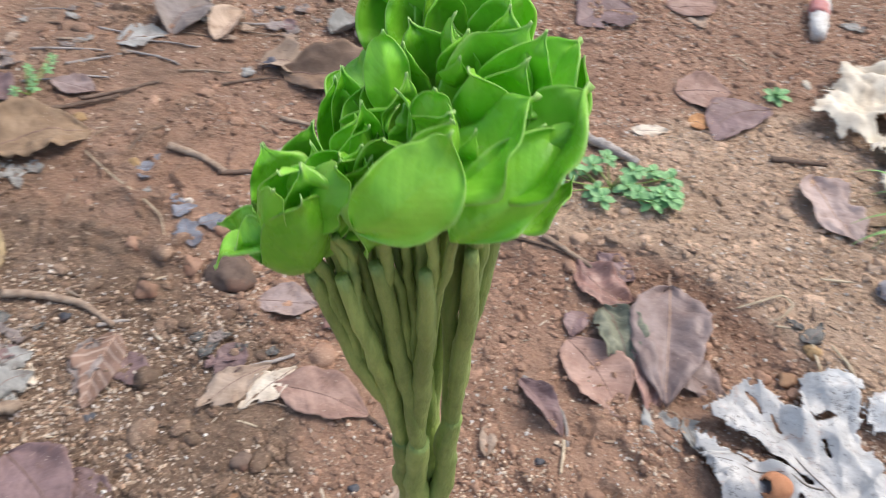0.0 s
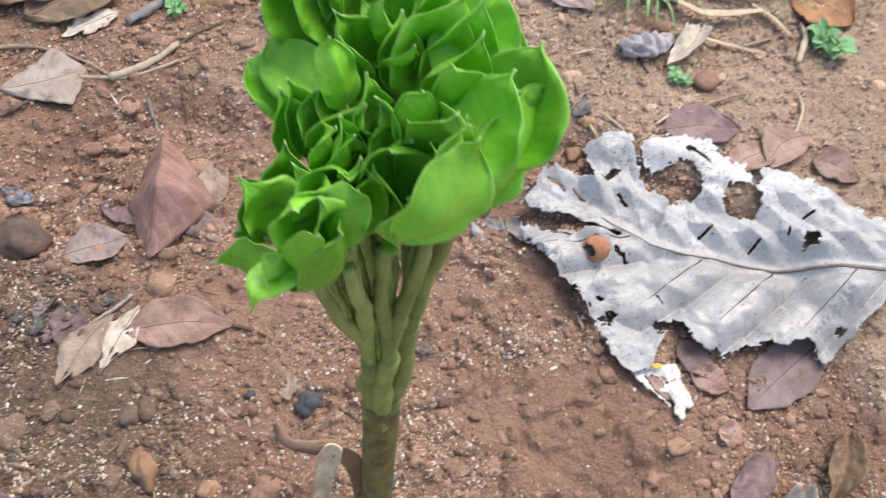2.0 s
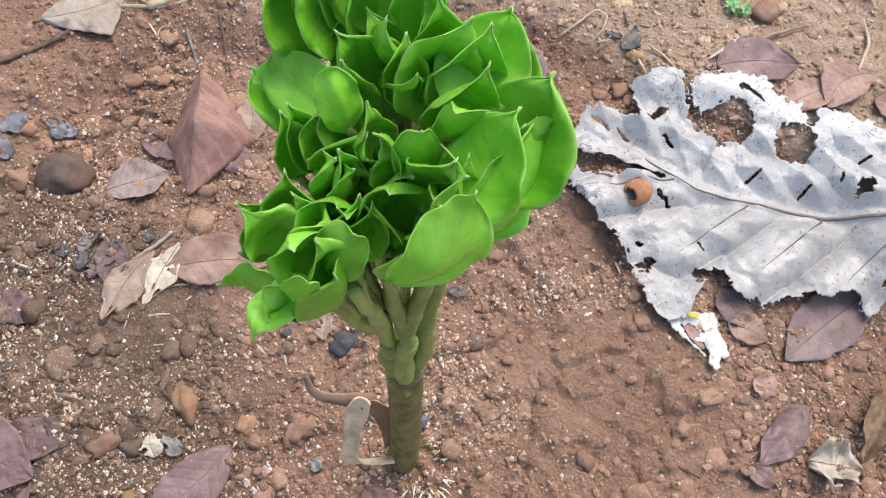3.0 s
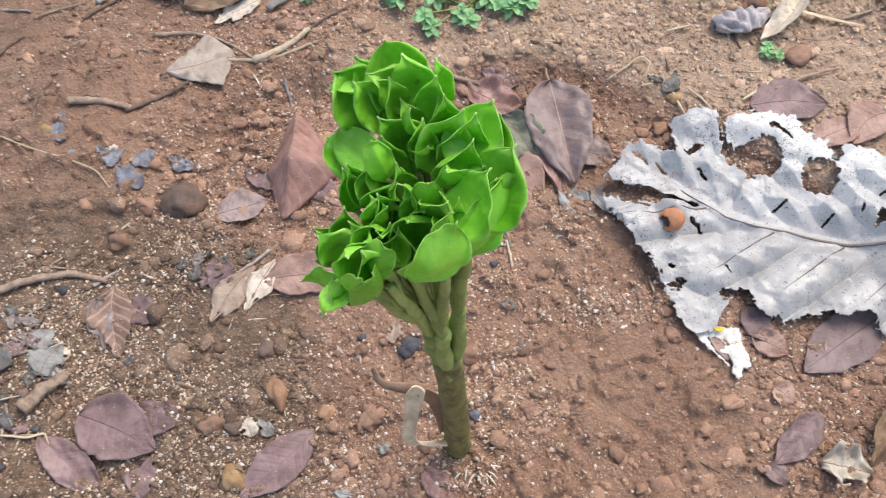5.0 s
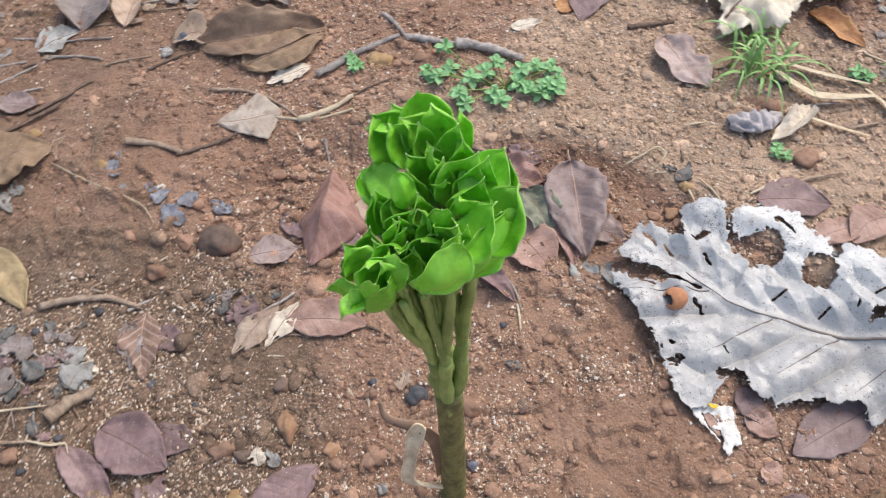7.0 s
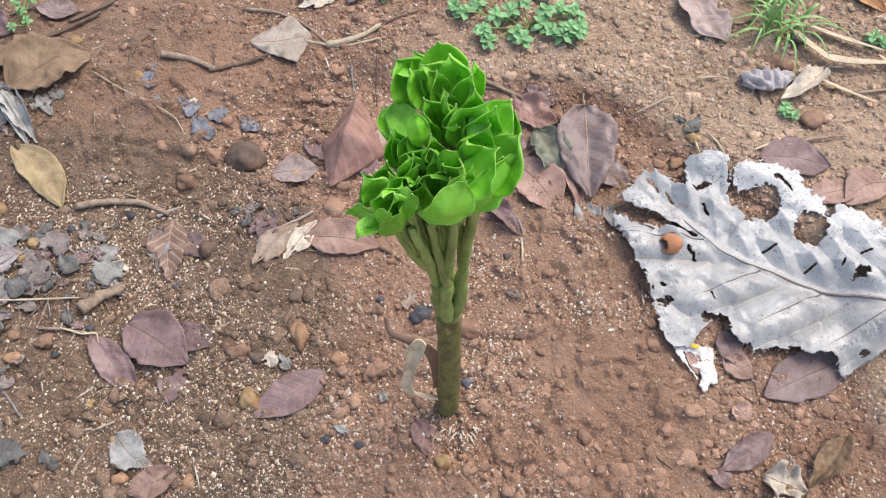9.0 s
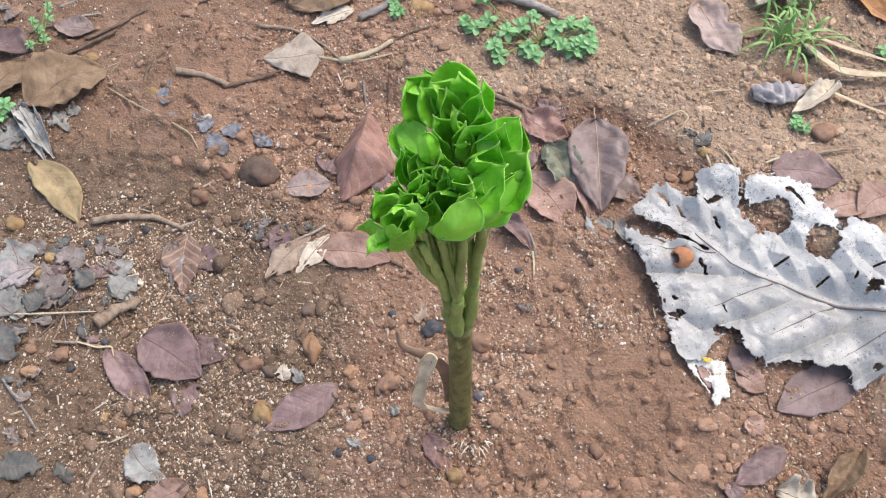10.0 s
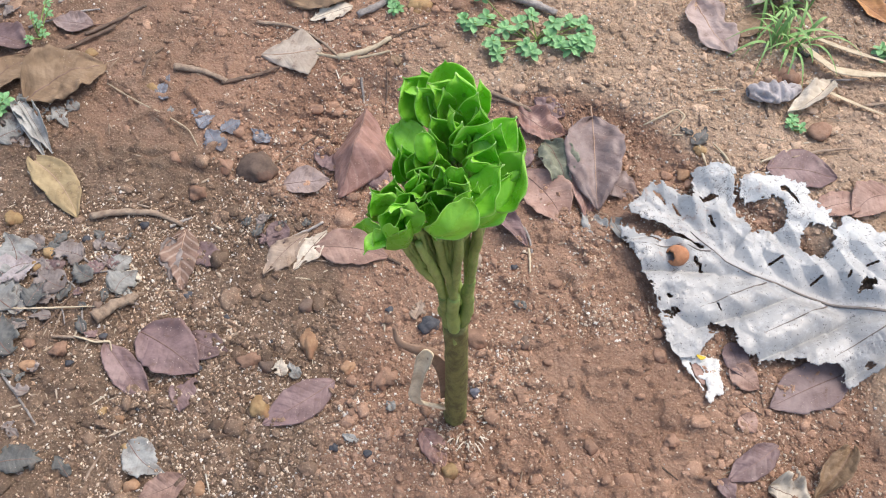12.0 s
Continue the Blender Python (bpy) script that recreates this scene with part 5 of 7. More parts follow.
stick(-0.150, 0.538, -0.048, 0.604, 0.0043, "dark", "thin dark twig on the soil", bend=0.05)
stick(-0.636, 0.506, -0.532, 0.590, 0.0077, "dark", "dark damp twig among leaves", bend=0.04)
stick(-0.576, 0.572, -0.491, 0.631, 0.0061, "dark", "dark damp twig on the soil", bend=-0.04)
stick(-0.471, 0.486, -0.451, 0.548, 0.0051, "dark", "short curved dark twig", bend=0.1)
stick(-0.500, 0.251, -0.381, 0.251, 0.0100, "light", "dark rotting stick on the soil", bend=0.08, name='stick')
stick(-0.463, 0.101, -0.422, 0.143, 0.0175, "light", "thick rotting brown stick with fibres", knots=0.12, name='stick', bend=0.02)
stick(-0.511, 0.077, -0.445, 0.074, 0.0043, "light", "thin brown twig on the soil")
stick(-0.564, 0.029, -0.506, -0.034, 0.0041, "grey", "thin grey twig on the soil")
stick(0.043, 0.473, 0.128, 0.442, 0.0075, "light", "pale stick behind the plant", name='stick')
stick(-0.012, 0.463, 0.114, 0.457, 0.0050, "dark", "dark twig behind the plant")
stick(-0.297, 0.311, -0.247, 0.331, 0.0056, "light", "leaf stalk lying by a stone")
stick(-0.269, 0.345, -0.210, 0.407, 0.0041, "dark", "thin dark twig on the soil")
stick(0.047, 0.288, 0.099, 0.215, 0.0054, "grey", "curved grey twig on the soil", bend=0.16)
stick(0.095, 0.222, 0.095, 0.186, 0.0038, "straw", "straw end of a twig")
stick(-0.149, 0.507, -0.144, 0.472, 0.0043, "grey", "grey leaf stalk on the soil")
stick(-0.260, 0.174, -0.180, 0.250, 0.0038, "dark", "thin dark twig over torn leaves")
stick(-0.247, 0.223, -0.187, 0.257, 0.0054, "grey", "grey splintered twig on the soil", bend=-0.05)
stick(-0.238, 0.204, -0.179, 0.233, 0.0031, "dark", "thin dark twig on the soil")
stick(-0.221, 0.184, -0.177, 0.199, 0.0030, "light", "pale thin twig on the soil", bend=0.15)
stick(-0.026, 0.689, 0.060, 0.660, 0.0120, "grey", "weathered grey stick with peeling bark", name="stick", knots=0.1)
stick(0.052, 0.663, 0.150, 0.625, 0.0190, "grey", "weathered grey flat stick", name="stick", knots=0.12)
stick(-0.058, 0.742, -0.020, 0.682, 0.0080, "grey", "short grey forked twig", bend=0.08)
stick(-0.160, 0.618, -0.033, 0.691, 0.0125, "grey", "bluish grey weathered stick", name="stick", knots=0.1)
stick(0.137, 0.626, 0.206, 0.603, 0.0035, "light", "thin pale twig on the soil")
stick(-0.512, 0.104, -0.535, 0.169, 0.0029, "dark", "thin dark twig in the litter")
stick(-0.494, 0.153, -0.535, 0.080, 0.0029, "dark", "thin dark twig in the litter")
stick(-0.469, 0.170, -0.515, 0.211, 0.0037, "grey", "grey twig in the litter")
stick(-0.450, 0.204, -0.433, 0.256, 0.0038, "dark", "dark twig in the litter")
stick(-0.396, 0.246, -0.369, 0.263, 0.0047, "grey", "short grey twig on the soil")
stick(-0.443, -0.095, -0.430, -0.061, 0.0041, "light", "short pale twig on the soil")
stick(-0.334, -0.101, -0.315, -0.075, 0.0054, "dark", "short dark twig on the soil")
stick(0.450, 0.436, 0.447, 0.493, 0.0033, "dark", "leaf stalk lying on soil")
stick(-0.134, -0.001, -0.126, 0.021, 0.0049, "dark", "short dark twig on the soil")
stick(0.222, 0.486, 0.181, 0.496, 0.0050, "dark", "short dark twig on the soil")
stick(0.073, -0.101, 0.077, -0.075, 0.0027, "light", "short pale twig on the soil")
stick(0.231, -0.059, 0.262, -0.085, 0.0027, "dark", "thin dark twig on the soil")
stick(0.321, 0.681, 0.394, 0.687, 0.0096, "dark", "dark stick behind the plant", name='stick')
stick(-0.111, 0.919, -0.057, 0.827, 0.0042, "light", "thin pale twig on the soil")
stick(-0.199, 0.904, -0.122, 0.844, 0.0033, "light", "thin pale twig on the soil")
stick(-0.359, 0.743, -0.268, 0.714, 0.0095, "dark", "dark stick behind the plant", name='stick')
# straws and strands
straw(((0.268, 0.424), (0.293, 0.432), (0.317, 0.445), (0.328, 0.434), (0.316, 0.416), (0.301, 0.406)), 0.0038, "straw", "pale bent straw with a hooked end")
straw(((0.307, 0.403), (0.322, 0.401)), 0.0041, "straw", "short pale straw on the soil")
straw(((0.342, 0.382), (0.345, 0.366), (0.350, 0.347)), 0.0048, "straw", "short pale root strand")
straw(((0.362, 0.384), (0.375, 0.364), (0.383, 0.340)), 0.0048, "straw", "short pale root strand")
straw(((0.423, 0.353), (0.451, 0.366), (0.473, 0.379)), 0.0048, "straw", "pale straw beside a purple leaf")
straw(((0.470, 0.363), (0.513, 0.376), (0.565, 0.380)), 0.0056, "light", "thin pale twig beside a purple leaf")
straw(((0.361, 0.479), (0.400, 0.483)), 0.0042, "straw", "short pale straw on the soil")
straw(((-0.521, 0.475), (-0.475, 0.446), (-0.419, 0.415), (-0.388, 0.395), (-0.370, 0.364)), 0.0033, "straw", "long thin straw among crumbs")
straw(((-0.594, 0.114), (-0.529, 0.115), (-0.458, 0.119)), 0.0036, "straw", "long thin pale straw over the litter")
straw(((-0.183, 0.472), (-0.185, 0.494), (-0.177, 0.509), (-0.167, 0.512), (-0.160, 0.505)), 0.0019, "straw", "thin curled pale strand")
straw(((-0.304, -0.075), (-0.291, -0.110)), 0.0027, "white", "thin white rootlet on the soil")
straw(((-0.102, 0.398), (-0.099, 0.378)), 0.0050, "white", "short white rootlet on the soil")
straw(((-0.484, 0.077), (-0.457, 0.071), (-0.442, 0.076), (-0.438, 0.063)), 0.0035, "straw", "thin bent straw on the soil")
straw(((0.558, 0.596), (0.608, 0.592)), 0.0026, "straw", "thin straw lying on soil")
straw(((-0.113, 0.450), (-0.109, 0.488), (-0.111, 0.519)), 0.0034, "dark", "thin dark stem on the soil")
straw(((0.590, 0.306), (0.623, 0.342), (0.632, 0.377)), 0.0053, "straw", "bent pale straw on the soil")
straw(((0.652, 0.414), (0.687, 0.454), (0.691, 0.479)), 0.0115, "straw", "short thick straw on the soil")
straw(((0.665, 0.599), (0.697, 0.571), (0.730, 0.545)), 0.0065, "straw", "pale straw lying on soil")
straw(((-0.187, 0.514), (-0.179, 0.495), (-0.167, 0.494)), 0.0033, "white", "thin pale rootlet on the soil")
# stones
stone(-0.193, 0.082, 0.0217, 0.0380, "orange", "orange oblong pebble on the soil", turn=10)
stone(-0.246, -0.005, 0.0251, 0.0264, "ochre", "ochre knobbly pebble on the soil", turn=29)
stone(-0.038, 0.108, 0.0263, 0.0215, "black", "lump of charcoal on the soil", turn=7)
stone(-0.140, 0.050, 0.0171, 0.0165, "orange", "small orange pebble on the soil", turn=13)
stone(-0.096, 0.033, 0.0184, 0.0223, "red", "small reddish stone on the soil", turn=-8)
stone(-0.266, 0.058, 0.0286, 0.0180, "red", "flat reddish stone on the soil", turn=18)
stone(-0.245, 0.051, 0.0200, 0.0165, "brown", "small brown stone on the soil", turn=-24)
stone(-0.306, -0.105, 0.0186, 0.0181, "orange", "small orange pebble on the soil", turn=-21)
stone(-0.386, -0.100, 0.0173, 0.0168, "orange", "small orange pebble on the soil", turn=-9)
stone(-0.010, -0.079, 0.0174, 0.0169, "ochre", "small tan pebble on the soil", turn=12)
stone(0.025, 0.090, 0.0275, 0.0228, "red", "flat reddish stone on the soil", turn=-1)
stone(0.082, 0.085, 0.0217, 0.0167, "brown", "dark reddish stone on the soil", turn=20)
stone(0.518, 0.407, 0.0293, 0.0291, "red", "reddish clod lying on soil", turn=26)
stone(0.485, 0.512, 0.0305, 0.0267, "red", "reddish clod lying on soil", turn=-6)
stone(-0.063, 0.636, 0.0354, 0.0223, "ochre", "ochre broken block of stone", turn=-5)
stone(-0.454, 0.467, 0.0199, 0.0192, "ochre", "small ochre pebble on the soil", turn=3)
stone(-0.465, 0.451, 0.0116, 0.0121, "ochre", "small ochre pebble on the soil", turn=8)
stone(-0.558, 0.533, 0.0187, 0.0143, "ochre", "small ochre pebble on the soil", turn=-2)
stone(-0.371, 0.428, 0.0148, 0.0138, "white", "small chalky pebble on the soil", turn=6)
stone(-0.399, 0.350, 0.0207, 0.0217, "red", "reddish clod lying on soil", turn=27)
stone(-0.365, 0.299, 0.0236, 0.0214, "red", "reddish clod lying on soil", turn=14)
stone(-0.603, 0.244, 0.0198, 0.0239, "ochre", "pale tan stone on the soil", turn=-11)
stone(-0.558, 0.176, 0.0148, 0.0156, "ochre", "small ochre pebble on the soil", turn=-5)
stone(-0.541, 0.196, 0.0179, 0.0173, "ochre", "ochre pebble in the litter", turn=-6)
stone(-0.404, -0.054, 0.0096, 0.0115, "ochre", "small ochre pebble on the soil", turn=-21)
stone(-0.438, -0.015, 0.0124, 0.0160, "ochre", "small ochre pebble on the soil", turn=-30)
stone(-0.416, -0.020, 0.0125, 0.0160, "orange", "small orange pebble on the soil", turn=17)
stone(-0.538, 0.068, 0.0155, 0.0133, "red", "reddish clod lying on soil", turn=-5)
stone(-0.534, 0.038, 0.0167, 0.0161, "orange", "small orange pebble on the soil", turn=-9)
stone(-0.500, 0.059, 0.0211, 0.0177, "red", "flat reddish stone on the soil", turn=7)
stone(0.160, -0.047, 0.0163, 0.0200, "red", "reddish stone lying on soil", turn=3)
stone(0.258, 0.072, 0.0158, 0.0196, "red", "reddish stone lying on soil", turn=26)
stone(0.258, 0.101, 0.0146, 0.0138, "red", "small reddish stone on the soil", turn=6)
stone(0.130, 0.172, 0.0180, 0.0126, "red", "small reddish stone on the soil", turn=25)
stone(0.020, 0.020, 0.0127, 0.0118, "blue", "small blue-grey pebble on the soil", turn=4)
stone(0.113, 0.060, 0.0114, 0.0105, "red", "small reddish pebble on the soil", turn=-11)
stone(0.086, 0.093, 0.0116, 0.0107, "brown", "small brown stone on the soil", turn=-11)
stone(0.319, 0.344, 0.0193, 0.0186, "orange", "small orange stone on the soil", turn=29)
stone(0.296, 0.344, 0.0161, 0.0152, "red", "small reddish stone on the soil", turn=5)
stone(0.343, 0.375, 0.0193, 0.0152, "ochre", "small ochre stone on the soil", turn=-19)
stone(-0.201, 0.134, 0.0192, 0.0186, "brown", "brown clod lying on soil", turn=19)
stone(-0.465, 0.120, 0.0130, 0.0137, "brown", "brown stone lying on soil", turn=19)
stone(-0.184, 0.343, 0.0145, 0.0152, "red", "small red clod on the soil", turn=-30)
stone(0.235, 0.125, 0.0133, 0.0124, "red", "small red clod on the soil", turn=-21)
stone(0.259, -0.039, 0.0178, 0.0172, "red", "reddish stone lying on soil", turn=11)
stone(0.259, 0.017, 0.0112, 0.0118, "red", "small reddish pebble on the soil", turn=-6)
stone(-0.214, 0.457, 0.0253, 0.0195, "red", "red clod lying on soil", turn=-10)
stone(-0.334, 0.344, 0.0272, 0.0201, "red", "red clod lying on soil", turn=-26)
stone(-0.320, 0.399, 0.0179, 0.0154, "red", "red clod lying on soil", turn=-19)
stone(-0.088, 0.255, 0.0140, 0.0131, "red", "small red clod on the soil", turn=21)
stone(-0.284, 0.343, 0.0516, 0.0491, "brown", "rounded grey-brown stone half sunk in soil", sink=0.34, flat=0.8, name='stone')
stone(-0.113, 0.826, 0.0468, 0.0305, "black", "dark burnt lump of soil", name='stone')
stone(-0.065, 0.643, 0.0364, 0.0229, "ochre", "ochre stone half hidden behind the plant", name='stone')
stone(0.494, 0.509, 0.0371, 0.0311, "red", "reddish clod lying on soil", name='clod')
stone(-0.365, 0.715, 0.0216, 0.0182, "blue", "blue-grey chip lying on soil")
stone(-0.452, 0.083, 0.0114, 0.0096, "black", "small bit of charcoal")
stone(-0.360, 0.148, 0.0134, 0.0113, "black", "small bit of charcoal")
stone(-0.394, -0.006, 0.0111, 0.0094, "black", "small bit of charcoal")
stone(-0.302, 0.116, 0.0103, 0.0086, "black", "small bit of charcoal")
stone(-0.090, 0.130, 0.0103, 0.0087, "black", "small bit of charcoal")
stone(0.074, 0.194, 0.0106, 0.0089, "black", "small bit of charcoal")
stone(-0.109, -0.058, 0.0108, 0.0091, "black", "small bit of charcoal")
stone(-0.150, -0.052, 0.0122, 0.0103, "black", "small bit of charcoal")
stone(-0.427, 0.243, 0.0122, 0.0103, "black", "small bit of charcoal")
stone(-0.500, 0.218, 0.0106, 0.0089, "black", "small bit of charcoal")
stone(-0.240, 0.085, 0.0087, 0.0073, "black", "small bit of charcoal")
stone(-0.483, 0.043, 0.0098, 0.0082, "black", "small bit of charcoal")
stone(-0.329, 0.046, 0.0100, 0.0084, "black", "small bit of charcoal")
straw(((0.519, 0.566), (0.536, 0.541), (0.558, 0.515), (0.597, 0.507), (0.642, 0.504)), 0.0242, "straw", "flat dry grass blade, pale and bent", name='dry_grass_blade')
straw(((0.541, 0.584), (0.584, 0.561), (0.648, 0.531)), 0.0157, "straw", "flat dry grass blade, pale", name='dry_grass_blade')
straw(((0.515, 0.498), (0.548, 0.476), (0.579, 0.458), (0.617, 0.438)), 0.0112, "straw", "flat dry grass blade among weeds", name='dry_grass_blade')
straw(((0.639, 0.523), (0.656, 0.493), (0.664, 0.455)), 0.0140, "straw", "flat dry grass blade among weeds", name='dry_grass_blade')
straw(((0.582, 0.456), (0.660, 0.465)), 0.0059, "light", "thin dry grass stalk", name='dry_grass_blade')
# litter
scrap(-0.484, 0.121, 0.0134, "slate", "dark wet leaf scrap in the litter", turn=140, thick=0.35)
scrap(-0.540, 0.206, 0.0322, "slate", "dark wet leaf scrap in the litter", turn=176, thick=0.36)
scrap(-0.464, 0.083, 0.0156, "purple", "purple leaf scrap in the litter", turn=35, thick=0.39)
scrap(-0.578, 0.195, 0.0319, "slate", "dark wet leaf scrap in the litter", turn=125, thick=0.29)
scrap(-0.483, 0.159, 0.0118, "purple", "purple leaf scrap in the litter", turn=79, thick=0.27)
scrap(-0.458, 0.137, 0.0205, "slate", "dark wet leaf scrap in the litter", turn=85, thick=0.26)
scrap(-0.566, 0.118, 0.0217, "grey", "grey-brown leaf scrap in the litter", turn=141, thick=0.33)
scrap(-0.582, 0.197, 0.0254, "grey", "grey-brown leaf scrap in the litter", turn=69, thick=0.28)
scrap(-0.558, 0.091, 0.0257, "grey", "grey-brown leaf scrap in the litter", turn=2, thick=0.34)
scrap(-0.456, 0.186, 0.0252, "purple", "purple leaf scrap in the litter", turn=72, thick=0.22)
scrap(-0.421, 0.131, 0.0134, "grey", "grey-brown leaf scrap in the litter", turn=116, thick=0.34)
scrap(-0.443, 0.223, 0.0124, "slate", "dark wet leaf scrap in the litter", turn=57, thick=0.24)
scrap(-0.439, 0.147, 0.0255, "slate", "dark wet leaf scrap in the litter", turn=61, thick=0.23)
scrap(-0.531, 0.132, 0.0270, "grey", "grey-brown leaf scrap in the litter", turn=31, thick=0.33)
scrap(-0.578, 0.161, 0.0171, "slate", "dark wet leaf scrap in the litter", turn=50, thick=0.37)
scrap(-0.463, 0.207, 0.0286, "grey", "grey-brown leaf scrap in the litter", turn=160, thick=0.22)
scrap(-0.478, 0.177, 0.0291, "purple", "purple leaf scrap in the litter", turn=24, thick=0.36)
scrap(-0.479, 0.093, 0.0281, "slate", "dark wet leaf scrap in the litter", turn=115, thick=0.23)
scrap(-0.533, 0.180, 0.0300, "purple", "purple leaf scrap in the litter", turn=177, thick=0.4)
scrap(-0.484, 0.223, 0.0180, "slate", "dark wet leaf scrap in the litter", turn=139, thick=0.38)
scrap(-0.546, 0.113, 0.0138, "slate", "dark wet leaf scrap in the litter", turn=179, thick=0.37)
scrap(-0.606, 0.194, 0.0238, "purple", "purple leaf scrap in the litter", turn=64, thick=0.31)
scrap(-0.539, 0.136, 0.0194, "purple", "purple leaf scrap in the litter", turn=123, thick=0.37)
scrap(-0.492, 0.138, 0.0129, "purple", "purple leaf scrap in the litter", turn=1, thick=0.37)
scrap(-0.527, 0.038, 0.0175, "grey", "grey-brown leaf scrap in the litter", turn=114, thick=0.39)
scrap(-0.534, 0.008, 0.0229, "grey", "grey-brown leaf scrap in the litter", turn=169, thick=0.31)
scrap(-0.511, -0.090, 0.0094, "grey", "grey-brown leaf scrap in the litter", turn=96, thick=0.36)
scrap(-0.557, 0.028, 0.0200, "slate", "dark wet leaf scrap in the litter", turn=164, thick=0.23)
scrap(-0.531, -0.046, 0.0230, "grey", "grey-brown leaf scrap in the litter", turn=144, thick=0.22)
scrap(-0.537, -0.037, 0.0158, "grey", "grey-brown leaf scrap in the litter", turn=34, thick=0.28)
scrap(-0.523, -0.092, 0.0097, "slate", "dark wet leaf scrap in the litter", turn=4, thick=0.34)
scrap(-0.501, -0.069, 0.0130, "slate", "dark wet leaf scrap in the litter", turn=36, thick=0.41)
scrap(-0.538, 0.024, 0.0150, "slate", "dark wet leaf scrap in the litter", turn=56, thick=0.23)
scrap(-0.566, 0.067, 0.0101, "slate", "dark wet leaf scrap in the litter", turn=52, thick=0.22)
scrap(-0.617, 0.367, 0.0220, "grey", "grey-brown leaf scrap in the litter", turn=158, thick=0.33)
scrap(-0.586, 0.419, 0.0289, "ash", "ash-grey torn leaf scrap in the litter", turn=66, thick=0.3)
scrap(-0.637, 0.446, 0.0209, "ash", "ash-grey torn leaf scrap in the litter", turn=22, thick=0.3)
scrap(-0.563, 0.437, 0.0252, "ash", "ash-grey torn leaf scrap in the litter", turn=127, thick=0.39)
scrap(-0.650, 0.411, 0.0312, "grey", "grey-brown leaf scrap in the litter", turn=122, thick=0.32)
scrap(-0.633, 0.378, 0.0237, "grey", "grey-brown leaf scrap in the litter", turn=121, thick=0.38)
scrap(-0.656, 0.432, 0.0248, "grey", "grey-brown leaf scrap in the litter", turn=50, thick=0.24)
scrap(-0.601, 0.425, 0.0182, "ash", "ash-grey torn leaf scrap in the litter", turn=62, thick=0.27)
scrap(-0.211, 0.256, 0.0143, "slate", "dark wet leaf scrap in the litter", turn=85, thick=0.42)
scrap(-0.268, 0.230, 0.0176, "purple", "purple leaf scrap in the litter", turn=90, thick=0.37)
scrap(-0.242, 0.252, 0.0179, "slate", "dark wet leaf scrap in the litter", turn=58, thick=0.22)
scrap(-0.273, 0.260, 0.0172, "grey", "grey-brown leaf scrap in the litter", turn=157, thick=0.38)
scrap(-0.269, 0.263, 0.0163, "grey", "grey-brown leaf scrap in the litter", turn=7, thick=0.4)
scrap(-0.262, 0.265, 0.0103, "slate", "dark wet leaf scrap in the litter", turn=52, thick=0.23)
scrap(0.729, 0.713, 0.0231, "ash", "ash-grey torn leaf scrap in the litter", turn=130, thick=0.32)
scrap(0.797, 0.804, 0.0432, "slate", "dark wet leaf scrap in the litter", turn=99, thick=0.41)
scrap(0.757, 0.697, 0.0305, "slate", "dark wet leaf scrap in the litter", turn=84, thick=0.41)
scrap(0.684, 0.552, 0.0305, "ash", "ash-grey torn leaf scrap in the litter", turn=78, thick=0.25)
scrap(0.836, 0.695, 0.0231, "grey", "grey-brown leaf scrap in the litter", turn=98, thick=0.29)
scrap(0.892, 0.921, 0.0278, "slate", "dark wet leaf scrap in the litter", turn=131, thick=0.37)
scrap(0.751, 0.682, 0.0236, "grey", "grey-brown leaf scrap in the litter", turn=11, thick=0.36)
scrap(0.820, 0.625, 0.0386, "slate", "dark wet leaf scrap in the litter", turn=11, thick=0.32)
scrap(0.823, 0.877, 0.0330, "grey", "grey-brown leaf scrap in the litter", turn=83, thick=0.28)
scrap(0.804, 0.901, 0.0417, "ash", "ash-grey torn leaf scrap in the litter", turn=155, thick=0.42)
scrap(0.815, 0.637, 0.0364, "grey", "grey-brown leaf scrap in the litter", turn=77, thick=0.34)
scrap(0.754, 0.602, 0.0396, "grey", "grey-brown leaf scrap in the litter", turn=91, thick=0.4)
scrap(0.974, 0.928, 0.0183, "slate", "dark wet leaf scrap in the litter", turn=131, thick=0.27)
scrap(0.858, 0.842, 0.0435, "slate", "dark wet leaf scrap in the litter", turn=1, thick=0.24)
scrap(0.638, 0.552, 0.0232, "grey", "grey-brown leaf scrap in the litter", turn=139, thick=0.28)
scrap(0.757, 0.581, 0.0319, "grey", "grey-brown leaf scrap in the litter", turn=57, thick=0.25)
scrap(0.827, 0.807, 0.0443, "grey", "grey-brown leaf scrap in the litter", turn=67, thick=0.36)
scrap(0.727, 0.690, 0.0217, "ash", "ash-grey torn leaf scrap in the litter", turn=126, thick=0.28)
scrap(0.705, 0.638, 0.0213, "grey", "grey-brown leaf scrap in the litter", turn=139, thick=0.38)
scrap(0.957, 0.914, 0.0246, "ash", "ash-grey torn leaf scrap in the litter", turn=28, thick=0.35)
scrap(0.781, 0.849, 0.0326, "grey", "grey-brown leaf scrap in the litter", turn=64, thick=0.28)
scrap(0.837, 0.724, 0.0345, "grey", "grey-brown leaf scrap in the litter", turn=162, thick=0.26)
scrap(0.770, 0.571, 0.0183, "grey", "grey-brown leaf scrap in the litter", turn=77, thick=0.28)
scrap(0.767, 0.766, 0.0189, "grey", "grey-brown leaf scrap in the litter", turn=139, thick=0.39)
scrap(0.902, 0.889, 0.0257, "ash", "ash-grey torn leaf scrap in the litter", turn=19, thick=0.41)
scrap(0.899, 0.836, 0.0420, "slate", "dark wet leaf scrap in the litter", turn=21, thick=0.29)
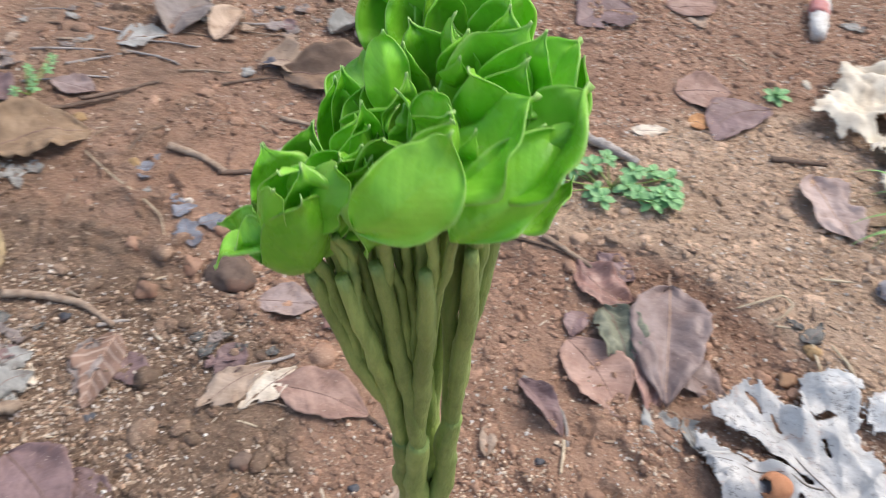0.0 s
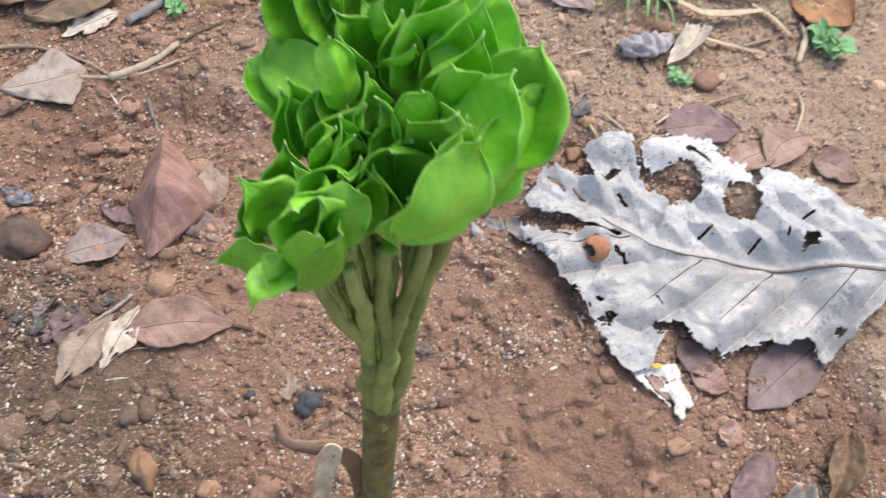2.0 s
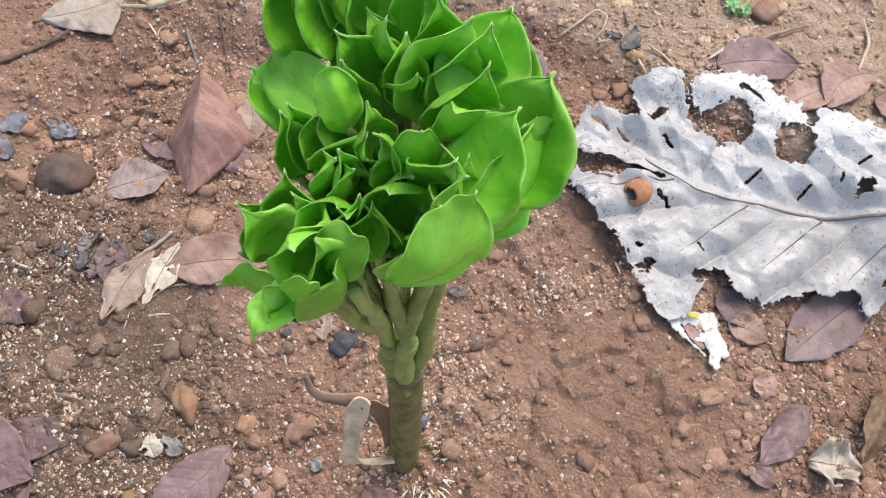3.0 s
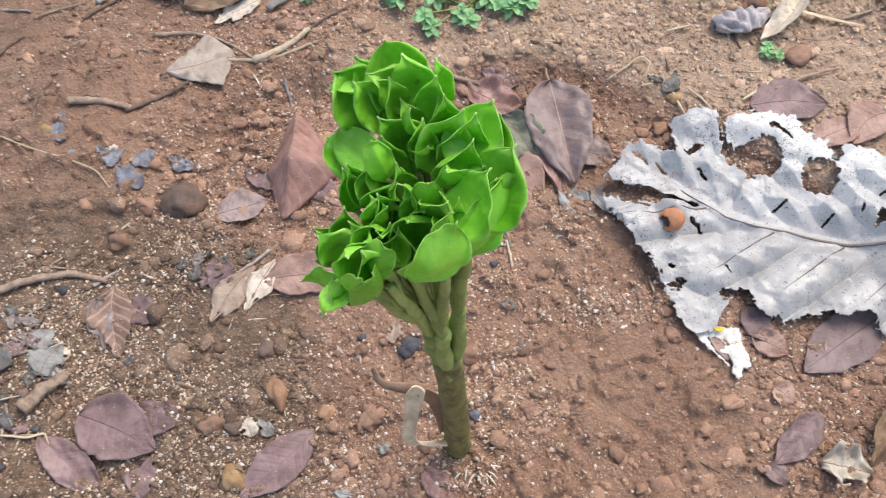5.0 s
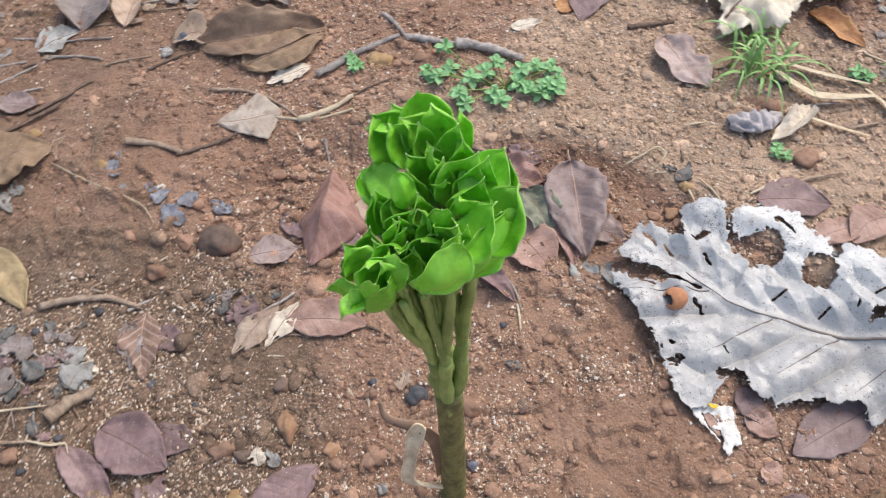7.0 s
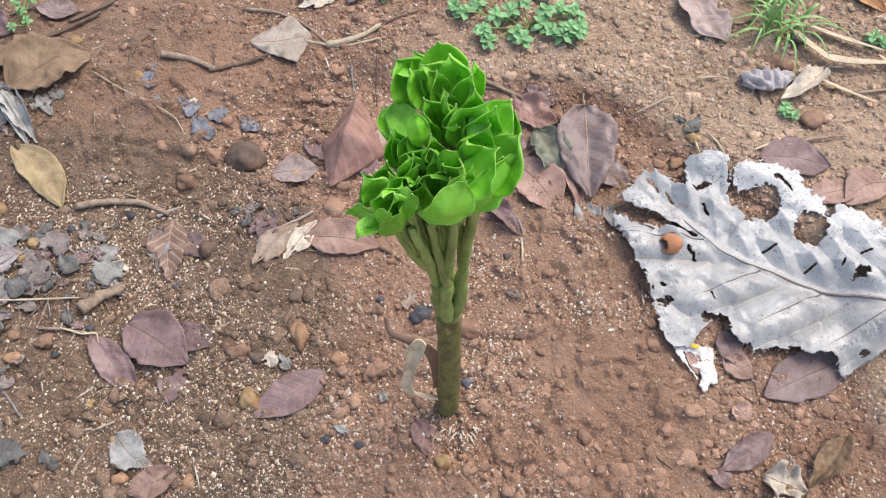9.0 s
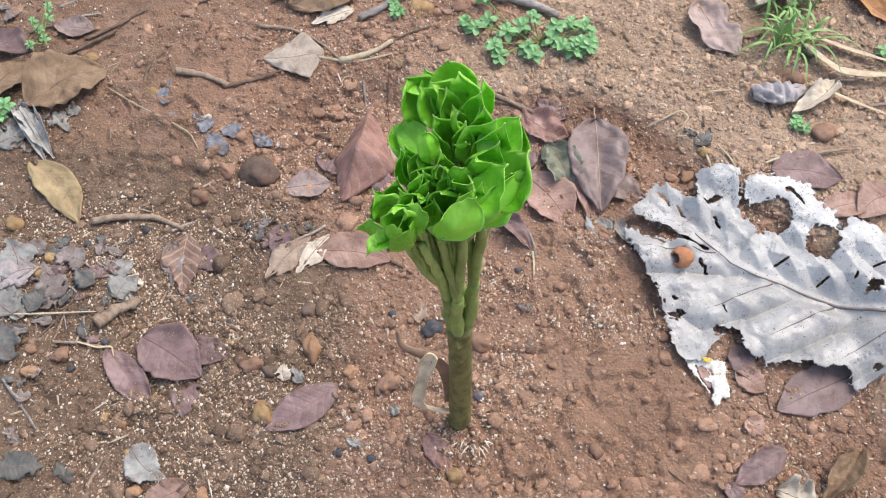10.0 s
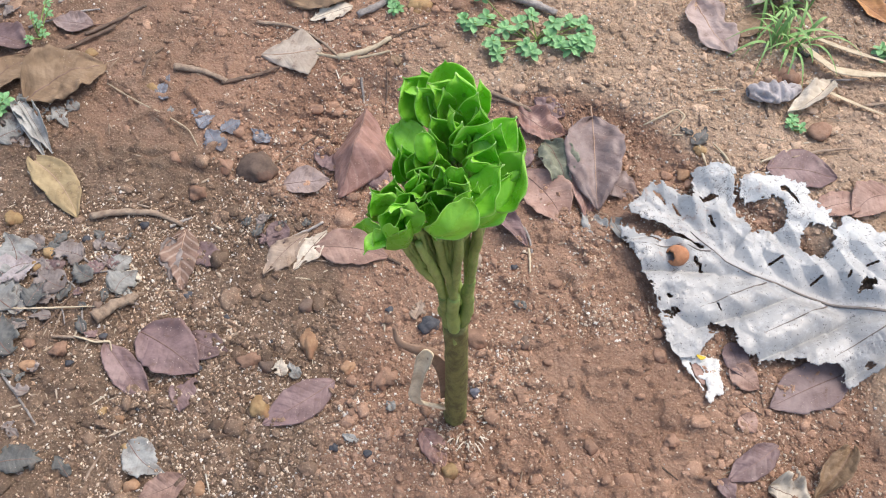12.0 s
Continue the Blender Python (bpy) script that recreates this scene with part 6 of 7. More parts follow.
scrap(-0.099, 0.940, 0.0242, "grey", "grey-brown leaf scrap in the litter", turn=97, thick=0.4)
scrap(-0.198, 0.812, 0.0304, "pale", "pale leaf scrap in the litter", turn=47, thick=0.4)
scrap(-0.165, 0.933, 0.0392, "purple", "purple leaf scrap in the litter", turn=99, thick=0.3)
scrap(-0.222, 0.886, 0.0383, "grey", "grey-brown leaf scrap in the litter", turn=96, thick=0.35)
scrap(-0.367, 0.802, 0.0278, "grey", "grey-brown leaf scrap in the litter", turn=95, thick=0.41)
scrap(-0.300, 0.829, 0.0162, "slate", "dark wet leaf scrap in the litter", turn=102, thick=0.27)
scrap(-0.165, 0.812, 0.0136, "grey", "grey-brown leaf scrap in the litter", turn=103, thick=0.4)
scrap(-0.423, 0.834, 0.0271, "grey", "grey-brown leaf scrap in the litter", turn=73, thick=0.29)
scrap(-0.096, 0.894, 0.0392, "slate", "dark wet leaf scrap in the litter", turn=63, thick=0.27)
scrap(-0.235, 0.827, 0.0215, "grey", "grey-brown leaf scrap in the litter", turn=17, thick=0.27)
scrap(-0.092, 0.875, 0.0293, "purple", "purple leaf scrap in the litter", turn=101, thick=0.3)
scrap(-0.124, 0.937, 0.0405, "pale", "pale leaf scrap in the litter", turn=117, thick=0.31)
scrap(-0.231, 0.828, 0.0246, "slate", "dark wet leaf scrap in the litter", turn=82, thick=0.34)
scrap(-0.333, 0.837, 0.0155, "grey", "grey-brown leaf scrap in the litter", turn=53, thick=0.23)
scrap(-0.373, 0.815, 0.0349, "purple", "purple leaf scrap in the litter", turn=127, thick=0.39)
scrap(-0.246, 0.848, 0.0216, "grey", "grey-brown leaf scrap in the litter", turn=19, thick=0.29)
scrap(-0.362, 0.787, 0.0310, "pale", "pale leaf scrap in the litter", turn=172, thick=0.26)
scrap(-0.216, 0.809, 0.0126, "grey", "grey-brown leaf scrap in the litter", turn=66, thick=0.4)
scrap(-0.325, 0.901, 0.0381, "pale", "pale leaf scrap in the litter", turn=10, thick=0.41)
scrap(-0.148, 0.937, 0.0288, "slate", "dark wet leaf scrap in the litter", turn=78, thick=0.29)
scrap(-0.308, 0.822, 0.0244, "purple", "purple leaf scrap in the litter", turn=99, thick=0.32)
scrap(-0.295, 0.844, 0.0308, "purple", "purple leaf scrap in the litter", turn=88, thick=0.35)
scrap(-0.168, 0.914, 0.0309, "pale", "pale leaf scrap in the litter", turn=24, thick=0.37)
scrap(-0.107, 0.894, 0.0400, "slate", "dark wet leaf scrap in the litter", turn=115, thick=0.4)
scrap(0.630, 1.020, 0.0321, "pale", "pale leaf scrap in the litter", turn=95, thick=0.25)
scrap(0.532, 1.043, 0.0232, "pale", "pale leaf scrap in the litter", turn=73, thick=0.25)
scrap(0.635, 1.019, 0.0353, "pale", "pale leaf scrap in the litter", turn=136, thick=0.3)
scrap(0.549, 1.060, 0.0316, "purple", "purple leaf scrap in the litter", turn=52, thick=0.22)
scrap(0.597, 1.089, 0.0208, "pale", "pale leaf scrap in the litter", turn=103, thick=0.28)
scrap(0.610, 1.041, 0.0300, "grey", "grey-brown leaf scrap in the litter", turn=109, thick=0.29)
scrap(1.073, 1.177, 0.0327, "pale", "pale leaf scrap in the litter", turn=172, thick=0.33)
scrap(0.669, 1.027, 0.0328, "purple", "purple leaf scrap in the litter", turn=62, thick=0.41)
scrap(0.858, 1.100, 0.0406, "purple", "purple leaf scrap in the litter", turn=62, thick=0.26)
scrap(0.942, 1.069, 0.0183, "pale", "pale leaf scrap in the litter", turn=6, thick=0.4)
scrap(-0.741, 0.723, 0.0156, "ash", "ash-grey torn leaf scrap in the litter", turn=86, thick=0.32)
scrap(-0.569, 0.686, 0.0182, "pale", "pale leaf scrap in the litter", turn=179, thick=0.25)
scrap(-0.401, 0.857, 0.0185, "slate", "dark wet leaf scrap in the litter", turn=176, thick=0.33)
scrap(-0.662, 0.789, 0.0186, "grey", "grey-brown leaf scrap in the litter", turn=134, thick=0.33)
scrap(-0.719, 0.639, 0.0251, "grey", "grey-brown leaf scrap in the litter", turn=155, thick=0.29)
scrap(-0.733, 0.679, 0.0296, "pale", "pale leaf scrap in the litter", turn=83, thick=0.28)
scrap(-0.492, 0.819, 0.0225, "slate", "dark wet leaf scrap in the litter", turn=100, thick=0.28)
scrap(-0.532, 0.825, 0.0251, "slate", "dark wet leaf scrap in the litter", turn=41, thick=0.36)
scrap(-0.697, 0.614, 0.0302, "grey", "grey-brown leaf scrap in the litter", turn=38, thick=0.29)
scrap(-0.682, 0.751, 0.0293, "ash", "ash-grey torn leaf scrap in the litter", turn=152, thick=0.25)
scrap(-0.493, 0.789, 0.0118, "ash", "ash-grey torn leaf scrap in the litter", turn=64, thick=0.4)
scrap(-0.636, 0.698, 0.0312, "ash", "ash-grey torn leaf scrap in the litter", turn=58, thick=0.3)
scrap(-0.390, 0.687, 0.0255, "ash", "ash-grey torn leaf scrap in the litter", turn=95, thick=0.38)
scrap(-0.690, 0.769, 0.0185, "grey", "grey-brown leaf scrap in the litter", turn=42, thick=0.27)
scrap(-0.368, 0.862, 0.0290, "grey", "grey-brown leaf scrap in the litter", turn=146, thick=0.42)
scrap(-0.651, 0.678, 0.0274, "grey", "grey-brown leaf scrap in the litter", turn=166, thick=0.22)
scrap(-0.445, 0.759, 0.0281, "pale", "pale leaf scrap in the litter", turn=14, thick=0.24)
scrap(-0.428, 0.790, 0.0239, "pale", "pale leaf scrap in the litter", turn=35, thick=0.37)
stick(-0.608, 0.206, -0.640, 0.204, 0.0025, "light", "thin broken twig in the litter")
stick(-0.452, 0.096, -0.447, 0.060, 0.0022, "grey", "thin broken twig in the litter")
stick(-0.508, 0.112, -0.513, 0.081, 0.0023, "light", "thin broken twig in the litter")
stick(-0.517, 0.160, -0.494, 0.140, 0.0033, "grey", "thin broken twig in the litter")
stick(-0.566, 0.105, -0.558, 0.146, 0.0028, "light", "thin broken twig in the litter")
stick(-0.514, 0.140, -0.498, 0.165, 0.0029, "grey", "thin broken twig in the litter")
stick(-0.463, 0.179, -0.425, 0.178, 0.0026, "light", "thin broken twig in the litter")
stick(-0.509, 0.116, -0.500, 0.094, 0.0022, "grey", "thin broken twig in the litter")
stick(-0.471, 0.160, -0.435, 0.166, 0.0036, "dark", "thin broken twig in the litter")
stick(-0.560, 0.108, -0.578, 0.127, 0.0025, "dark", "thin broken twig in the litter")
stick(-0.588, 0.075, -0.553, 0.051, 0.0026, "grey", "thin broken twig in the litter")
stick(-0.594, 0.143, -0.624, 0.134, 0.0021, "light", "thin broken twig in the litter")
stick(-0.419, 0.084, -0.413, 0.069, 0.0028, "dark", "thin broken twig in the litter")
stick(-0.468, 0.076, -0.482, 0.113, 0.0034, "grey", "thin broken twig in the litter")
stick(-0.496, 0.175, -0.478, 0.157, 0.0030, "light", "thin broken twig in the litter")
stick(-0.551, 0.119, -0.550, 0.142, 0.0035, "dark", "thin broken twig in the litter")
stick(-0.463, 0.172, -0.479, 0.168, 0.0033, "light", "thin broken twig in the litter")
stick(-0.467, 0.214, -0.446, 0.224, 0.0030, "light", "thin broken twig in the litter")
stick(-0.559, 0.172, -0.560, 0.158, 0.0029, "dark", "thin broken twig in the litter")
stick(-0.485, 0.166, -0.452, 0.173, 0.0032, "grey", "thin broken twig in the litter")
stick(-0.536, 0.084, -0.543, 0.122, 0.0019, "light", "thin broken twig in the litter")
stick(-0.617, 0.197, -0.632, 0.223, 0.0034, "grey", "thin broken twig in the litter")
stick(-0.463, 0.221, -0.451, 0.182, 0.0027, "grey", "thin broken twig in the litter")
stick(-0.435, 0.109, -0.445, 0.127, 0.0025, "light", "thin broken twig in the litter")
stick(-0.601, 0.117, -0.577, 0.107, 0.0018, "grey", "thin broken twig in the litter")
stick(-0.467, 0.184, -0.490, 0.200, 0.0028, "dark", "thin broken twig in the litter")
stick(0.518, 0.237, 0.496, 0.216, 0.0021, "light", "thin broken twig on bare soil")
stick(0.398, 0.320, 0.400, 0.295, 0.0027, "straw", "thin broken twig on bare soil")
stick(-0.063, 0.313, -0.055, 0.283, 0.0027, "light", "thin broken twig on bare soil")
stick(-0.227, 0.043, -0.247, 0.038, 0.0019, "dark", "thin broken twig on bare soil")
stick(-0.128, 0.245, -0.151, 0.247, 0.0016, "dark", "thin broken twig on bare soil")
stick(0.036, 0.001, 0.009, -0.004, 0.0017, "dark", "thin broken twig on bare soil")
stick(0.051, -0.077, 0.059, -0.068, 0.0020, "dark", "thin broken twig on bare soil")
stick(-0.086, -0.072, -0.103, -0.066, 0.0018, "dark", "thin broken twig on bare soil")
stick(0.400, 0.152, 0.426, 0.164, 0.0029, "light", "thin broken twig on bare soil")
stick(0.017, -0.010, -0.008, -0.020, 0.0020, "dark", "thin broken twig on bare soil")
stick(0.349, 0.419, 0.351, 0.444, 0.0032, "dark", "thin broken twig on bare soil")
stick(0.317, 0.064, 0.329, 0.065, 0.0025, "straw", "thin broken twig on bare soil")
stick(0.465, 0.395, 0.447, 0.398, 0.0026, "straw", "thin broken twig on bare soil")
stick(-0.014, 0.100, 0.002, 0.081, 0.0017, "dark", "thin broken twig on bare soil")
stick(-0.379, 0.116, -0.399, 0.116, 0.0019, "dark", "thin broken twig on bare soil")
stick(0.419, 0.002, 0.420, 0.012, 0.0026, "straw", "thin broken twig on bare soil")
stick(-0.278, -0.049, -0.293, -0.061, 0.0016, "dark", "thin broken twig on bare soil")
stick(0.153, 0.188, 0.141, 0.165, 0.0026, "dark", "thin broken twig on bare soil")
stick(-0.145, -0.017, -0.172, -0.021, 0.0023, "dark", "thin broken twig on bare soil")
stick(-0.218, 0.173, -0.198, 0.172, 0.0027, "straw", "thin broken twig on bare soil")
stick(0.376, -0.003, 0.355, 0.012, 0.0023, "dark", "thin broken twig on bare soil")
stick(-0.210, 0.048, -0.200, 0.053, 0.0020, "light", "thin broken twig on bare soil")
stick(-0.380, 0.739, -0.313, 0.749, 0.0024, "grey", "thin broken twig among leaves")
stick(-0.480, 0.662, -0.411, 0.680, 0.0038, "light", "thin broken twig among leaves")
stick(-0.672, 0.689, -0.631, 0.692, 0.0044, "light", "thin broken twig among leaves")
stick(-0.632, 0.733, -0.582, 0.728, 0.0041, "grey", "thin broken twig among leaves")
stick(-0.414, 0.650, -0.346, 0.684, 0.0045, "dark", "thin broken twig among leaves")
stick(-0.558, 0.719, -0.478, 0.722, 0.0035, "grey", "thin broken twig among leaves")
stick(-0.442, 0.799, -0.366, 0.817, 0.0046, "grey", "thin broken twig among leaves")
stick(-0.752, 0.748, -0.696, 0.766, 0.0027, "grey", "thin broken twig among leaves")
stick(-0.631, 0.636, -0.572, 0.680, 0.0040, "grey", "thin broken twig among leaves")
stick(-0.527, 0.777, -0.494, 0.808, 0.0049, "dark", "thin broken twig among leaves")
stick(-0.340, 0.719, -0.300, 0.744, 0.0027, "light", "thin broken twig among leaves")
stick(-0.693, 0.655, -0.598, 0.680, 0.0045, "grey", "thin broken twig among leaves")
stick(-0.663, 0.580, -0.597, 0.609, 0.0041, "grey", "thin broken twig among leaves")
stick(-0.705, 0.724, -0.630, 0.738, 0.0042, "dark", "thin broken twig among leaves")
stick(-0.602, 0.668, -0.536, 0.695, 0.0040, "dark", "thin broken twig among leaves")
stick(-0.563, 0.797, -0.506, 0.843, 0.0047, "light", "thin broken twig among leaves")
stick(-0.435, 0.783, -0.351, 0.783, 0.0031, "light", "thin broken twig among leaves")
stick(-0.567, 0.688, -0.485, 0.674, 0.0046, "grey", "thin broken twig among leaves")
stick(-0.511, 0.751, -0.467, 0.752, 0.0025, "light", "thin broken twig among leaves")
stick(-0.611, 0.612, -0.564, 0.624, 0.0039, "grey", "thin broken twig among leaves")


# ---- withered sheath and rootlets at the stem's foot ----
def ribbon(line, widths, side, material, name="strip", roll=0.6):
    """A curled strip along a line, its width lying along side."""
    line = np.array(line, float)
    t = np.linspace(0, len(line) - 1, 5 * len(line))
    p = np.stack([np.interp(t, np.arange(len(line)), line[:, k]) for k in range(3)], 1)
    for _ in range(4):
        p[1:-1] = (p[:-2] + 2 * p[1:-1] + p[2:]) / 4
    way = np.gradient(p, axis=0)
    way /= np.linalg.norm(way, axis=1)[:, None]
    side = np.array(side, float) - way * (way @ np.array(side, float))[:, None]
    side /= np.linalg.norm(side, axis=1)[:, None]
    up = np.cross(way, side)
    w = np.interp(t, np.linspace(0, t[-1], len(widths)), widths)
    s = np.linspace(-1, 1, 7)
    co = p[:, None] + side[:, None] * (w[:, None] / 2 * np.sin(roll * s) / np.sin(roll))[..., None] + up[:, None] * (w[:, None] * 0.5 * (1 - np.cos(roll * s)))[..., None]
    n = len(t)
    f = [(i * 7 + k, i * 7 + k + 1, (i + 1) * 7 + k + 1, (i + 1) * 7 + k) for i in range(n - 1) for k in range(6)]
    uv = np.stack([np.repeat(t / t[-1], 7), np.tile((s + 1) / 2, n)], 1)
    return mesh_of(name, co.reshape(-1, 3), f, uv, material)


husk = thing("withered_sheath", (-0.03, 0.0, 0.0), "pale withered leaf sheath curled beside the green stem", "dead sheath")
HUSK_PALE = plain_material("pale_withered_sheath", (0.88, 0.74, 0.52), (0.60, 0.46, 0.30), 45, 0.6, 0.35, 0.5)
HUSK_DARK = plain_material("brown_withered_sheath", (0.38, 0.25, 0.17), (0.23, 0.14, 0.09), 45, 0.6, 0.3, 0.5)
skin(part("strip", ribbon([(-0.004, 0.006, 0.176), (-0.009, 0.003, 0.164), (-0.014, -0.004, 0.142), (-0.018, -0.011, 0.116), (-0.021, -0.016, 0.096), (-0.016, -0.019, 0.084), (-0.004, -0.020, 0.077), (0.012, -0.020, 0.070)], (0.012, 0.017, 0.013, 0.012, 0.014, 0.014, 0.013, 0.014), (1, -0.3, 0.2), HUSK_PALE, roll=1.1), husk), 0.0012)
skin(part("tail", ribbon([(0.004, 0.004, 0.164), (-0.010, 0.006, 0.168), (-0.024, 0.010, 0.169), (-0.035, 0.014, 0.171), (-0.041, 0.020, 0.175), (-0.043, 0.029, 0.180)], (0.012, 0.014, 0.010, 0.008, 0.007, 0.006), (0.2, 0.6, 0.8), HUSK_DARK, roll=0.9), husk, "brown drooping end"), 0.001)
skin(part("strip", ribbon([(-0.002, 0.004, 0.168), (0.008, 0.001, 0.150), (0.012, -0.004, 0.115), (0.014, -0.010, 0.072)], (0.012, 0.014, 0.012, 0.012), (1, 0.2, 0), HUSK_DARK, roll=0.8), husk, "dark brown inner strip"), 0.001)

rng = np.random.default_rng(8)
for i in range(26):
    a = rng.uniform(-2.6, 0.4)
    r0, r1 = rng.uniform(0.017, 0.030), rng.uniform(0.009, 0.018)
    x, y = -0.002 + 1.0 * r0 * math.cos(a) + 0.008, -0.016 + 1.2 * r0 * math.sin(a)
    a += rng.normal() * 0.3
    white = rng.random() < 0.55
    straw(((x, y), (x + r1 * math.cos(a) * 0.5, y + r1 * math.sin(a) * 0.5 + 0.001), (x + r1 * math.cos(a), y + r1 * math.sin(a))), 0.0021 if white else 0.0016, "white" if white else "dark", "short white rootlet at the stem foot" if white else "short dark rootlet at the stem foot", "rootlet", 0.002)


# ---- crumpled grey roll of leaf ----
ROLLED = plain_material("mauve_grey_crumpled_leaf", (0.56, 0.52, 0.52), (0.36, 0.325, 0.32), 70, 0.6, 0.35, 0.7)


def crumpled_roll(line, radius, label):
    line = bezier(*line, 30)
    at = np.array((*line[15, :2], float(lie(*line[15, :2]))))
    ob = thing("rolled_leaf", at, label, "leaf", "dead leaves on the soil")
    nu, nv = 60, 40
    u, v, f = sheet(nu, nv)
    p = np.stack([np.interp(u, np.linspace(0, 1, 30), line[:, k]) for k in (0, 1)], 1)
    way = line[-1, :2] - line[0, :2]
    way /= np.linalg.norm(way)
    ang = -0.6 + 1.25 * 2 * np.pi * v
    r = radius * (0.08 + 1.1 * np.sin(np.pi * np.clip(0.04 + 0.94 * u, 0, 1)) ** 0.55) * (1 - 0.28 * v) * (1.1 - 0.35 * u)
    r = r * (1 + 0.30 * (1 - 2 * np.abs(vnoise(u * 4 + 5 * v, v * 7 - 3 * u, 96))) + 0.16 * vnoise(u * 17, v * 13, 97))
    across, z = r * np.cos(ang), r * 0.58 * (1 + np.sin(ang))
    xy = p + np.outer(across, (-way[1], way[0]))
    co = np.c_[xy, lie(xy[:, 0], xy[:, 1]) + 0.003 + z] - at
    skin(part("blade", mesh_of("blade", co, f, np.stack([u, v], 1), ROLLED), ob), 0.0007)


crumpled_roll(((0.424, 0.474, 0), (0.465, 0.462, 0), (0.506, 0.486, 0)), 0.0150, "crumpled mauve-grey leaf rolled up on the soil")


# ---- white scrap by the silvery leaf ----
def white_scrap():
    """A ragged patch with two frayed legs and a thin arm, cut from one crumpled sheet."""
    at = np.array((0.304, 0.043, 0.0))
    at[2] = float(lie(at[0], at[1]))
    ob = thing("white_scrap", at, "torn white scrap with a yellow mark and frayed edge", "litter")
    u, v, f = sheet(95, 110)
    x, y = at[0] + 0.11 * (u - 0.5), at[1] + 0.13 * (v - 0.5)
    near = np.full(len(x), 9.0)
    for ax, ay, bx, by, r in ((0.291, 0.072, 0.320, 0.057, 0.0061), (0.320, 0.057, 0.321, 0.032, 0.0084), (0.318, 0.030, 0.312, 0.013, 0.0040), (0.324, 0.031, 0.327, 0.023, 0.0033), (0.283, 0.071, 0.290, 0.053, 0.0030), (0.290, 0.053, 0.304, 0.028, 0.0023), (0.303, 0.043, 0.311, 0.043, 0.0028)):
        t = np.clip(((x - ax) * (bx - ax) + (y - ay) * (by - ay)) / ((bx - ax) ** 2 + (by - ay) ** 2), 0, 1)
        near = np.minimum(near, np.hypot(x - ax - t * (bx - ax), y - ay - t * (by - ay)) - 1.35 * r)
    near = near + 0.0016 * vnoise(x * 170, y * 170, 91) + 0.0010 * vnoise(x * 420, y * 420, 92)
    f = [q for q in f if max(near[i] for i in q) < 0]
    z = lie(x, y) + 0.007 + 0.004 * vnoise(x * 60, y * 60, 93) + 0.0022 * np.abs(vnoise(x * 130, y * 130, 94)) - 0.25 * np.clip(near + 0.004, 0, 1)
    keep, f, uv = pick(np.stack([x, y, z], 1) - at, f, np.stack([u, v], 1))
    skin(part("sheet", mesh_of("sheet", keep, f, uv, CLEAN_WHITE), ob), 0.0007)
    for name, label, width, material, points in (("yellow_mark", "bright yellow printed mark", 0.006, YELLOW, ((0.301, 0.069), (0.306, 0.065), (0.312, 0.066))), ("inner_leaf", "thin brown leaf flake", 0.012, DRY["pink"], ((0.296, 0.066), (0.302, 0.049), (0.307, 0.032)))):
        rise = 0.0135 if name == "yellow_mark" else 0.006
        line = [(px - at[0], py - at[1], float(lie(px, py)) + rise - at[2]) for px, py in points]
        skin(part(name, ribbon(line, (width * 0.4, width, width * 0.3), (0.6, 0.8, 0), material, name, 0.4), ob, label), 0.0006)


white_scrap()


def wrapper():
    at = np.array((0.425, 1.055, float(lie(0.425, 1.055)) + 0.014))
    ob = thing("plastic_wrapper", at, "crumpled white plastic wrapper with faded red print", "litter")
    line = [(0.012, 0.062, 0.0), (0.004, 0.03, 0.002), (-0.002, 0.0, 0.0), (-0.004, -0.03, 0.0), (-0.008, -0.058, -0.004)]
    v, f = tube(bezier(line[0], line[2], line[4], 12), (0.013, 0.016, 0.015, 0.016, 0.011), 12, 0.75, 0.10, 3)
    part("film", mesh_of("film", v, f, material=CLEAN_WHITE), ob)
    v, f = tube(bezier((0.004, 0.03, 0), (0.0, 0.015, 0.001), (-0.002, 0.0, 0), 6), (0.0172, 0.0168), 12, 0.75, 0.03, 3)
    part("print_band", mesh_of("print_band", v, f, material=PINK), ob, "faded red printed band")


wrapper()


# ---- crumpled pale leaf ----
CREAM = plain_material("cream_crumpled_leaf", (0.66, 0.61, 0.50), (0.50, 0.43, 0.33), 30, 0.65, 0.3, 0.5)


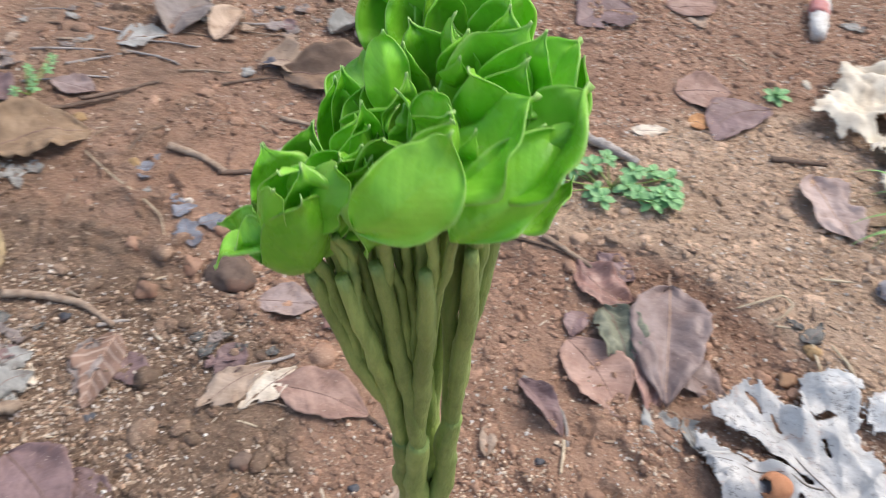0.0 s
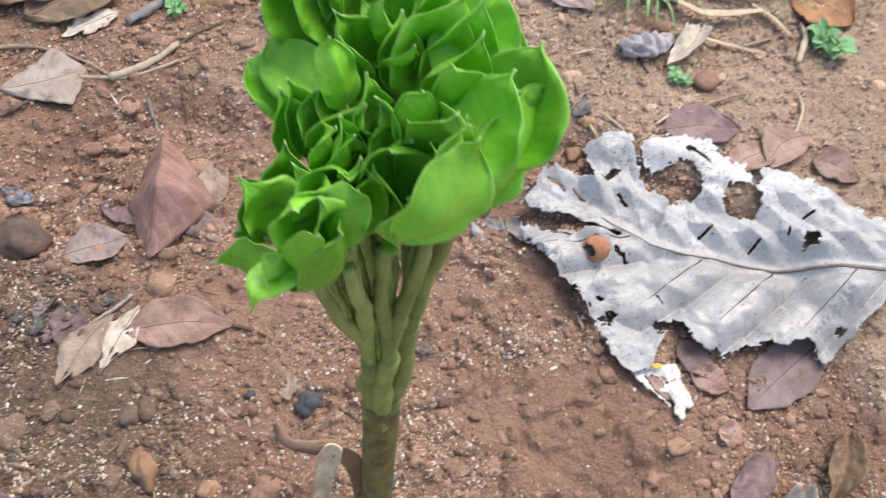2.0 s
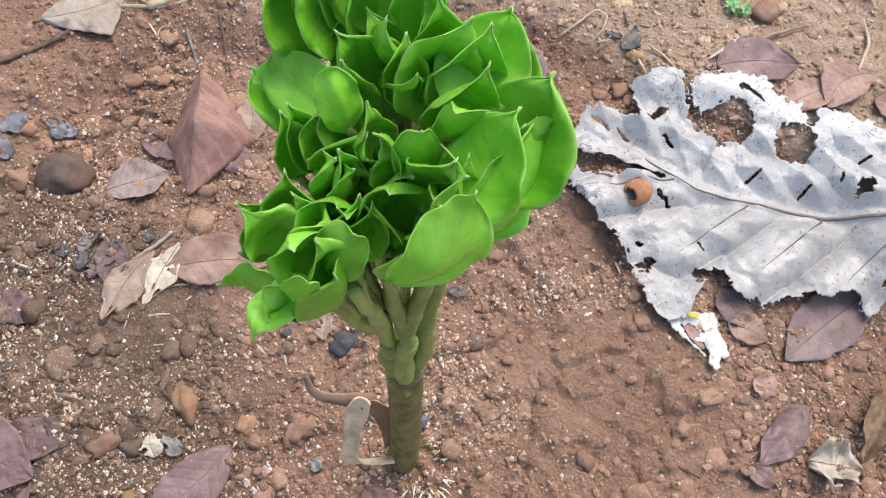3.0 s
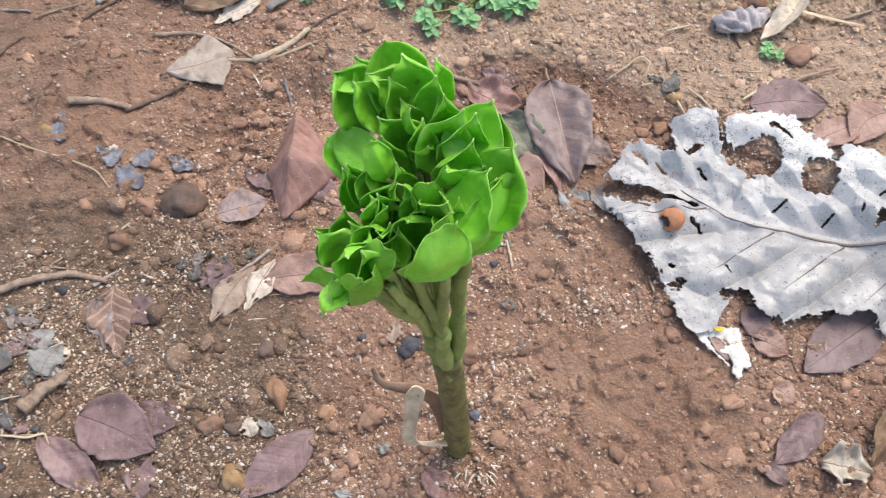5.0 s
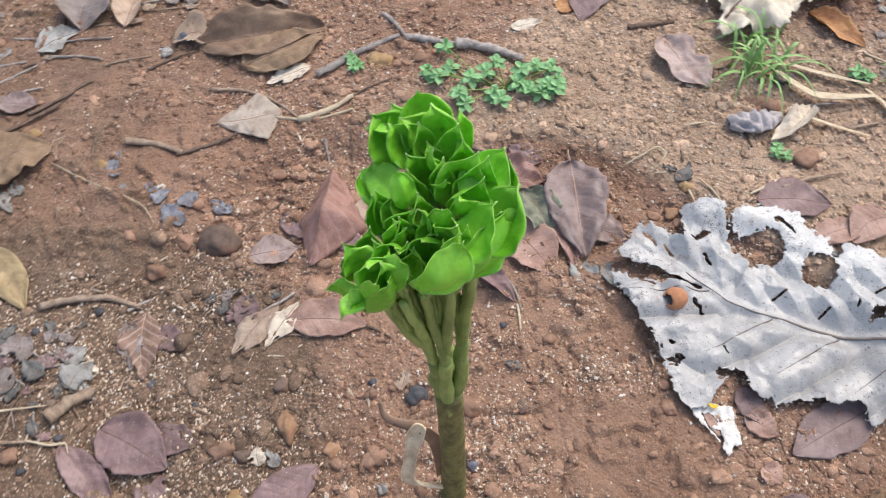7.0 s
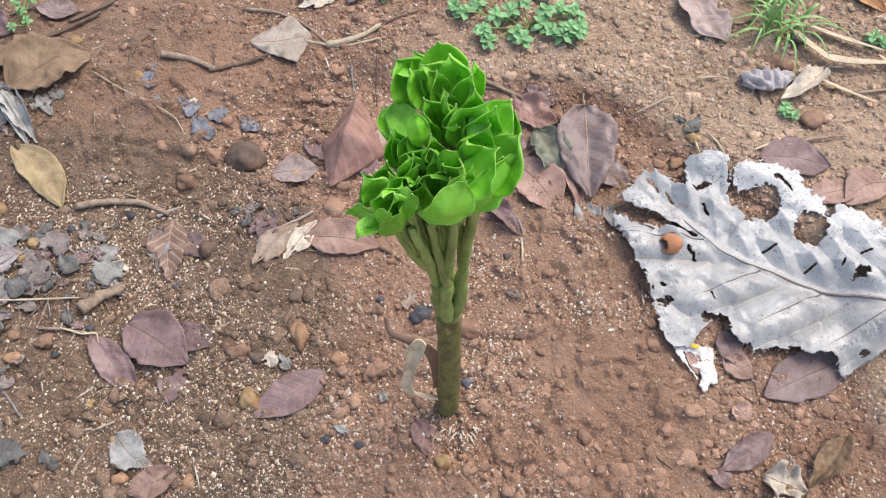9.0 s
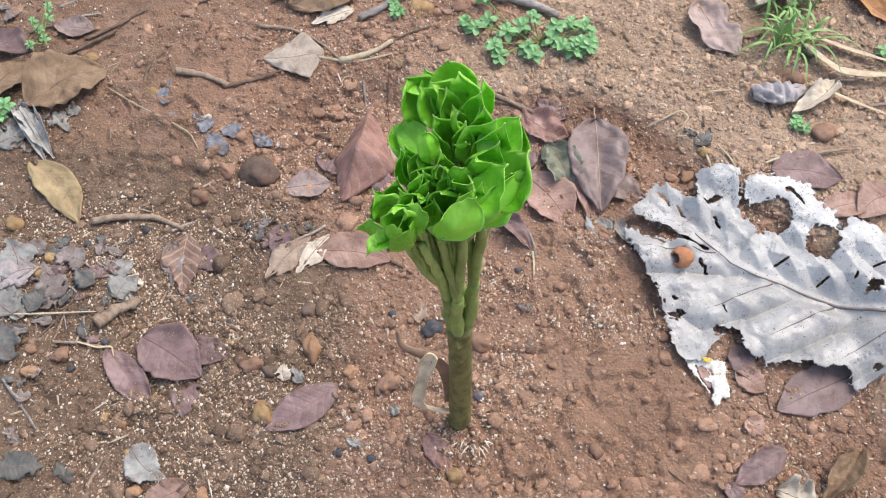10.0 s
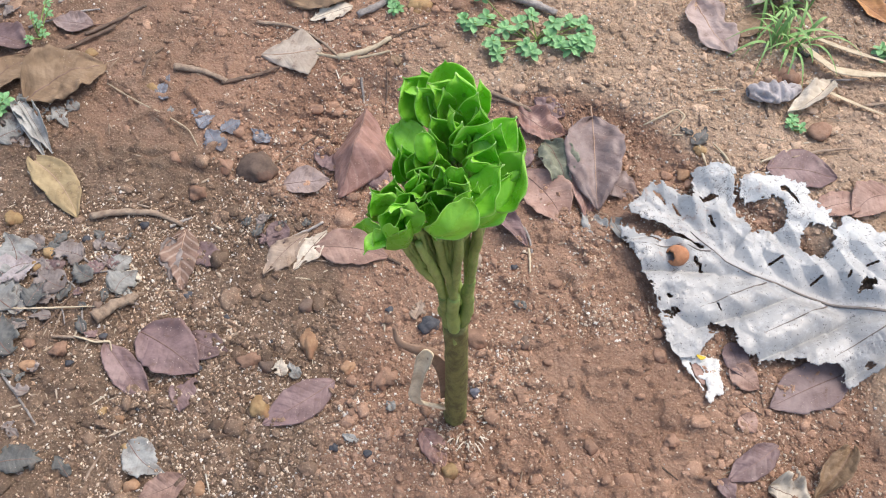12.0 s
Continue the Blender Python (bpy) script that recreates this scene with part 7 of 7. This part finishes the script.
def crumpled_leaf():
    at = np.array((0.59, 0.84, float(lie(0.59, 0.84))))
    ob = thing("crumpled_leaf", at, "large crumpled cream-coloured dead leaf with torn lobes", "leaf", "dead leaves on the soil")
    nu, nv = 170, 140
    u, v, f = sheet(nu, nv)
    a, b = 2 * u - 1, 2 * v - 1
    turn = radians(39)
    px, py = a * 0.225, b * 0.160 + 0.02 * vnoise(a * 3, b * 2, 65)
    # a thick roll follows the midrib, pleats run off it to the lobes
    roll = b + 0.28 + 0.10 * vnoise(a * 2.2, 0 * a, 64)
    z = 0.030 * np.exp(-((roll / 0.17) ** 2)) * smooth(1.1, 0.6, np.abs(a)) + 0.020 * np.exp(-(((b - 0.45 - 0.2 * a) / 0.16) ** 2)) * smooth(-0.2, 0.3, a)
    pleat = np.abs(((a * 2.3 + 0.9 * np.abs(roll) + 0.35 * vnoise(a * 3, b * 3, 61)) % 1.0) - 0.5) * 2
    z += 0.026 * (1 - (1 - pleat) ** 1.5) * smooth(0.1, 0.35, np.abs(roll)) + 0.016 * np.abs(vnoise(a * 6, b * 5, 62)) + 0.0035 * vnoise(a * 19, b * 16, 63)
    z += 0.006 * np.abs(((a * 5.5 + 1.2 * roll + 0.3 * vnoise(a * 4, b * 4, 60)) % 1.0) - 0.5) * 2 * np.exp(-((roll / 0.25) ** 2))
    ang = np.arctan2(b, a)
    score = np.hypot(a * 0.92, b) - 0.86 - 0.09 * np.cos(5 * ang + 0.4) - 0.10 * vnoise(ang * 2.3, 0 * ang, 66) - 0.09 * vnoise(a * 8, b * 8, 67) - 0.05 * vnoise(a * 22, b * 22, 69)
    for cx, cy, rx, ry in ((0.25, 0.30, 0.13, 0.15), (0.74, 0.42, 0.05, 0.07), (-0.62, 0.16, 0.07, 0.06), (-0.22, 0.22, 0.10, 0.03), (0.10, -0.42, 0.03, 0.03), (0.42, -0.30, 0.025, 0.05), (-0.25, -0.55, 0.06, 0.04)):
        score = np.maximum(score, 0.06 - 0.5 * min(rx, ry) * (np.hypot((a - cx) / rx, (b - cy) / ry) - 1 + 0.25 * vnoise(a * 11, b * 11, 68)) * 4)
    f = [q for q in f if max(score[i] for i in q) < 0.06]
    x, y = at[0] + px * math.cos(turn) - py * math.sin(turn), at[1] + px * math.sin(turn) + py * math.cos(turn)
    co = np.stack([x, y, lie(x, y) + 0.006 + z], 1) - at
    keep, f, uv = pick(co, f, np.stack([u, v], 1))
    skin(part("blade", mesh_of("blade", keep, f, uv, CREAM), ob), 0.0009)
    grid = co.reshape(nu, nv, 3)
    rows = np.arange(10, 160, 6)
    line = grid[rows, 44]
    line[1:-1] = (line[:-2] + 2 * line[1:-1] + line[2:]) / 4
    v, f = tube(line + (0, 0, 0.001), (0.0024, 0.0020, 0.0009), 6, 0.8)
    part("midrib", mesh_of("midrib", v, f, material=RIBS["dark"]), ob, "dark raised midrib")


crumpled_leaf()


# ---- small green plants ----
def oval(length, width, material, name, bend=0.25, fold=0.3):
    u, v, f = sheet(7, 5)
    s = 2 * v - 1
    half = width / 2 * np.sin(np.pi * np.clip(u, 0, 1) ** 1.1) ** 0.75 + 0.0002
    co = np.stack([u * length, s * half, length * (0.35 * u - bend * u * u) + np.abs(s) * half * fold], 1)
    return mesh_of(name, co, f, np.stack([u, v], 1), material)


HERB_LEAF = oval(0.0130, 0.0080, HERB, "leaf")
HERB_SMALL = oval(0.0085, 0.0060, HERB, "leaf", 0.1, 0.5)


def herb(name, label, foot, heads, high=0.02, size=1.0):
    """A low herb: stems run from the foot to heads of small paired leaves."""
    z0 = float(lie(*foot))
    ob = thing(name, (*foot, z0), label, "plant")
    rng = np.random.default_rng(int(abs(foot[0] * 1000)) + len(heads))
    for hx, hy in heads:
        top = np.array((hx - foot[0], hy - foot[1], float(lie(hx, hy)) - z0 + high * rng.uniform(0.7, 1.3)))
        mid = top * (0.55, 0.55, 0.5) + rng.normal(size=3) * 0.006 + (0, 0, 0.004)
        v, f = tube(bezier((0, 0, 0.0), mid, top, 9), (0.0012, 0.0010, 0.0008), 5)
        stem = part("stem", mesh_of("stem", v, f, material=STALK), ob)
        spin = rng.uniform(0, 90)
        for ring, (count, lean, mesh) in enumerate(((4, 12, HERB_LEAF), (4, -4, HERB_LEAF), (2, -30, HERB_SMALL))):
            for k in range(count):
                m = Matrix.Translation(top + (0, 0, (ring - 2) * 0.0035)) @ pose(0, 0, 0, rng.normal() * 8, 0, spin + 45 * ring + 360 / count * k + rng.normal() * 12)
                m = m @ pose(0, 0, 0, 0, lean + rng.normal() * 10, 0) @ Matrix.Scale(size * rng.uniform(0.95, 1.45), 4)
                part("leaf", mesh, stem, at=m)
    return ob


herb("trailing_herb", "low green herb with small paired leaves on red soil", (0.105, 0.575), ((0.006, 0.604), (0.020, 0.592), (0.040, 0.610), (0.034, 0.648), (0.048, 0.555), (0.056, 0.538), (0.066, 0.578)))
herb("trailing_herb", "low green herb trailing over red soil", (0.118, 0.575), ((0.090, 0.590), (0.098, 0.552), (0.106, 0.538), (0.108, 0.604), (0.142, 0.588), (0.166, 0.600), (0.188, 0.590), (0.150, 0.555), (0.168, 0.545), (0.188, 0.548), (0.194, 0.568), (0.176, 0.555), (0.136, 0.568)))
herb("seedling", "tiny green seedling beside a curled leaf", (0.484, 0.416), ((0.478, 0.420), (0.492, 0.412), (0.486, 0.432)), 0.012, 0.6)
herb("small_weed", "small green weed growing between dead leaves", (-0.640, 0.560), ((-0.648, 0.545), (-0.640, 0.575), (-0.632, 0.600), (-0.652, 0.590), (-0.628, 0.555), (-0.640, 0.625)), 0.02, 0.5)
herb("small_weed", "small green weed beside a rolled leaf", (-0.665, 0.400), ((-0.660, 0.415), (-0.668, 0.385), (-0.655, 0.430), (-0.675, 0.410), (-0.670, 0.365)), 0.02, 0.8)
herb("seedling", "tiny green seedling beside a grey stick", (-0.102, 0.640), ((-0.108, 0.646), (-0.098, 0.632), (-0.104, 0.626)), 0.012, 0.7)
herb("seedling", "single green seedling on bare soil", (0.337, 0.820), ((0.337, 0.820), (0.345, 0.826)), 0.012, 1.0)
herb("seedling", "small green seedling beside dry grass", (0.640, 0.560), ((0.640, 0.560), (0.650, 0.550)), 0.012, 0.9)
herb("seedling", "small bluish green seedling near straw", (0.700, 0.440), ((0.700, 0.440), (0.712, 0.425), (0.708, 0.452)), 0.02, 1.5)


def grass_tuft(x, y, count, long, label, seed):
    ob = thing("grass_tuft", (x, y, float(lie(x, y))), label, "grass")
    rng = np.random.default_rng(seed)
    for i in range(count):
        a = rng.uniform(0, 2 * np.pi)
        out = rng.uniform(0.25, 0.8) if math.sin(a) > 0.2 else rng.uniform(0.55, 1.05)
        size = long * rng.uniform(0.5, 1.0)
        way = np.array((math.cos(a), math.sin(a), 0))
        foot = np.array((rng.normal() * 0.016, rng.normal() * 0.012, 0))
        end = foot + way * size * out + (0, 0, size * max(0.1, 0.75 - 0.65 * out))
        mid = foot + way * size * out * 0.4 + (0, 0, size * 0.7)
        line = bezier(foot, mid, end, 8)
        w = rng.uniform(0.0028, 0.0062)
        part("blade", ribbon(line, (w * 0.7, w, w * 0.8, 0.0004), (-way[1], way[0], 0.1), GRASS, "blade", 0.4), ob)


grass_tuft(0.500, 0.570, 30, 0.120, "tuft of fresh green grass on bare soil", 2)
grass_tuft(0.512, 0.632, 18, 0.10, "tuft of fresh green grass beside a crumpled leaf", 5)
grass_tuft(0.700, 0.545, 14, 0.05, "small tuft of green grass", 3)
grass_tuft(0.780, 0.560, 16, 0.05, "small tuft of green grass", 4)


# ---- loose crumbs and grit ----
def solid_shape(sub):
    bm = bmesh.new()
    if sub:
        bmesh.ops.create_icosphere(bm, subdivisions=sub, radius=1)
    else:
        bmesh.ops.create_cone(bm, segments=4, radius1=1, radius2=0, depth=1, cap_ends=False, matrix=Matrix.Translation((0, 0, 0.5)))
    out = np.array([v.co for v in bm.verts]), np.array([[v.index for v in f.verts] for f in bm.faces])
    bm.free()
    return out


ICO, ROUND = solid_shape(1), solid_shape(2)
GRAIN = np.array(((1, 0, 0), (0, 1, 0), (-1, 0, 0), (0, -1, 0), (0, 0, 1), (0, 0, -1)), float), np.array(((0, 1, 4), (1, 2, 4), (2, 3, 4), (3, 0, 4), (1, 0, 5), (2, 1, 5), (3, 2, 5), (0, 3, 5)))


def scatter(name, label, material, x, y, r, seed, flat=0.7, sink=0.25, smooth_shade=False, shape=ICO, long=1.0):
    """Many loose grains as one heap of stuff."""
    rng = np.random.default_rng(seed)
    n = len(x)
    turn = rng.uniform(0, 2 * np.pi, n)
    size = r[:, None] * rng.uniform(0.5, 1.45, (n, 3)) * (long, 1, flat)
    base_v, base_f = shape
    v = base_v[None] * (1 + (0.17 if shape is ROUND else 0.24) * rng.normal(size=(n, len(base_v), 1))) * size[:, None]
    c, s = np.cos(turn)[:, None], np.sin(turn)[:, None]
    vx, vy = v[..., 0] * c - v[..., 1] * s, v[..., 0] * s + v[..., 1] * c
    z = hgt(x, y) + size[:, 2] * (1 - 2 * sink)
    co = np.stack([vx + x[:, None], vy + y[:, None], v[..., 2] + z[:, None]], -1).reshape(-1, 3)
    faces = (base_f[None] + (np.arange(n) * len(base_v))[:, None, None]).reshape(-1, 3)
    me = bpy.data.meshes.new(name)
    me.vertices.add(len(co))
    me.vertices.foreach_set("co", co.astype(np.float32).ravel())
    me.loops.add(faces.size)
    me.loops.foreach_set("vertex_index", faces.astype(np.int32).ravel())
    me.polygons.add(len(faces))
    me.polygons.foreach_set("loop_start", np.arange(0, faces.size, 3, dtype=np.int32))
    me.polygons.foreach_set("use_smooth", np.full(len(faces), smooth_shade))
    tone(me, np.repeat(x, len(base_v)), np.repeat(y, len(base_v)))
    me.materials.append(material)
    me.update(calc_edges=True)
    tagged(new(name, me), label, "gravel", kind="stuff")


def spread(count, seed, power, tight=0.0, thick=0.0):
    """Places for grains: thick in some patches, thin in others, thinner on the higher ground."""
    rng = np.random.default_rng(seed)
    x, y = rng.uniform(-0.85, 1.0, count * 6), rng.uniform(-0.25, 1.2, count * 6)
    want = 0.5 + 0.5 * vnoise(5 * x, 5 * y, 71) + 0.35 * vnoise(17 * x, 17 * y, 72)
    want = np.clip(want, 0.05, 1.4) ** power * (1 - tight * bank(x, y)) * np.clip(1.25 - 0.55 * np.hypot(x, y - 0.2), 0.25, 1)
    want = want * (1 + 2.2 * thick * np.exp(-((x - 0.17) / 0.14) ** 2 - ((y - 0.17) / 0.12) ** 2) + thick * np.exp(-((x + 0.42) / 0.12) ** 2 - ((y - 0.23) / 0.07) ** 2))
    want = want * (1 - 0.4 * smooth(-0.2, -0.5, x))
    keep = np.flatnonzero(rng.random(len(x)) < want * 0.55)[:count]
    return x[keep], y[keep], rng


GRIT = grain_material("pale_grit", ((0.74, 0.58, 0.42), (0.84, 0.73, 0.58), (0.56, 0.38, 0.25), (0.88, 0.84, 0.76)), 0.5)
x, y, rng = spread(54000, 1, 0.7, 0.25)
scatter("soil_crumbs", "loose red-brown crumbs of soil", CRUMB, x, y, 0.0010 + 0.0034 * rng.random(len(x)) ** 3, 1, 0.7, 0.38)
x, y, rng = spread(5200, 2, 0.9, 0.5)
scatter("soil_clods", "small reddish clods and pebbles", CRUMB, x, y, 0.0022 + 0.0062 * rng.random(len(x)) ** 3, 2, 0.6, 0.55, True, ROUND)
x, y, rng = spread(620, 9, 1.2, 0.0)
keep = rng.random(len(x)) < 0.35 + 0.65 * smooth(0.05, -0.25, x) * smooth(0.2, 0.35, y)
x, y = x[keep], y[keep]
scatter("soil_lumps", "larger damp lumps of red-brown soil", CRUMB, x, y, 0.0060 + 0.0065 * rng.random(len(x)) ** 2, 8, 0.55, 0.5, True, ROUND)
x, y, rng = spread(74000, 3, 1.5, 0.35, 2.5)
scatter("pale_grit", "fine cream-coloured grit strewn over soil", GRIT, x, y, 0.0007 + 0.0016 * rng.random(len(x)) ** 2, 3, 0.8, 0.12, False, GRAIN)

BITS = grain_material("dry_plant_bits", ((0.44, 0.34, 0.24), (0.24, 0.165, 0.115), (0.55, 0.46, 0.34), (0.68, 0.6, 0.46)), 0.7)
rng = np.random.default_rng(14)
x, y = rng.uniform(-0.8, 0.95, 9000), rng.uniform(-0.2, 1.15, 9000)
want = 0.05 + 0.9 * np.exp(-((x + 0.42) / 0.16) ** 2 - ((y - 0.22) / 0.10) ** 2) + 0.8 * np.exp(-((x + 0.6) / 0.15) ** 2 - ((y - 0.05) / 0.15) ** 2)
want += 0.35 * smooth(0.75, 0.95, y) + 0.3 * np.exp(-((x - 0.55) / 0.15) ** 2 - ((y - 0.5) / 0.1) ** 2)
keep = np.flatnonzero(rng.random(len(x)) < want)
x, y = x[keep], y[keep]
scatter("dry_plant_bits", "fine broken bits of straw and bark on soil", BITS, x, y, 0.0007 + 0.0006 * rng.random(len(x)), 6, 0.7, 0.0, False, ICO, 8.0)
